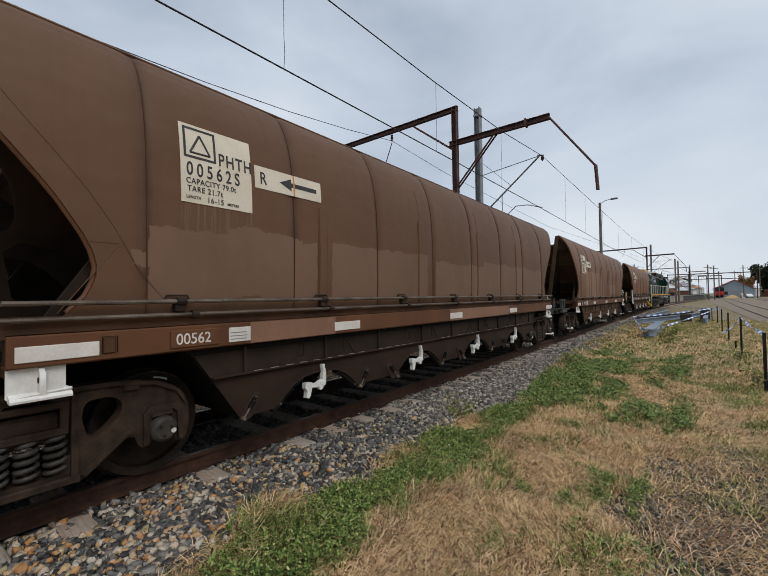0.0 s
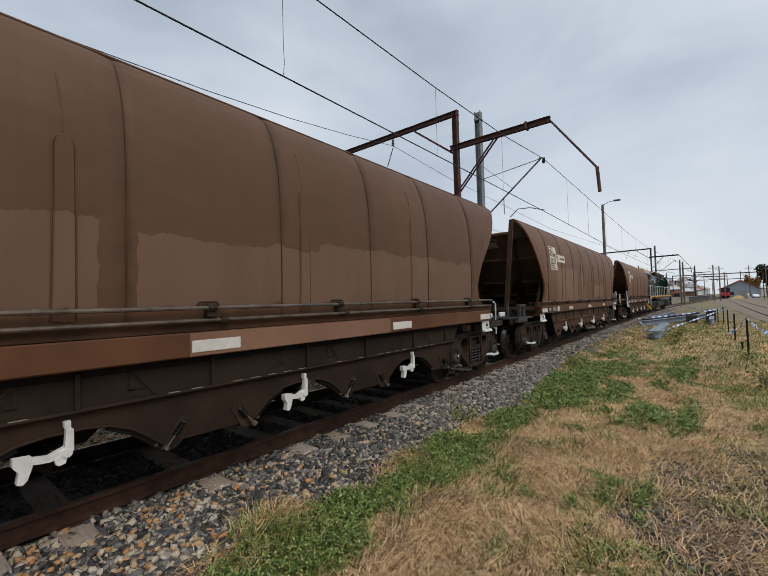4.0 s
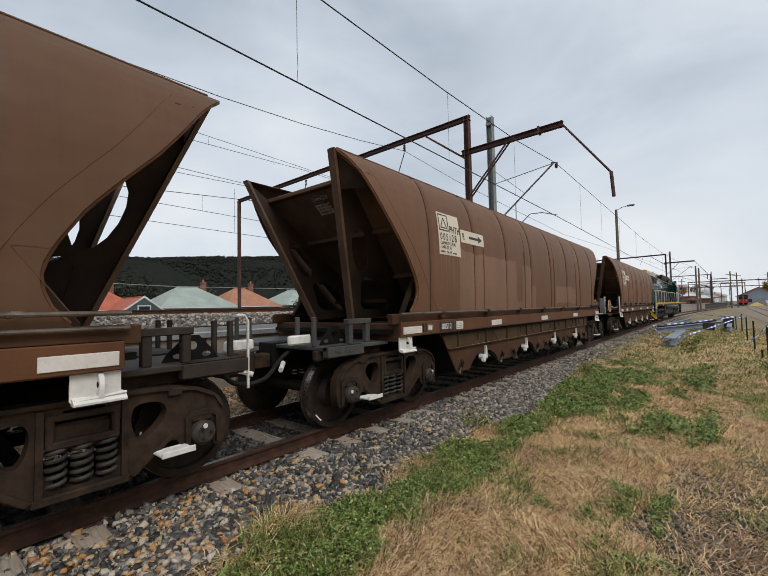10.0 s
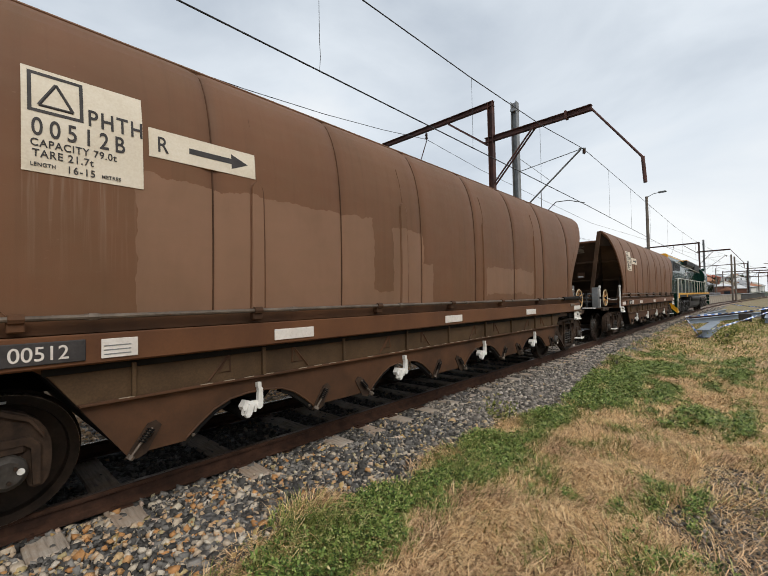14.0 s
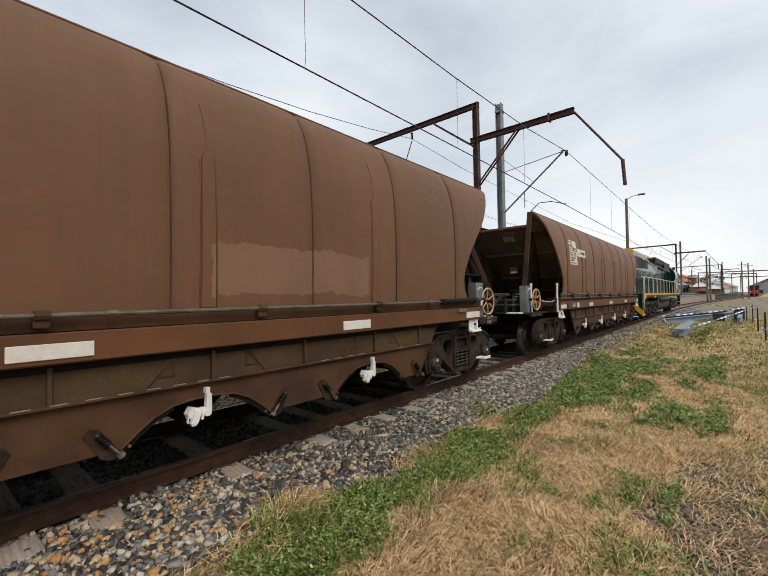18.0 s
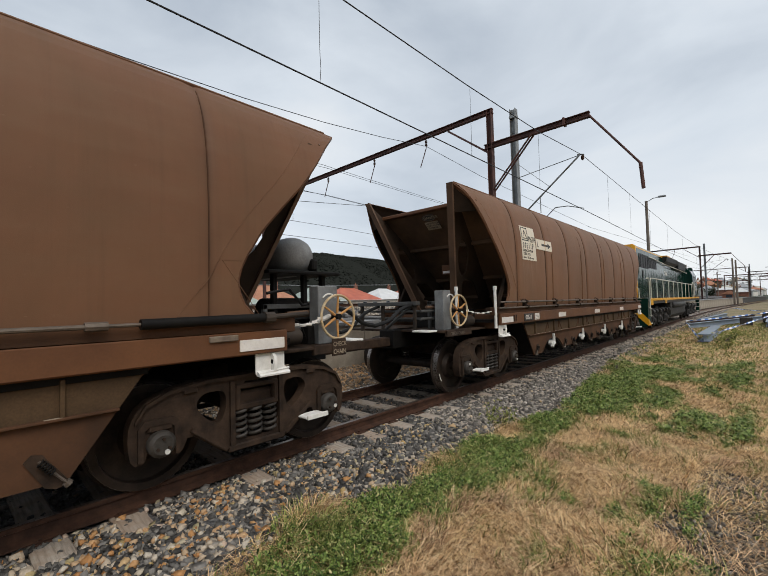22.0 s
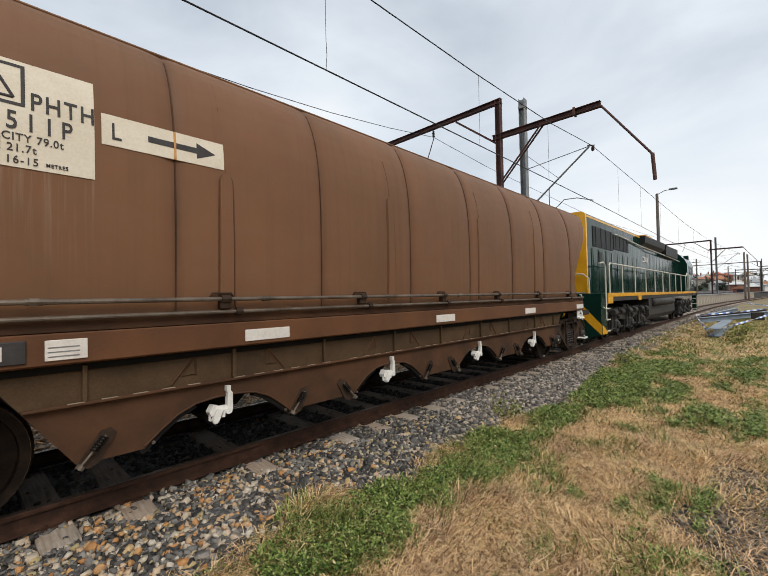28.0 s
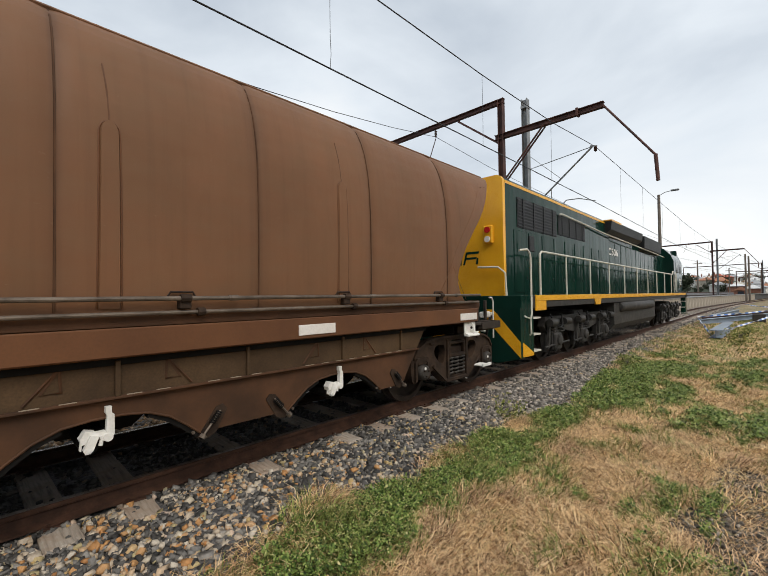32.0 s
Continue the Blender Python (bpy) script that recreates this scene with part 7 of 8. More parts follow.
        grab = Shape().tube([(-10.70, s * 1.38, 2.42), (-10.45, s * 1.42, 2.45), (-10.36, s * 1.43, 2.38), (-10.32, s * 1.43, 2.28), (-10.32, s * 1.43, 1.2), (-10.36, s * 1.43, 1.1)], 0.022, 8)
        part("grab_rail", grab, M_cream, w, "cream grab rail by the steps")
        part("grab_rail", Shape().tube([(-10.70, s * 1.1, 1.55), (-10.74, s * 1.1, 2.0), (-10.74, s * 0.95, 2.12), (-10.74, s * 0.5, 2.14)], 0.02, 8), M_cream, w)
        part("cab_rail", Shape().rod((6.55, s * 1.45, 1.7), (6.55, s * 1.45, 2.6), 0.02, 6).rod((6.85, s * 1.45, 1.6), (6.85, s * 1.45, 2.5), 0.02, 6), M_cream, w)
    plough = part("end_plough", Shape().prism([(-1.42, 0.36), (-1.42, 1.32), (1.42, 1.32), (1.42, 0.36), (0.95, 0.24), (-0.95, 0.24)], -10.80, -10.70, "x"), M_locogreen, w)
    for sgn in (-1, 1):
        part("warning_stripe", Shape().prism([(sgn * 1.42, 0.36), (sgn * 1.42, 0.66), (sgn * 0.86, 1.28), (sgn * 0.66, 1.28), (sgn * 0.66, 1.12)], -10.806, -10.80, "x"), M_locoyellow, plough, "yellow warning stripe")
        part("warning_stripe", Shape().prism([(sgn * 0.62, 0.30), (sgn * 0.62, 0.75), (sgn * 0.40, 1.0), (sgn * 0.30, 0.75), (sgn * 0.40, 0.3)], -10.806, -10.80, "x"), M_locoyellow, plough, "yellow warning stripe")
        part("warning_stripe", Shape().prism([(-10.72, 0.66), (-10.72, 0.38), (-10.5, 0.37), (-10.24, 0.37), (-10.24, 0.42)], *sorted((sgn * 1.428, sgn * 1.42))), M_locoyellow, w, "yellow warning stripe")
        part("air_hose", Shape().tube(eased([(-10.78, sgn * 0.85, 1.2), (-10.95, sgn * 0.84, 1.05), (-10.98, sgn * 0.80, 0.75), (-10.88, sgn * 0.78, 0.55)]), 0.028), M_rubber, w)
        part("hose_tap", Shape().rod((-10.80, sgn * 0.85, 1.2), (-10.92, sgn * 0.85, 1.2), 0.035, 8), M_cream, w)
        part("skirt_rail", Shape().tube([(-10.66, sgn * 1.435, 1.16), (-10.66, sgn * 1.46, 1.14), (-10.44, sgn * 1.46, 1.10), (-10.42, sgn * 1.46, 0.80), (-10.42, sgn * 1.43, 0.78)], 0.016, 6), M_cream, w)
    # tank, battery boxes and three-axle bogies
    part("fuel_tank", Shape().prism([(-1.2, 0.42), (1.2, 0.42), (1.36, 0.62), (1.36, 1.28), (-1.36, 1.28), (-1.36, 0.62)], -4.2, 1.9, "x"), M_underloco, w)
    part("air_reservoir", Shape().lathe([(-2.4, 0.0), (-2.38, 0.12), (-2.3, 0.17), (2.3, 0.17), (2.38, 0.12), (2.4, 0.0)], (-1.2, -1.34, 1.14), "x", 16), M_underloco, w)
    for c in (-6.6, 6.6):
        bog = part("bogie_frame", Shape().prism([(c - 2.5, 0.85), (c - 2.4, 1.05), (c + 2.4, 1.05), (c + 2.5, 0.85), (c + 2.2, 0.62), (c + 1.3, 0.72), (c + 0.6, 0.62), (c - 0.6, 0.62), (c - 1.3, 0.72), (c - 2.2, 0.62)], -1.16, -1.02), M_underloco, w)
        part("bogie_frame", Shape().box(c - 2.5, c + 2.5, 1.02, 1.16, 0.62, 1.02, 0.03), M_underloco, w)
        part("transom", Shape().box(c - 0.4, c + 0.4, -1.1, 1.1, 0.55, 1.15, 0.03), M_underloco, w)
        for x in (-1.85, 0.0, 1.85):
            part("axle_box", Shape().box(c + x - 0.2, c + x + 0.2, -1.26, -1.1, 0.28, 0.68, 0.04), M_underloco, bog)
            for dx in (-0.42, 0.42):
                part("brake_cylinder", Shape().rod((c + x + dx - 0.16, -1.27, 0.93), (c + x + dx + 0.16, -1.27, 0.93), 0.085, 14, 0.10), M_underloco, bog)
                part("brake_shoe", Shape().box(c + x + dx - 0.06, c + x + dx + 0.06, -1.12, -1.0, 0.25, 0.72, 0.02), M_underloco, bog)
                part("spring", spring(c + x + dx * 0.66, -1.2, 0.66, 0.92, 0.075, 4), M_underloco, bog, smooth=60)
            part("brake_rod", Shape().rod((c + x - 0.75, -1.22, 0.40), (c + x + 0.75, -1.22, 0.43), 0.022, 6), M_underloco, bog)
            part("brake_hanger", Shape().prism([(c + x - 0.5, 0.88), (c + x - 0.42, 0.88), (c + x - 0.5, 0.36), (c + x - 0.6, 0.36)], -1.24, -1.19), M_underloco, bog)
            part("horn_guide", Shape().prism([(c + x - 0.32, 0.72), (c + x + 0.32, 0.72), (c + x + 0.26, 0.30), (c + x + 0.2, 0.30), (c + x + 0.2, 0.62), (c + x - 0.2, 0.62), (c + x - 0.2, 0.30), (c + x - 0.26, 0.30)], -1.2, -1.1), M_underloco, bog)
            part("cable_loop", Shape().tube(eased([(c + x - 0.4, -1.2, 1.12), (c + x - 0.2, -1.3, 0.86), (c + x + 0.1, -1.3, 0.84), (c + x + 0.35, -1.2, 1.1)]), 0.018, 6), M_rubber, bog)
            part("sand_pipe", Shape().tube([(c + x + 0.55, -1.1, 1.1), (c + x + 0.6, -1.12, 0.6), (c + x + 0.5, -0.8, 0.12)], 0.02, 6), M_underloco, bog)
            ws = part("wheelset", AXLE, None, w)
            ws.matrix_basis = pose(c + x, 0, 0.508)
            for s in (-1, 1):
                o = part("wheel", WHEEL[s], None, ws)
                o.scale = (1.105, 1, 1.105)
                part("bearing_cap", Shape().lathe([(s * 1.20, 0.13), (s * 1.30, 0.12), (s * 1.33, 0.06), (s * 1.33, 0.0)], (0, 0, 0), "y", 16), M_underloco, ws)
            ROLLING.append((ws, c + x, 0.508, random.uniform(0, 6.28)))
    part("roof_horn", Shape().rod((7.2, -0.3, 4.0), (7.7, -0.3, 4.0), 0.03, 8, 0.07), M_cream, w)
    part("exhaust", Shape().box(1.0, 1.6, -0.3, 0.3, 3.68, 3.95, 0.02), M_louvre, w)
    part("coupler", Shape().box(-11.0, -10.7, -0.15, 0.15, 0.74, 1.02, 0.03), M_bogie, w)
    return w


locomotive = loco()

# ---- beyond the track: platform wall, raised bank with another line, houses, wooded hill ----
M_wallpanel = plain("streaked_concrete_panel", (0.43, 0.375, 0.30), (0.21, 0.18, 0.145), 1.2, 0.9, relief=0.4)
M_coping = plain("pale_platform_edge", (0.36, 0.37, 0.38), (0.24, 0.245, 0.25), 2.0, 0.8)
M_asphalt = plain("worn_platform_asphalt", (0.085, 0.085, 0.085), (0.055, 0.055, 0.055), 2.0, 0.9)


def plat_y(x):
    return float(np.interp(x, [-60, 18, 46, 70], [8.42, 8.42, 6.75, 6.62])) + bend(x)


platform = thing("platform", "old concrete-panel platform wall beside the track", "platform", kind="structure")
PX = [-60, -20, 0, 18, 28, 37, 46, 54, 62, 70, 85, 110, 150, 190]
part("platform_fill", sweep([(0.14, -0.3), (0.14, 1.02), (3.0, 1.02), (3.0, -0.3)], PX, plat_y), M_asphalt, platform)
part("edge_coping", sweep([(-0.06, 1.02), (-0.06, 1.12), (0.5, 1.12), (0.5, 1.02)], PX, plat_y), M_coping, platform, "pale edge coping")
PANEL = Shape().box(0.015, 1.985, -0.0, 0.12, -0.3, 1.018, 0.012).mesh("wall_panel", M_wallpanel)
for k in range(-6, 60):
    x = 2.0 * k + 0.3
    o = part("wall_panel", PANEL, None, platform)
    o.matrix_basis = pose(x, plat_y(x), 0, 0, 0, math.degrees(math.atan2(plat_y(x + 2) - plat_y(x), 2)))
M_stonebank = material("grey_brown_bank_stone", stone_build([(0.0, (0.07, 0.06, 0.05)), (0.4, (0.20, 0.175, 0.15)), (0.75, (0.36, 0.32, 0.27)), (1.0, (0.46, 0.40, 0.33))]), 0.85)
bank = solid("gravel_bank", sweep([(11.4, -0.35), (11.5, 1.05), (12.6, 1.42), (17.0, 1.46), (28.0, 1.3), (36.0, 0.25), (290.0, 0.25), (290.0, -0.35)], [-150, -40, -10, 10, 30, 60, 110, 200], lambda x: bend(x) * 0.5), M_ground, "raised gravel bank that carries the far tracks", "embankment", kind="structure")
rng_ = np.random.default_rng(8)
n_ = 9000
px_, py_ = rng_.uniform(-12, 26, n_), rng_.uniform(11.6, 14.6, n_)
pz_ = np.interp(py_, [11.4, 11.5, 12.6, 17.0], [0.9, 1.05, 1.42, 1.46]) + rng_.uniform(0, 0.03, n_)
scatter_lumps("bank_stones", np.stack([px_, py_, pz_], 1), rng_.uniform(0.035, 0.07, n_), 9, M_stonebank, "grey-brown stones over the raised bank")
far_track = thing("railway_track", "rusty rails of a raised line beyond the platform", "railway track", kind="structure")
for y in (14.8, 16.3, 21.0, 22.5):
    rail_line("rail", lambda x, y=y: y + bend(x), 1.66 if y < 18 else 1.62, [-90, 20, 36, 60, 85, 150], far_track, M_railtop)
for k in range(-60, 90):
    part("sleeper", SLEEPERS[0], None, far_track).matrix_basis = pose(k * 0.7, 15.55 + bend(k * 0.7), 1.66)
fence = thing("trackside_fence", "low dark cable trough and kerb along the bank", "fence", kind="structure")
part("kerb", sweep([(11.25, 0.9), (11.25, 1.16), (11.45, 1.16), (11.45, 0.9)], [-60, 0, 30, 70, 120], lambda x: bend(x)), M_darktimber, fence)
part("kerb_cap", sweep([(9.2, 1.10), (9.2, 1.20), (9.32, 1.20), (9.32, 1.10)], [-60, 0, 30], lambda x: bend(x)), M_coping, fence)

M_tile = plain("red_tin_roof", (0.46, 0.13, 0.075), (0.33, 0.085, 0.05), 0.6, 0.6, relief=0.2)
M_tileorange = plain("faded_terracotta_roof", (0.42, 0.20, 0.12), (0.30, 0.14, 0.085), 0.8, 0.8)
M_tingreen = plain("pale_green_tin_roof", (0.33, 0.39, 0.34), (0.24, 0.28, 0.25), 0.5, 0.5)
M_tingrey = plain("grey_tin_roof", (0.34, 0.35, 0.36), (0.25, 0.255, 0.26), 0.5, 0.5)
M_tinwhite = plain("white_tin_roof", (0.62, 0.63, 0.62), (0.5, 0.5, 0.5), 0.5, 0.5)
M_tincream = plain("faded_cream_tin_roof", (0.47, 0.44, 0.37), (0.37, 0.345, 0.29), 0.5, 0.6)
M_slate = plain("dark_slate_green_boards", (0.075, 0.10, 0.095), (0.055, 0.075, 0.07), 1.0, 0.7)
M_render = plain("pale_house_wall", (0.55, 0.50, 0.42), (0.45, 0.40, 0.33), 0.8, 0.8)
M_brick = plain("red_brick_wall", (0.26, 0.12, 0.08), (0.18, 0.08, 0.055), 2.0, 0.85)
M_glass = plain("dark_window_glass", (0.03, 0.04, 0.05), (0.02, 0.025, 0.03), 0.5, 0.1, relief=0.0)


def house(x, y, wx, wy, eave, ridge, roof, wall, label, base=0.9, hip=True, chimney=True, turn=0.0, gable_x=False):
    h = thing("house", label, "house", "houses behind the railway", place=pose(x, y, base, 0, 0, turn))
    part("wall", Shape().box(-wx / 2, wx / 2, -wy / 2, wy / 2, 0, eave, 0.02), wall, h)
    o = 0.45
    a, b_ = wx / 2 + o, wy / 2 + o
    if hip:
        k = min(a, b_) * 0.85
        if a >= b_:
            top = [(-a + k, 0, ridge), (a - k, 0, ridge)]
        else:
            top = [(0, -b_ + k, ridge), (0, b_ - k, ridge)]
    else:
        top = [(0, -b_, ridge), (0, b_, ridge)] if gable_x else [(-a, 0, ridge), (a, 0, ridge)]
    base_ = [(-a, -b_, eave - 0.12), (a, -b_, eave - 0.12), (a, b_, eave - 0.12), (-a, b_, eave - 0.12)]
    low = [(p[0], p[1], eave - 0.28) for p in base_]
    v = base_ + top + low
    f = [(0, 1, 5, 4), (2, 3, 4, 5), (1, 2, 5), (3, 0, 4)] if abs(top[0][1]) < 1e-6 and top[0][0] != top[1][0] else [(1, 2, 5, 4), (3, 0, 4, 5), (0, 1, 4), (2, 3, 5)]
    f += [(0, 6, 7, 1), (1, 7, 8, 2), (2, 8, 9, 3), (3, 9, 6, 0), (6, 9, 8, 7)]
    r = part("roof", Shape().add(v, f), roof, h, smooth=0)
    part("ridge_cap", Shape().rod(top[0], top[1], 0.09, 6), roof, r)
    if chimney:
        part("chimney", Shape().box(wx * 0.22, wx * 0.22 + 0.7, 0.2, 0.8, ridge - 1.2, ridge + 0.9, 0.02).box(wx * 0.22 - 0.06, wx * 0.22 + 0.76, 0.14, 0.86, ridge + 0.7, ridge + 0.82), M_brick, r, "brick chimney")
        part("chimney_pot", Shape().rod((wx * 0.22 + 0.35, 0.5, ridge + 0.9), (wx * 0.22 + 0.35, 0.5, ridge + 1.3), 0.13, 10), M_tileorange, r)
    for k in (-0.3, 0.08, 0.34):
        wn = part("window", Shape().box(k * wx - 0.65, k * wx + 0.65, -wy / 2 - 0.05, -wy / 2 + 0.05, eave * 0.32, eave * 0.80, 0.02), M_tinwhite, h, "white window frame")
        for d in (-1, 1):
            part("pane", Shape().box(k * wx + d * 0.3 - 0.27, k * wx + d * 0.3 + 0.27, -wy / 2 - 0.07, -wy / 2 - 0.04, eave * 0.36, eave * 0.76), M_glass, wn)
    if gable_x:
        gb = part("gable", Shape().prism([(-a + 0.1, eave - 0.2), (a - 0.1, eave - 0.2), (0, ridge - 0.1)], -b_ - 0.06, -b_ - 0.01), wall, h)
        for d in (-1, 1):
            part("barge_board", Shape().prism([(d * a, eave - 0.3), (d * a, eave - 0.05), (0, ridge + 0.12), (0, ridge - 0.14)], -b_ - 0.12, -b_ - 0.06), M_tinwhite, gb, "white barge board")
        part("gable_window", Shape().box(-0.75, 0.75, -b_ - 0.11, -b_ - 0.05, eave - 0.25, eave + 0.55, 0.01), M_tinwhite, gb, "white window frame")
        part("pane", Shape().box(-0.62, 0.62, -b_ - 0.12, -b_ - 0.09, eave - 0.12, eave + 0.42), M_glass, gb)
    part("gutter", Shape().rod((-a, -b_, eave - 0.2), (a, -b_, eave - 0.2), 0.07, 6), M_tinwhite, h)
    return h


house(17.0, 64, 8.8, 9, 1.9, 5.2, M_tile, M_render, "house with a bright red tin roof and pale walls", 0.2)
house(19.6, 57, 3.9, 6, 1.7, 3.3, M_tile, M_slate, "small red-roofed annexe with a dark slate-green gable", 0.2, hip=False, chimney=False, gable_x=True)
house(28.2, 61, 10.6, 9, 2.1, 5.0, M_tingreen, M_render, "house with a pale green tin roof", 0.2)
house(38.0, 63, 9.4, 9, 2.2, 5.2, M_tileorange, M_brick, "brick house with a faded terracotta roof", 0.2)
house(49.5, 64, 8.5, 9, 2.4, 5.2, M_tingreen, M_render, "house with a pale green roof and brick chimney", 0.2)
house(62, 68, 12, 9, 2.6, 5.2, M_tile, M_render, "house with a red roof beyond the line", 0.2)
house(6.2, 60, 8.6, 9, 2.3, 4.8, M_tincream, M_render, "low house with a faded cream tin roof", 0.2, hip=False)
house(-7, 58, 9, 9, 2.4, 4.6, M_tincream, M_render, "low house with a cream tin roof", 0.2)
house(7.5, 50, 7.4, 4, 1.7, 2.2, M_tingrey, M_tingrey, "long low grey shed", 0.2, hip=False, chimney=False)
house(78, 72, 12, 10, 2.8, 5.4, M_tinwhite, M_render, "pale house with a white roof", 0.2)
house(96, 80, 12, 10, 2.8, 5.6, M_tile, M_brick, "red brick house with a red roof", 0.2)
house(-20, 60, 11, 9, 2.6, 5.2, M_tile, M_brick, "brick house with a red roof", 0.2)


def hill_build(t, b):
    v = co(t)
    big, fine = noise_of(t, v, 0.03, 5.0, 0.6), noise_of(t, v, 0.35, 5.0, 0.7)
    c = ramp(t, fine, [(0.25, (0.013, 0.015, 0.013)), (0.5, (0.022, 0.024, 0.021)), (0.75, (0.038, 0.039, 0.033))])
    c = mix(t, ramp(t, big, [(0.35, (0.15, 0.15, 0.15)), (0.7, (0.6, 0.6, 0.6))]), c, (0.018, 0.020, 0.017))
    t.links.new(c, b.inputs["Base Color"])
    b.inputs["Specular IOR Level"].default_value = 0.0
    bump(t, b, fine, 0.4, 1.0)


M_hill = material("wooded_hill_side", hill_build, 1.0)
M_hilltree = plain("far_tree_crown", (0.026, 0.028, 0.024), (0.020, 0.022, 0.019), 0.2, 0.95, relief=0.0, gloss=0.0)
M_leafdark = plain("dark_gum_foliage", (0.045, 0.06, 0.032), (0.018, 0.026, 0.015), 1.5, 0.8, relief=0.5)


def ridge_z(x):
    return float(np.interp(x, [-700, 36, 183, 364, 460, 700, 1000, 1500, 2600], [45, 64, 74, 91, 98, 96, 60, 28, 20])) + 2.5 * noise.noise((x * 0.012, 0.3, 0)) + 1.6 * noise.noise((x * 0.05, 1.3, 0))


def hill():
    """A long wooded ridge with bumpy tree-tops, well behind the town."""
    v, xs, rows = [], np.linspace(-700, 2600, 300), 16
    for r in range(rows):
        u = r / (rows - 1)
        for x in xs:
            top = ridge_z(x)
            z = top * (1 - (1 - u) ** 1.6)
            z += u * (1.8 * noise.noise((x * 0.13, u * 30, 0)) + 1.2 * noise.noise((x * 0.31, u * 50, 2)))
            v.append((x, 300 + 320 * u + 15 * noise.noise((x * 0.02, u * 4, 5)), z - 1))
    n = len(xs)
    f = [(r * n + c, r * n + c + 1, (r + 1) * n + c + 1, (r + 1) * n + c) for r in range(rows - 1) for c in range(n - 1)]
    f.append(tuple((rows - 1) * n + c for c in range(n - 1, -1, -1)) + (0, n - 1))
    return solid("wooded_hill", Shape().add(v, f), M_hill, "long dark wooded ridge behind the town", "hill", kind="structure", smooth=0)


hill()
rng_ = np.random.default_rng(21)
n_ = 9000
hx, hu = rng_.uniform(-120, 900, n_), rng_.uniform(0.1, 1.0, n_) ** 0.7
top_ = np.array([ridge_z(x) for x in hx])
scatter_lumps("hill_trees", np.stack([hx, 300 + 320 * hu, top_ * (1 - (1 - hu) ** 1.6) - 0.3], 1), rng_.uniform(0.9, 2.2, n_), 31, M_hilltree, "dark tree crowns covering the ridge")
mast_ = thing("hill_mast", "thin lattice mast on the ridge", "radio mast", place=pose(184, 618, 73))
part("lattice", Shape().rod((-1.2, 0, 0), (-0.3, 0, 16), 0.28, 5).rod((1.2, 0, 0), (0.3, 0, 16), 0.28, 5).rod((-0.9, 0, 5), (0.9, 0, 8), 0.2, 5).rod((0.8, 0, 8), (-0.5, 0, 12), 0.2, 5), M_steel, mast_)


def leafy(name, x, y, base, height, spread, clumps, mat, label, seed, bare=False):
    """A tapered trunk with limbs and a crown of many small leaf tufts."""
    rng = np.random.default_rng(seed)
    t = thing(name, label, "tree" if height > 3 else "shrub", place=pose(x, y, base))
    trunk = Shape().tube([(0, 0, -0.1), (0.05 * height * 0.2, 0, height * 0.3), (0, 0.03 * height, height * 0.6)], 0.05 * height * 0.6, 8, 0.02 * height * 0.5)
    tk = part("trunk", trunk, M_pole, t)
    ends = []
    for k in range(9):
        a, r = 2 * math.pi * k / 9 + rng.uniform(-0.3, 0.3), spread * rng.uniform(0.45, 0.9)
        p = (r * math.cos(a), r * math.sin(a), height * rng.uniform(0.55, 0.95))
        ends.append(p)
        part("limb", Shape().tube([(0, 0, height * rng.uniform(0.25, 0.5)), (p[0] * 0.5, p[1] * 0.5, p[2] * 0.75), p], 0.014 * height, 6, 0.004 * height), M_pole, tk)
    if not bare:
        ends = np.array(ends)
        n = clumps * 26
        c = ends[rng.integers(0, len(ends), n)] * rng.uniform(0.35, 1.1, (n, 1)) + rng.normal(0, 0.13 * spread, (n, 3))
        s = 0.055 * spread * rng.uniform(0.5, 1.4, (n, 1, 1))
        tri = rng.normal(0, 1, (n, 4, 3)) * s + c[:, None, :]
        idx = (np.array([[0, 1, 2], [0, 2, 3]])[None] + (np.arange(n) * 4)[:, None, None]).reshape(-1, 3)
        me = bpy.data.meshes.new("crown")
        me.from_pydata(tri.reshape(-1, 3).tolist(), [], idx.tolist())
        me.materials.append(mat)
        part("crown", me, None, t)
    return t


leafy("shrub", 47, 58, 0.2, 2.6, 2.6, 50, M_leafdark, "dense dark green garden shrub", 1)
leafy("tree", 33, 66, 0.2, 6.0, 2.6, 0, M_leafdark, "bare winter tree between the houses", 2, bare=True)
leafy("tree", 24, 70, 0.2, 6.5, 3.2, 90, M_leafdark, "dark evergreen tree behind the houses", 3)
leafy("shrub", 1.5, 52, 0.2, 2.2, 3.4, 60, M_leafdark, "low dark hedge by the houses", 4)

for x, z in ((9.44, 3.43), (11.28, 3.62)):
    dish = thing("satellite_dish", "grey satellite dish on a short pole", "satellite dish", place=pose(x, 55, z))
    part("dish", Shape().lathe([(-0.16, 0.05), (-0.12, 0.3), (0.0, 0.55), (0.02, 0.55), (-0.10, 0.28), (-0.13, 0.0)], (0, 0, 0), "y", 18), M_tingrey, dish).rotation_euler = (radians(30), 0, radians(25))
    part("pole", Shape().rod((0, 0.2, 0.0), (0, 0.3, -z + 0.2), 0.04, 6), M_steel, dish)
cable_ = thing("power_cable", "pale cable slung past the houses", "cable")
part("cable", Shape().tube([(-40, 45, 6.0), (2.6, 45, 4.81), (10.5, 45, 4.5), (19.2, 45, 4.31), (34, 45, 4.4), (60, 45, 5.0)], 0.035, 6), M_tingrey, cable_)
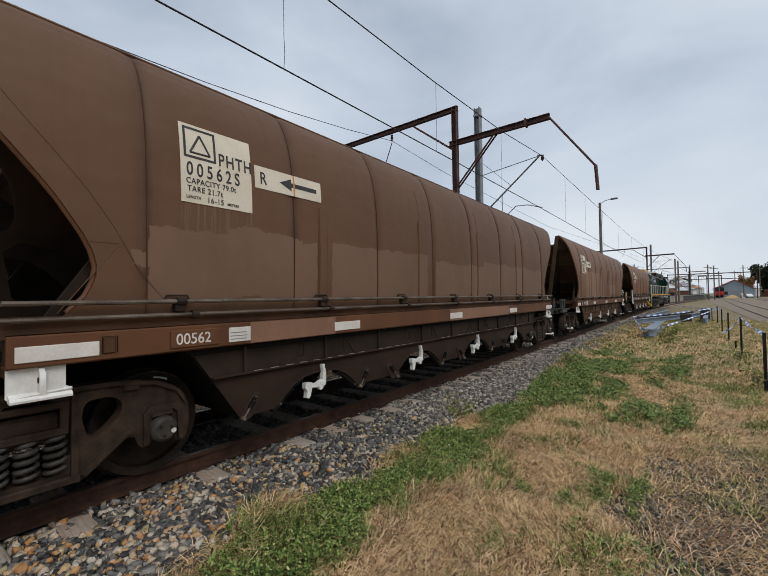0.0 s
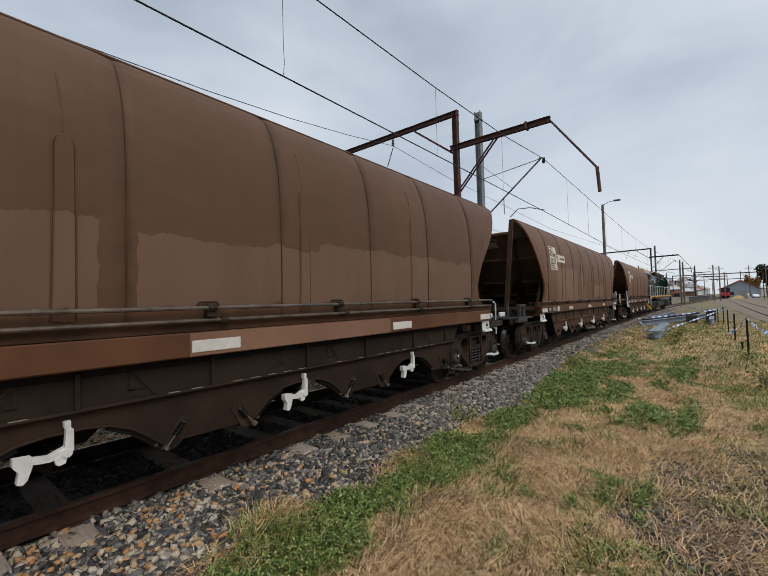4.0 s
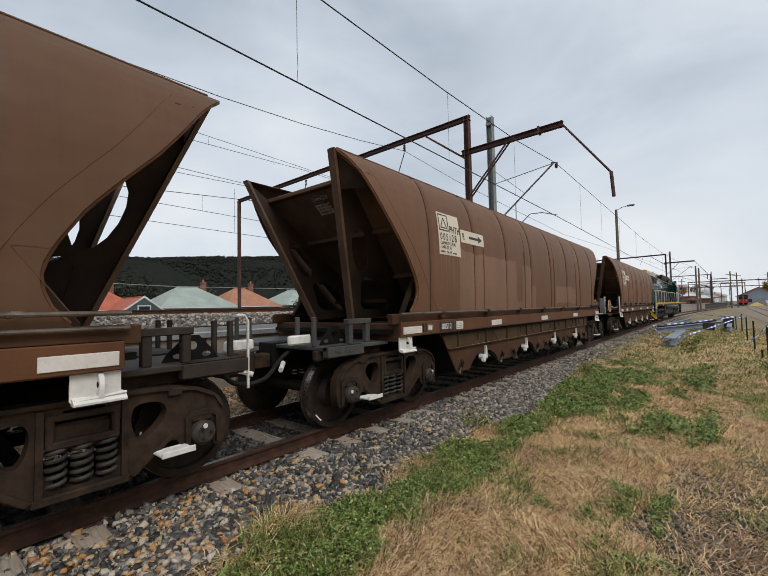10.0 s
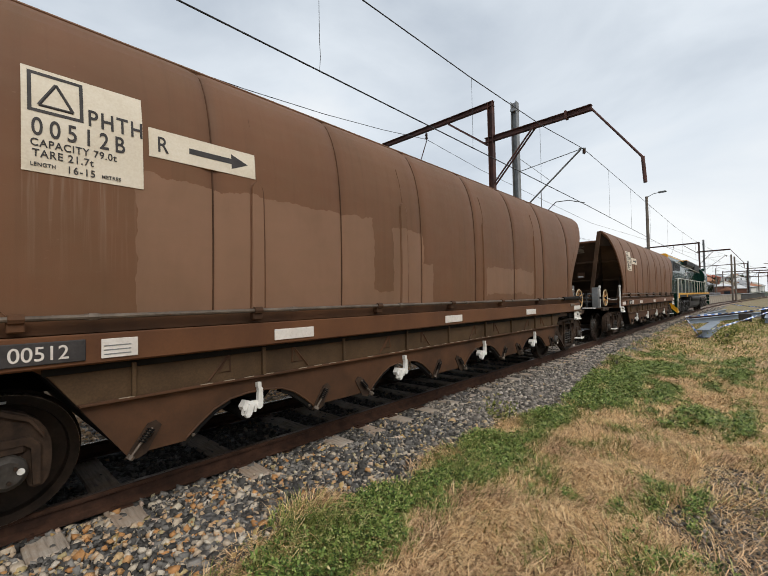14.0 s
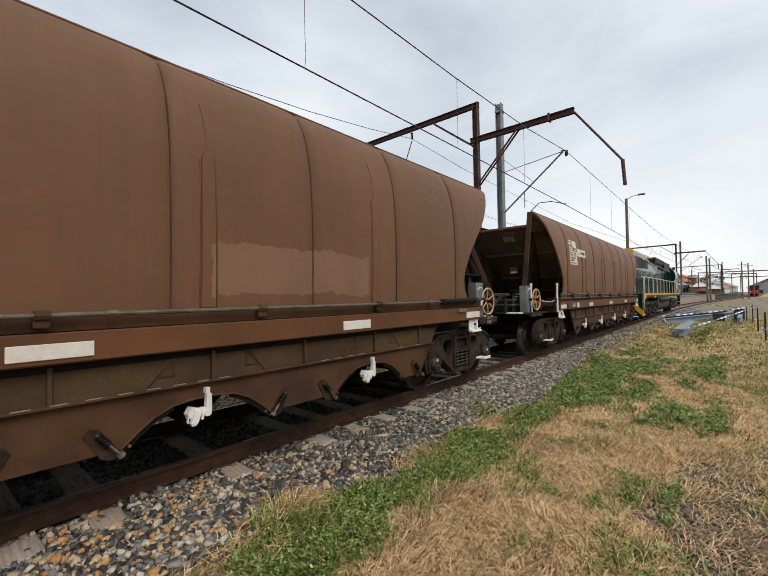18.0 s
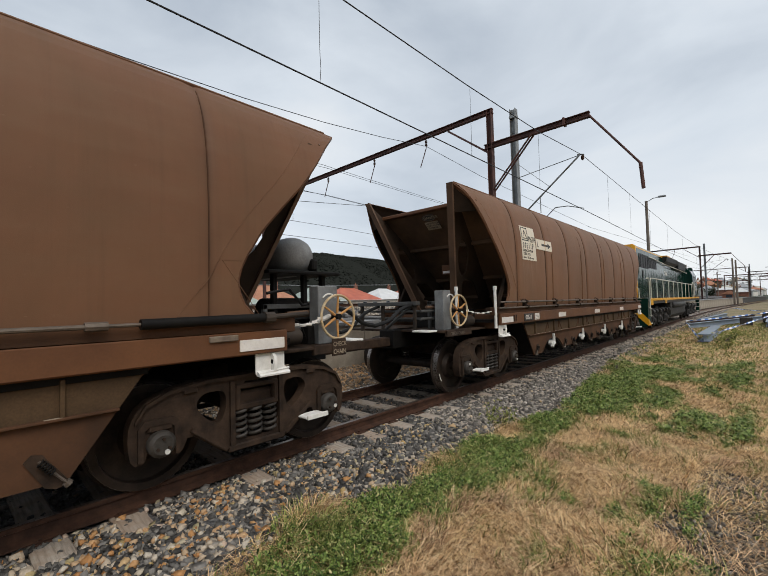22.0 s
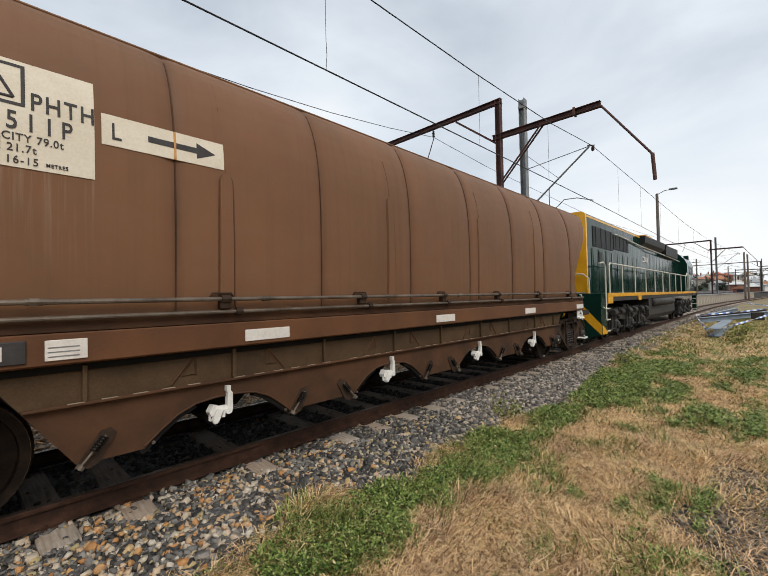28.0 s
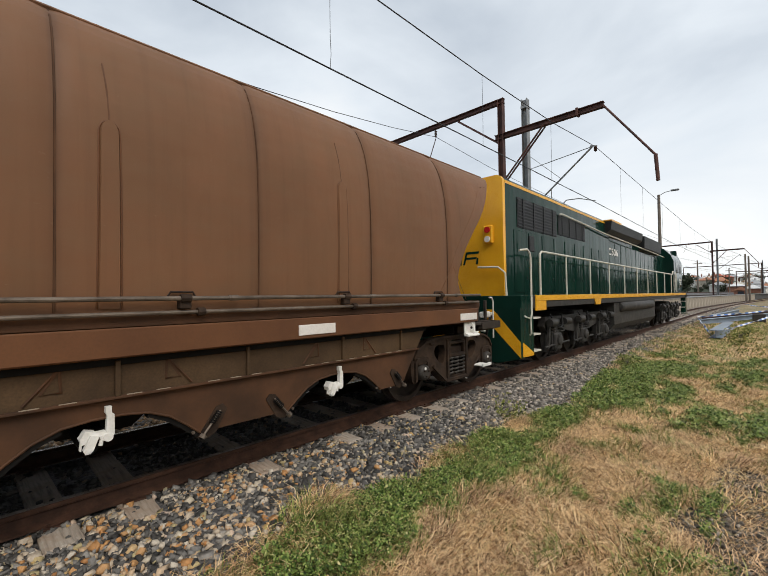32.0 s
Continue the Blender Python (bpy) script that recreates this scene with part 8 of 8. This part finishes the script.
for x, top in ((-40, 6.1), (60, 5.2), (-1.0, 5.0)):
    part("cable_post", Shape().rod((x, 45, 0.2), (x, 45, top), 0.08, 8), M_tingrey, cable_)

# ---- the open side: stakes with tape, steel stacks, sidings, shed, cars, town ----
M_wallwhite = plain("white_house_wall", (0.74, 0.72, 0.68), (0.62, 0.60, 0.56), 0.6, 0.8)
M_stake = plain("black_steel_stake", (0.022, 0.022, 0.022), (0.013, 0.013, 0.013), 4.0, 0.6)
M_blue = plain("blue_plastic_tape", (0.05, 0.17, 0.50), (0.04, 0.13, 0.40), 4.0, 0.4)
M_tapewhite = plain("white_plastic_tape", (0.80, 0.82, 0.85), (0.70, 0.72, 0.76), 4.0, 0.4)
M_bluesteel = plain("blue_grey_painted_steel", (0.22, 0.27, 0.33), (0.15, 0.18, 0.22), 1.2, 0.5)
M_shed = plain("blue_grey_sheeting", (0.30, 0.36, 0.42), (0.25, 0.30, 0.35), 0.3, 0.6)
M_redpaint = plain("red_loco_paint", (0.45, 0.03, 0.025), (0.35, 0.022, 0.02), 1.0, 0.3)
M_sand = plain("yellow_sand_heap", (0.55, 0.38, 0.16), (0.42, 0.28, 0.12), 0.6, 0.95)
M_carwhite = plain("white_car_paint", (0.75, 0.76, 0.76), (0.66, 0.67, 0.67), 1.0, 0.2, relief=0.0)
M_leafgrey = plain("grey_green_gum_foliage", (0.12, 0.13, 0.09), (0.05, 0.056, 0.04), 1.5, 0.8, relief=0.4)
M_autumn = plain("orange_autumn_leaves", (0.34, 0.19, 0.06), (0.20, 0.11, 0.04), 1.5, 0.8)
STAKES = [(10.36, -1.0, 1.12), (15.85, -1.03, 1.16), (20.56, -0.97, 1.10), (25.63, -0.97, 1.09), (32.05, -1.01, 1.07), (34.2, -0.8, 0.9)]
stake_me = Shape().prism([(-0.022, -0.018), (0.022, -0.018), (0.004, -0.010), (0.004, 0.024), (-0.004, 0.024), (-0.004, -0.010)], -0.25, 1.0, "z").mesh("post", M_stake)
for x, y, h in STAKES + [(17.97, -1.02, 0.27)]:
    s_ = thing("fence_stake", "black steel fence stake driven into the grass" if h > 0.5 else "short stub of a black steel stake", "stake", "fence stakes along the yard", place=pose(x, y, -0.30))
    part("stake", stake_me, None, s_).scale = (1.2, 1.2, h)


def tape(name, p, q, label, pieces=26, hang=0.05, w=0.035):
    """Striped barrier tape: short blue and white lengths, slightly twisted and sagging."""
    t = thing(name, label, "barrier tape", "barrier tape on the stakes")
    p, q = Vector(p), Vector(q)
    side = (q - p).cross(Vector((0, 0, 1))).normalized()
    pts = [p.lerp(q, k / pieces) - Vector((0, 0, hang * 4 * (k / pieces) * (1 - k / pieces))) for k in range(pieces + 1)]
    for k in range(pieces):
        a0, a1 = 0.9 * math.sin(k * 0.7), 0.9 * math.sin((k + 1) * 0.7)
        v = []
        for c, a in ((pts[k], a0), (pts[k + 1], a1)):
            d = Vector((0, 0, 1)) * math.cos(a) * w + side * math.sin(a) * w
            v += [c - d, c + d]
        n = side * 0.002
        v = [x - n for x in v] + [x + n for x in v]
        part("tape_length", Shape().add(v, [(0, 1, 3, 2), (4, 6, 7, 5), (0, 2, 6, 4), (1, 5, 7, 3), (0, 4, 5, 1), (2, 3, 7, 6)]), M_blue if k % 2 else M_tapewhite, t)
    return t


tape("barrier_tape", (10.36, -1.0, 0.79), (15.85, -1.03, 0.84), "blue and white barrier tape between two stakes", 18)
tape("barrier_tape", (15.85, -1.03, 0.83), (16.0, -0.6, 0.35), "loose end of blue and white tape", 5)
tape("barrier_tape", (23.6, 2.5, 0.45), (32.05, -1.01, 0.68), "blue and white barrier tape from the steel stack to a stake", 30)
tape("barrier_tape", (19.9, 1.3, 0.16), (32.05, -1.01, 0.62), "blue and white barrier tape slung low over the grass", 34, 0.03)
tape("barrier_tape", (23.6, 2.5, 0.45), (20.2, 1.65, -0.2), "blue and white tape trailing to the ground", 12)
tape("barrier_tape", (32.05, -1.01, 0.66), (25.63, -0.97, 0.70), "blue and white barrier tape between two stakes", 20)
tape("barrier_tape", (34.2, -0.8, 0.55), (44, 1.5, 0.55), "blue and white barrier tape round the steel stack", 26)


def girder(x0, y0, x1, y1, z, h, w, mat, label, name="steel_girder"):
    """A rolled I section lying on the ground or on packers."""
    d = Vector((x1 - x0, y1 - y0, 0))
    g = thing(name, label, "steel beam", "steel beams lying in the yard", place=Matrix.Translation((x0, y0, z)) @ Matrix.Rotation(math.atan2(d.y, d.x), 4, "Z"))
    sec = [(-w / 2, 0), (w / 2, 0), (w / 2, 0.02), (0.012, 0.025), (0.012, h - 0.025), (w / 2, h - 0.02), (w / 2, h), (-w / 2, h), (-w / 2, h - 0.02), (-0.012, h - 0.025), (-0.012, 0.025), (-w / 2, 0.02)]
    part("beam", Shape().prism(sec, 0, d.length, "x"), mat, g)
    for k in (0.2, 0.8):
        part("packer", Shape().box(k * d.length - 0.1, k * d.length + 0.1, -w * 0.7, w * 0.7, -0.08, 0.0, 0.01), M_timber, g)
    return g


girder(20.3, 1.62, 26.6, 1.55, -0.21, 0.30, 0.40, M_bluesteel, "grey steel girder lying on the grass")
girder(28.5, 2.9, 41.0, -0.5, -0.21, 0.28, 0.24, M_bluesteel, "long blue-grey girder beside the taped area")
girder(30.5, 3.0, 42.5, 0.2, -0.21, 0.30, 0.24, M_rustbeam, "long rusty girder stacked in the yard")
girder(31.0, -0.4, 42.0, -0.7, -0.21, 0.28, 0.24, M_bluesteel, "blue-grey girder lying along the yard")
girder(34.0, 2.9, 46.0, 2.0, -0.21, 0.28, 0.22, M_bluesteel, "weathered girder near the track")
solid("concrete_block", Shape().box(33.0, 33.7, 0.25, 0.85, -0.32, 0.22, 0.03), M_darktimber, "dark block standing by the stacked girders", "block")
solid("concrete_block", Shape().box(36.0, 36.5, -0.75, -0.2, -0.32, 0.45, 0.03), M_darktimber, "dark upright block in the yard", "block")
weeds = leafy("weed", 19.2, 0.85, -0.32, 0.7, 0.5, 14, M_green, "scraggly weed beside the steel girder", 12)
for x, y, sd in ((10.5, -0.9, 13), (11.2, 2.6, 14), (5.55, 2.85, 15), (14.5, -0.9, 16)):
    leafy("weed", x, y, -0.30, 0.42, 0.28, 8, M_green, "small dry weed in the grass", sd)

siding = thing("railway_track", "rusty siding rails in pale gravel across the yard", "railway track", kind="structure")
for d in (0.0, -1.505):
    rail_line("rail", lambda x, d=d: -4.0 + d * 1.15 - 0.0035 * max(0, x - 40) ** 1.35, -0.20, [10, 25, 40, 52, 65, 80, 100, 125, 160], siding, M_railtop)
    rail_line("rail", lambda x, d=d: -9.5 + d - 0.03 * max(0, x - 40), -0.20, [25, 40, 65, 100, 160], siding, M_railtop)
yard = Shape().add([(6, -3.4, -0.262), (170, -1.5, -0.262), (170, -60, -0.262), (6, -60, -0.262)], [(3, 2, 1, 0)])


def yard_build(t, b):
    v = co(t)
    fine = noise_of(t, v, 9.0, 5.0, 0.7)
    c = ramp(t, fine, [(0.3, (0.10, 0.078, 0.06)), (0.5, (0.22, 0.165, 0.125)), (0.72, (0.36, 0.285, 0.22))])
    c = mix(t, ramp(t, noise_of(t, v, 0.4, 4.0), [(0.5, (0, 0, 0)), (0.7, (0.6, 0.6, 0.6))]), c, (0.22, 0.19, 0.09))
    t.links.new(c, b.inputs["Base Color"])
    bump(t, b, fine, 0.5, 0.03)


solid("yard", yard, material("pale_yard_gravel", yard_build, 0.95), "pale gravel yard with sidings", "yard", kind="structure")
for k in range(60):
    x = 20 + 0.7 * k
    part("sleeper", SLEEPERS[0], None, siding).matrix_basis = pose(x, -4.86 - 0.0035 * max(0, x - 40) ** 1.35, -0.20)

shed = thing("goods_shed", "blue-grey sheeted shed with a low gable roof", "shed", place=pose(200, -11.5, -0.3))
part("wall", Shape().prism([(-5.5, 0), (5.5, 0), (5.5, 3.6), (0.0, 6.5), (-5.5, 3.2)], 0, 26, "x"), M_shed, shed)
part("roof", Shape().prism([(-6.0, 3.1), (0.0, 6.55), (6.0, 3.45), (6.0, 3.65), (0.0, 6.8), (-6.0, 3.3)], -0.4, 26.4, "x"), M_tile, shed, "red-edged tin roof")
part("door", Shape().box(-0.06, 0.05, -1.6, 0.6, 0, 2.6, 0.02), M_tingrey, shed)
part("window", Shape().box(-0.06, 0.05, 2.0, 3.4, 1.2, 2.4, 0.02), M_glass, shed)
red = thing("diesel_locomotive", "red and black diesel locomotive parked far off", "locomotive", place=pose(195, -6.85, -0.2))
part("body", Shape().box(0, 9, -1.4, 1.4, 1.2, 2.4, 0.08), M_redpaint, red)
part("cab", Shape().box(0.2, 6, -1.35, 1.35, 2.4, 3.9, 0.12), M_black, red)
part("cab_window", Shape().box(0.15, 0.25, -1.1, -0.15, 2.8, 3.5, 0.03).box(0.15, 0.25, 0.15, 1.1, 2.8, 3.5, 0.03), M_pane, red)
part("running_gear", Shape().box(0.4, 8.6, -1.2, 1.2, 0.3, 1.2, 0.1), M_black, red)
part("headstock", Shape().box(-0.1, 0.05, -1.3, 1.3, 0.9, 1.4, 0.03), M_redpaint, red)
for y in (-0.9, 0.9):
    part("headlight", Shape().rod((-0.12, y, 1.8), (0.02, y, 1.8), 0.14, 12), M_reflect, red)


def motor_car(x, y, turn, paint, label):
    c = thing("car", label, "car", "cars parked in the yard", place=pose(x, y, -0.28, 0, 0, turn))
    part("body", Shape().prism([(-2.1, 0.3), (-2.15, 0.65), (-1.9, 0.85), (-1.2, 0.95), (-0.6, 1.42), (0.9, 1.45), (1.6, 1.0), (2.1, 0.9), (2.15, 0.4), (2.0, 0.3)], -0.84, 0.84), paint, c)
    part("glass", Shape().prism([(-1.05, 0.97), (-0.55, 1.36), (0.85, 1.39), (1.4, 1.02)], -0.85, 0.85), M_pane, c, "dark car windows")
    for dx in (-1.3, 1.3):
        for dy in (-0.78, 0.78):
            wh = part("wheel", Shape().rod((dx, dy - 0.1, 0.31), (dx, dy + 0.1, 0.31), 0.31, 16), M_rubber, c)
            part("rim", Shape().rod((dx, dy - 0.11, 0.31), (dx, dy + 0.11, 0.31), 0.18, 12), M_steel, wh)
    for dy in (-0.6, 0.6):
        part("headlight", Shape().box(-2.18, -2.1, dy - 0.15, dy + 0.15, 0.62, 0.76, 0.02), M_reflect, c)
    return c


motor_car(192, -14.6, 12, M_carwhite, "small white car parked beside the shed")
motor_car(205, -27, 30, M_carwhite, "white car further off in the yard")
motor_car(212, -25, 10, M_redpaint, "red car parked by the shed")
heap = Shape().lathe([(0.0, 2.3), (0.35, 1.75), (0.75, 1.0), (1.1, 0.35), (1.2, 0.0)], (0, 0, 0), "z", 20)
hp = solid("sand_heap", heap, M_sand, "heap of yellow sand by the shed", "heap")
hp.location = (191, -10.2, -0.3)
ramp_ = solid("loading_ramp", Shape().prism([(183, -0.3), (192, -0.3), (192, 1.5)], -13.2, -12.5), M_concrete, "sloping pale concrete ramp", "ramp")
leafy("tree", 238, -27.5, -0.3, 13.0, 7.5, 420, M_leafdark, "broad dark pine beyond the yard", 6)
leafy("tree", 228, -38, -0.3, 9.0, 5.5, 260, M_leafdark, "dark evergreen tree by the yard", 7)
leafy("tree", 236, -17.5, -0.3, 10.0, 3.6, 160, M_autumn, "orange autumn tree behind the shed", 8)
leafy("tree", 170, 32, 0.2, 9.0, 5.0, 200, M_leafdark, "dark tree beside the far platform", 9)
leafy("tree", 150, 20, 1.2, 7.0, 4.0, 140, M_leafdark, "dark tree beyond the far platform", 10)
# the town beyond the end of the line
random.seed(9)
def rise(x, y):
    """The ground climbs gently beyond the yard."""
    k = min(1.0, max(0.0, (y + 7) / 13.0)) * min(1.0, max(0.0, (x - 225) / 120.0))
    return -0.32 + 9.0 * k


def town_slope():
    xs, ys = list(range(216, 521, 8)), list(range(-8, 131, 3))
    n = len(ys)
    v = [(x, y, rise(x, y)) for x in xs for y in ys]
    f = [(i * n + j, (i + 1) * n + j, (i + 1) * n + j + 1, i * n + j + 1) for i in range(len(xs) - 1) for j in range(n - 1)]
    return solid("town_slope", Shape().add(v, f), M_leafdark, "dark green slope under the town", "slope", kind="structure", smooth=80)


town_slope()
random.seed(21)
for k in range(64):
    x = 232 + 2.9 * k + random.uniform(-5, 5)
    y = random.choice([random.uniform(-3, 14), random.uniform(0, 26), random.uniform(16, 50), random.uniform(-75, -26)])
    r_ = random.choice([M_tinwhite, M_tinwhite, M_tile, M_tingrey, M_tileorange, M_tingrey, M_tincream])
    w_ = random.choice([M_wallwhite, M_wallwhite, M_render, M_brick])
    eave = random.uniform(2.8, 4.6)
    house(x, y, random.uniform(5, 8), random.uniform(5, 9), eave, eave + random.uniform(1.2, 2.2), r_, w_, "town house with pale walls on the rise beyond the railway yard" if y > -5 else "town house with pale walls beyond the railway yard", rise(x - 5, y - 5) if y > -5 else -0.32, turn=90 + random.uniform(-15, 15), chimney=random.random() < 0.3)
for k in range(30):
    x, y = random.uniform(232, 400), random.uniform(-5, 30)
    leafy("tree", x, y, rise(x, y) - 0.2, random.uniform(3.5, 6.5), random.uniform(1.8, 3.0), 34, random.choice([M_leafdark, M_leafgrey, M_leafgrey, M_autumn]), "garden tree among the houses on the rise", 40 + k)
signal = thing("signal_box", "small brick hut with a tiled roof on the platform", "hut", place=pose(160, 6.2, -0.14) @ Matrix.Scale(0.7, 4))
part("wall", Shape().box(-2, 2, -2.2, 2.2, 0, 3.2, 0.02), M_brick, signal)
part("roof", Shape().prism([(-2.7, 3.1), (2.7, 3.1), (0, 4.6)], -2.4, 2.4, "x"), M_tileorange, signal)
part("window", Shape().box(-2.04, -1.98, -1.0, 1.0, 1.6, 2.7, 0.01), M_glass, signal)


def unseen_tree_wall():
    """An unseen dark tree-line wall behind the walker, added to darken reflections and side light."""
    rng = np.random.default_rng(3)
    xs = np.linspace(-170, 420, 200)
    back = -38.0 - 0.17 * np.maximum(0, xs - 150)
    tops = 9.0 + 2.6 * rng.uniform(-1, 1, 200) + 1.5 * np.sin(xs * 0.11) + np.where(xs > 100, 4.0, 0.0)
    v = [(x, y0 + dy, z) for x, y0, top in zip(xs, back, tops) for dy, z in ((0.0, -0.35), (1.5, 0.6 * top), (-0.5, top), (-3.0, -0.35))]
    f = [(4 * i + k, 4 * i + (k + 1) % 4, 4 * i + 4 + (k + 1) % 4, 4 * i + 4 + k) for i in range(199) for k in range(4)]
    return solid("backdrop", Shape().add(v, f + [(0, 1, 2, 3), (796, 797, 798, 799)]), M_leafdark, "unseen dark tree-line wall added to darken reflections and side light", "backdrop", kind="structure")


unseen_tree_wall()


def motions():
    """The train backs past the walker: every vehicle keeps its place in the train, and the wheels roll."""
    ts = [k * 0.25 for k in range(129)]
    # distance run by the train, from rows of seconds and metres
    t0, d0 = [a for a, _ in RUN], [b_ for _, b_ in RUN]
    slope = np.gradient(d0, t0)

    def run(t):
        i = max(0, min(len(t0) - 2, int(np.searchsorted(t0, t, "right")) - 1))
        h = t0[i + 1] - t0[i]
        u = (t - t0[i]) / h
        return ((2 * u ** 3 - 3 * u ** 2 + 1) * d0[i] + (u ** 3 - 2 * u ** 2 + u) * h * slope[i] + (3 * u ** 2 - 2 * u ** 3) * d0[i + 1] + (u ** 3 - u ** 2) * h * slope[i + 1])

    for ob, x in TRAIN:
        half = BOGIE if ob is not locomotive else 6.6
        rows = []
        for t in ts:
            a, b_ = x - run(t) - half, x - run(t) + half
            rows.append((t, pose(x - run(t), TY + (bend(a) + bend(b_)) / 2, 0, 0, 0, math.degrees(math.atan2(bend(b_) - bend(a), 2 * half)))))
        walk(ob, rows)
    for ws, x, r, a in ROLLING:
        walk(ws, [(t, pose(x, 0, r, 0, math.degrees(a - run(t) / r), 0)) for t in ts])


TRAIN = [(wagon_a, WAGON_X["A"]), (wagon_b, WAGON_X["B"]), (wagon_c, WAGON_X["C"]), (locomotive, LOCO_X)]
RUN = [(0.0, -0.000), (0.5, 0.621), (1.0, 1.232), (1.5, 1.828), (2.0, 2.413), (2.5, 2.988), (3.0, 3.551), (3.5, 4.102), (5.5, 6.270), (6.0, 6.799), (6.5, 7.334), (7.0, 7.883), (7.5, 8.458), (8.0, 9.055), (8.5, 9.669), (9.0, 10.286), (9.5, 10.921), (10.0, 11.567), (10.5, 12.226), (11.0, 12.894), (11.5, 13.582), (12.0, 14.271), (12.5, 14.951), (13.0, 15.622), (13.5, 16.278), (14.0, 16.914), (14.5, 17.543), (16.5, 19.927), (17.0, 20.492), (17.5, 21.044), (18.0, 21.585), (18.5, 22.110), (19.0, 22.631), (19.5, 23.151), (20.0, 23.695), (20.5, 24.259), (21.0, 24.824), (21.5, 25.407), (22.0, 25.993), (22.5, 26.603), (23.0, 27.230), (23.5, 27.865), (24.0, 28.496), (24.5, 29.154), (25.0, 29.824), (25.5, 30.506), (27.5, 33.308), (28.0, 34.007), (28.5, 34.707), (29.0, 35.401), (29.5, 36.083), (30.0, 36.750), (30.5, 37.408), (31.0, 38.033), (31.5, 38.659), (32.0, 39.273)]
motions()
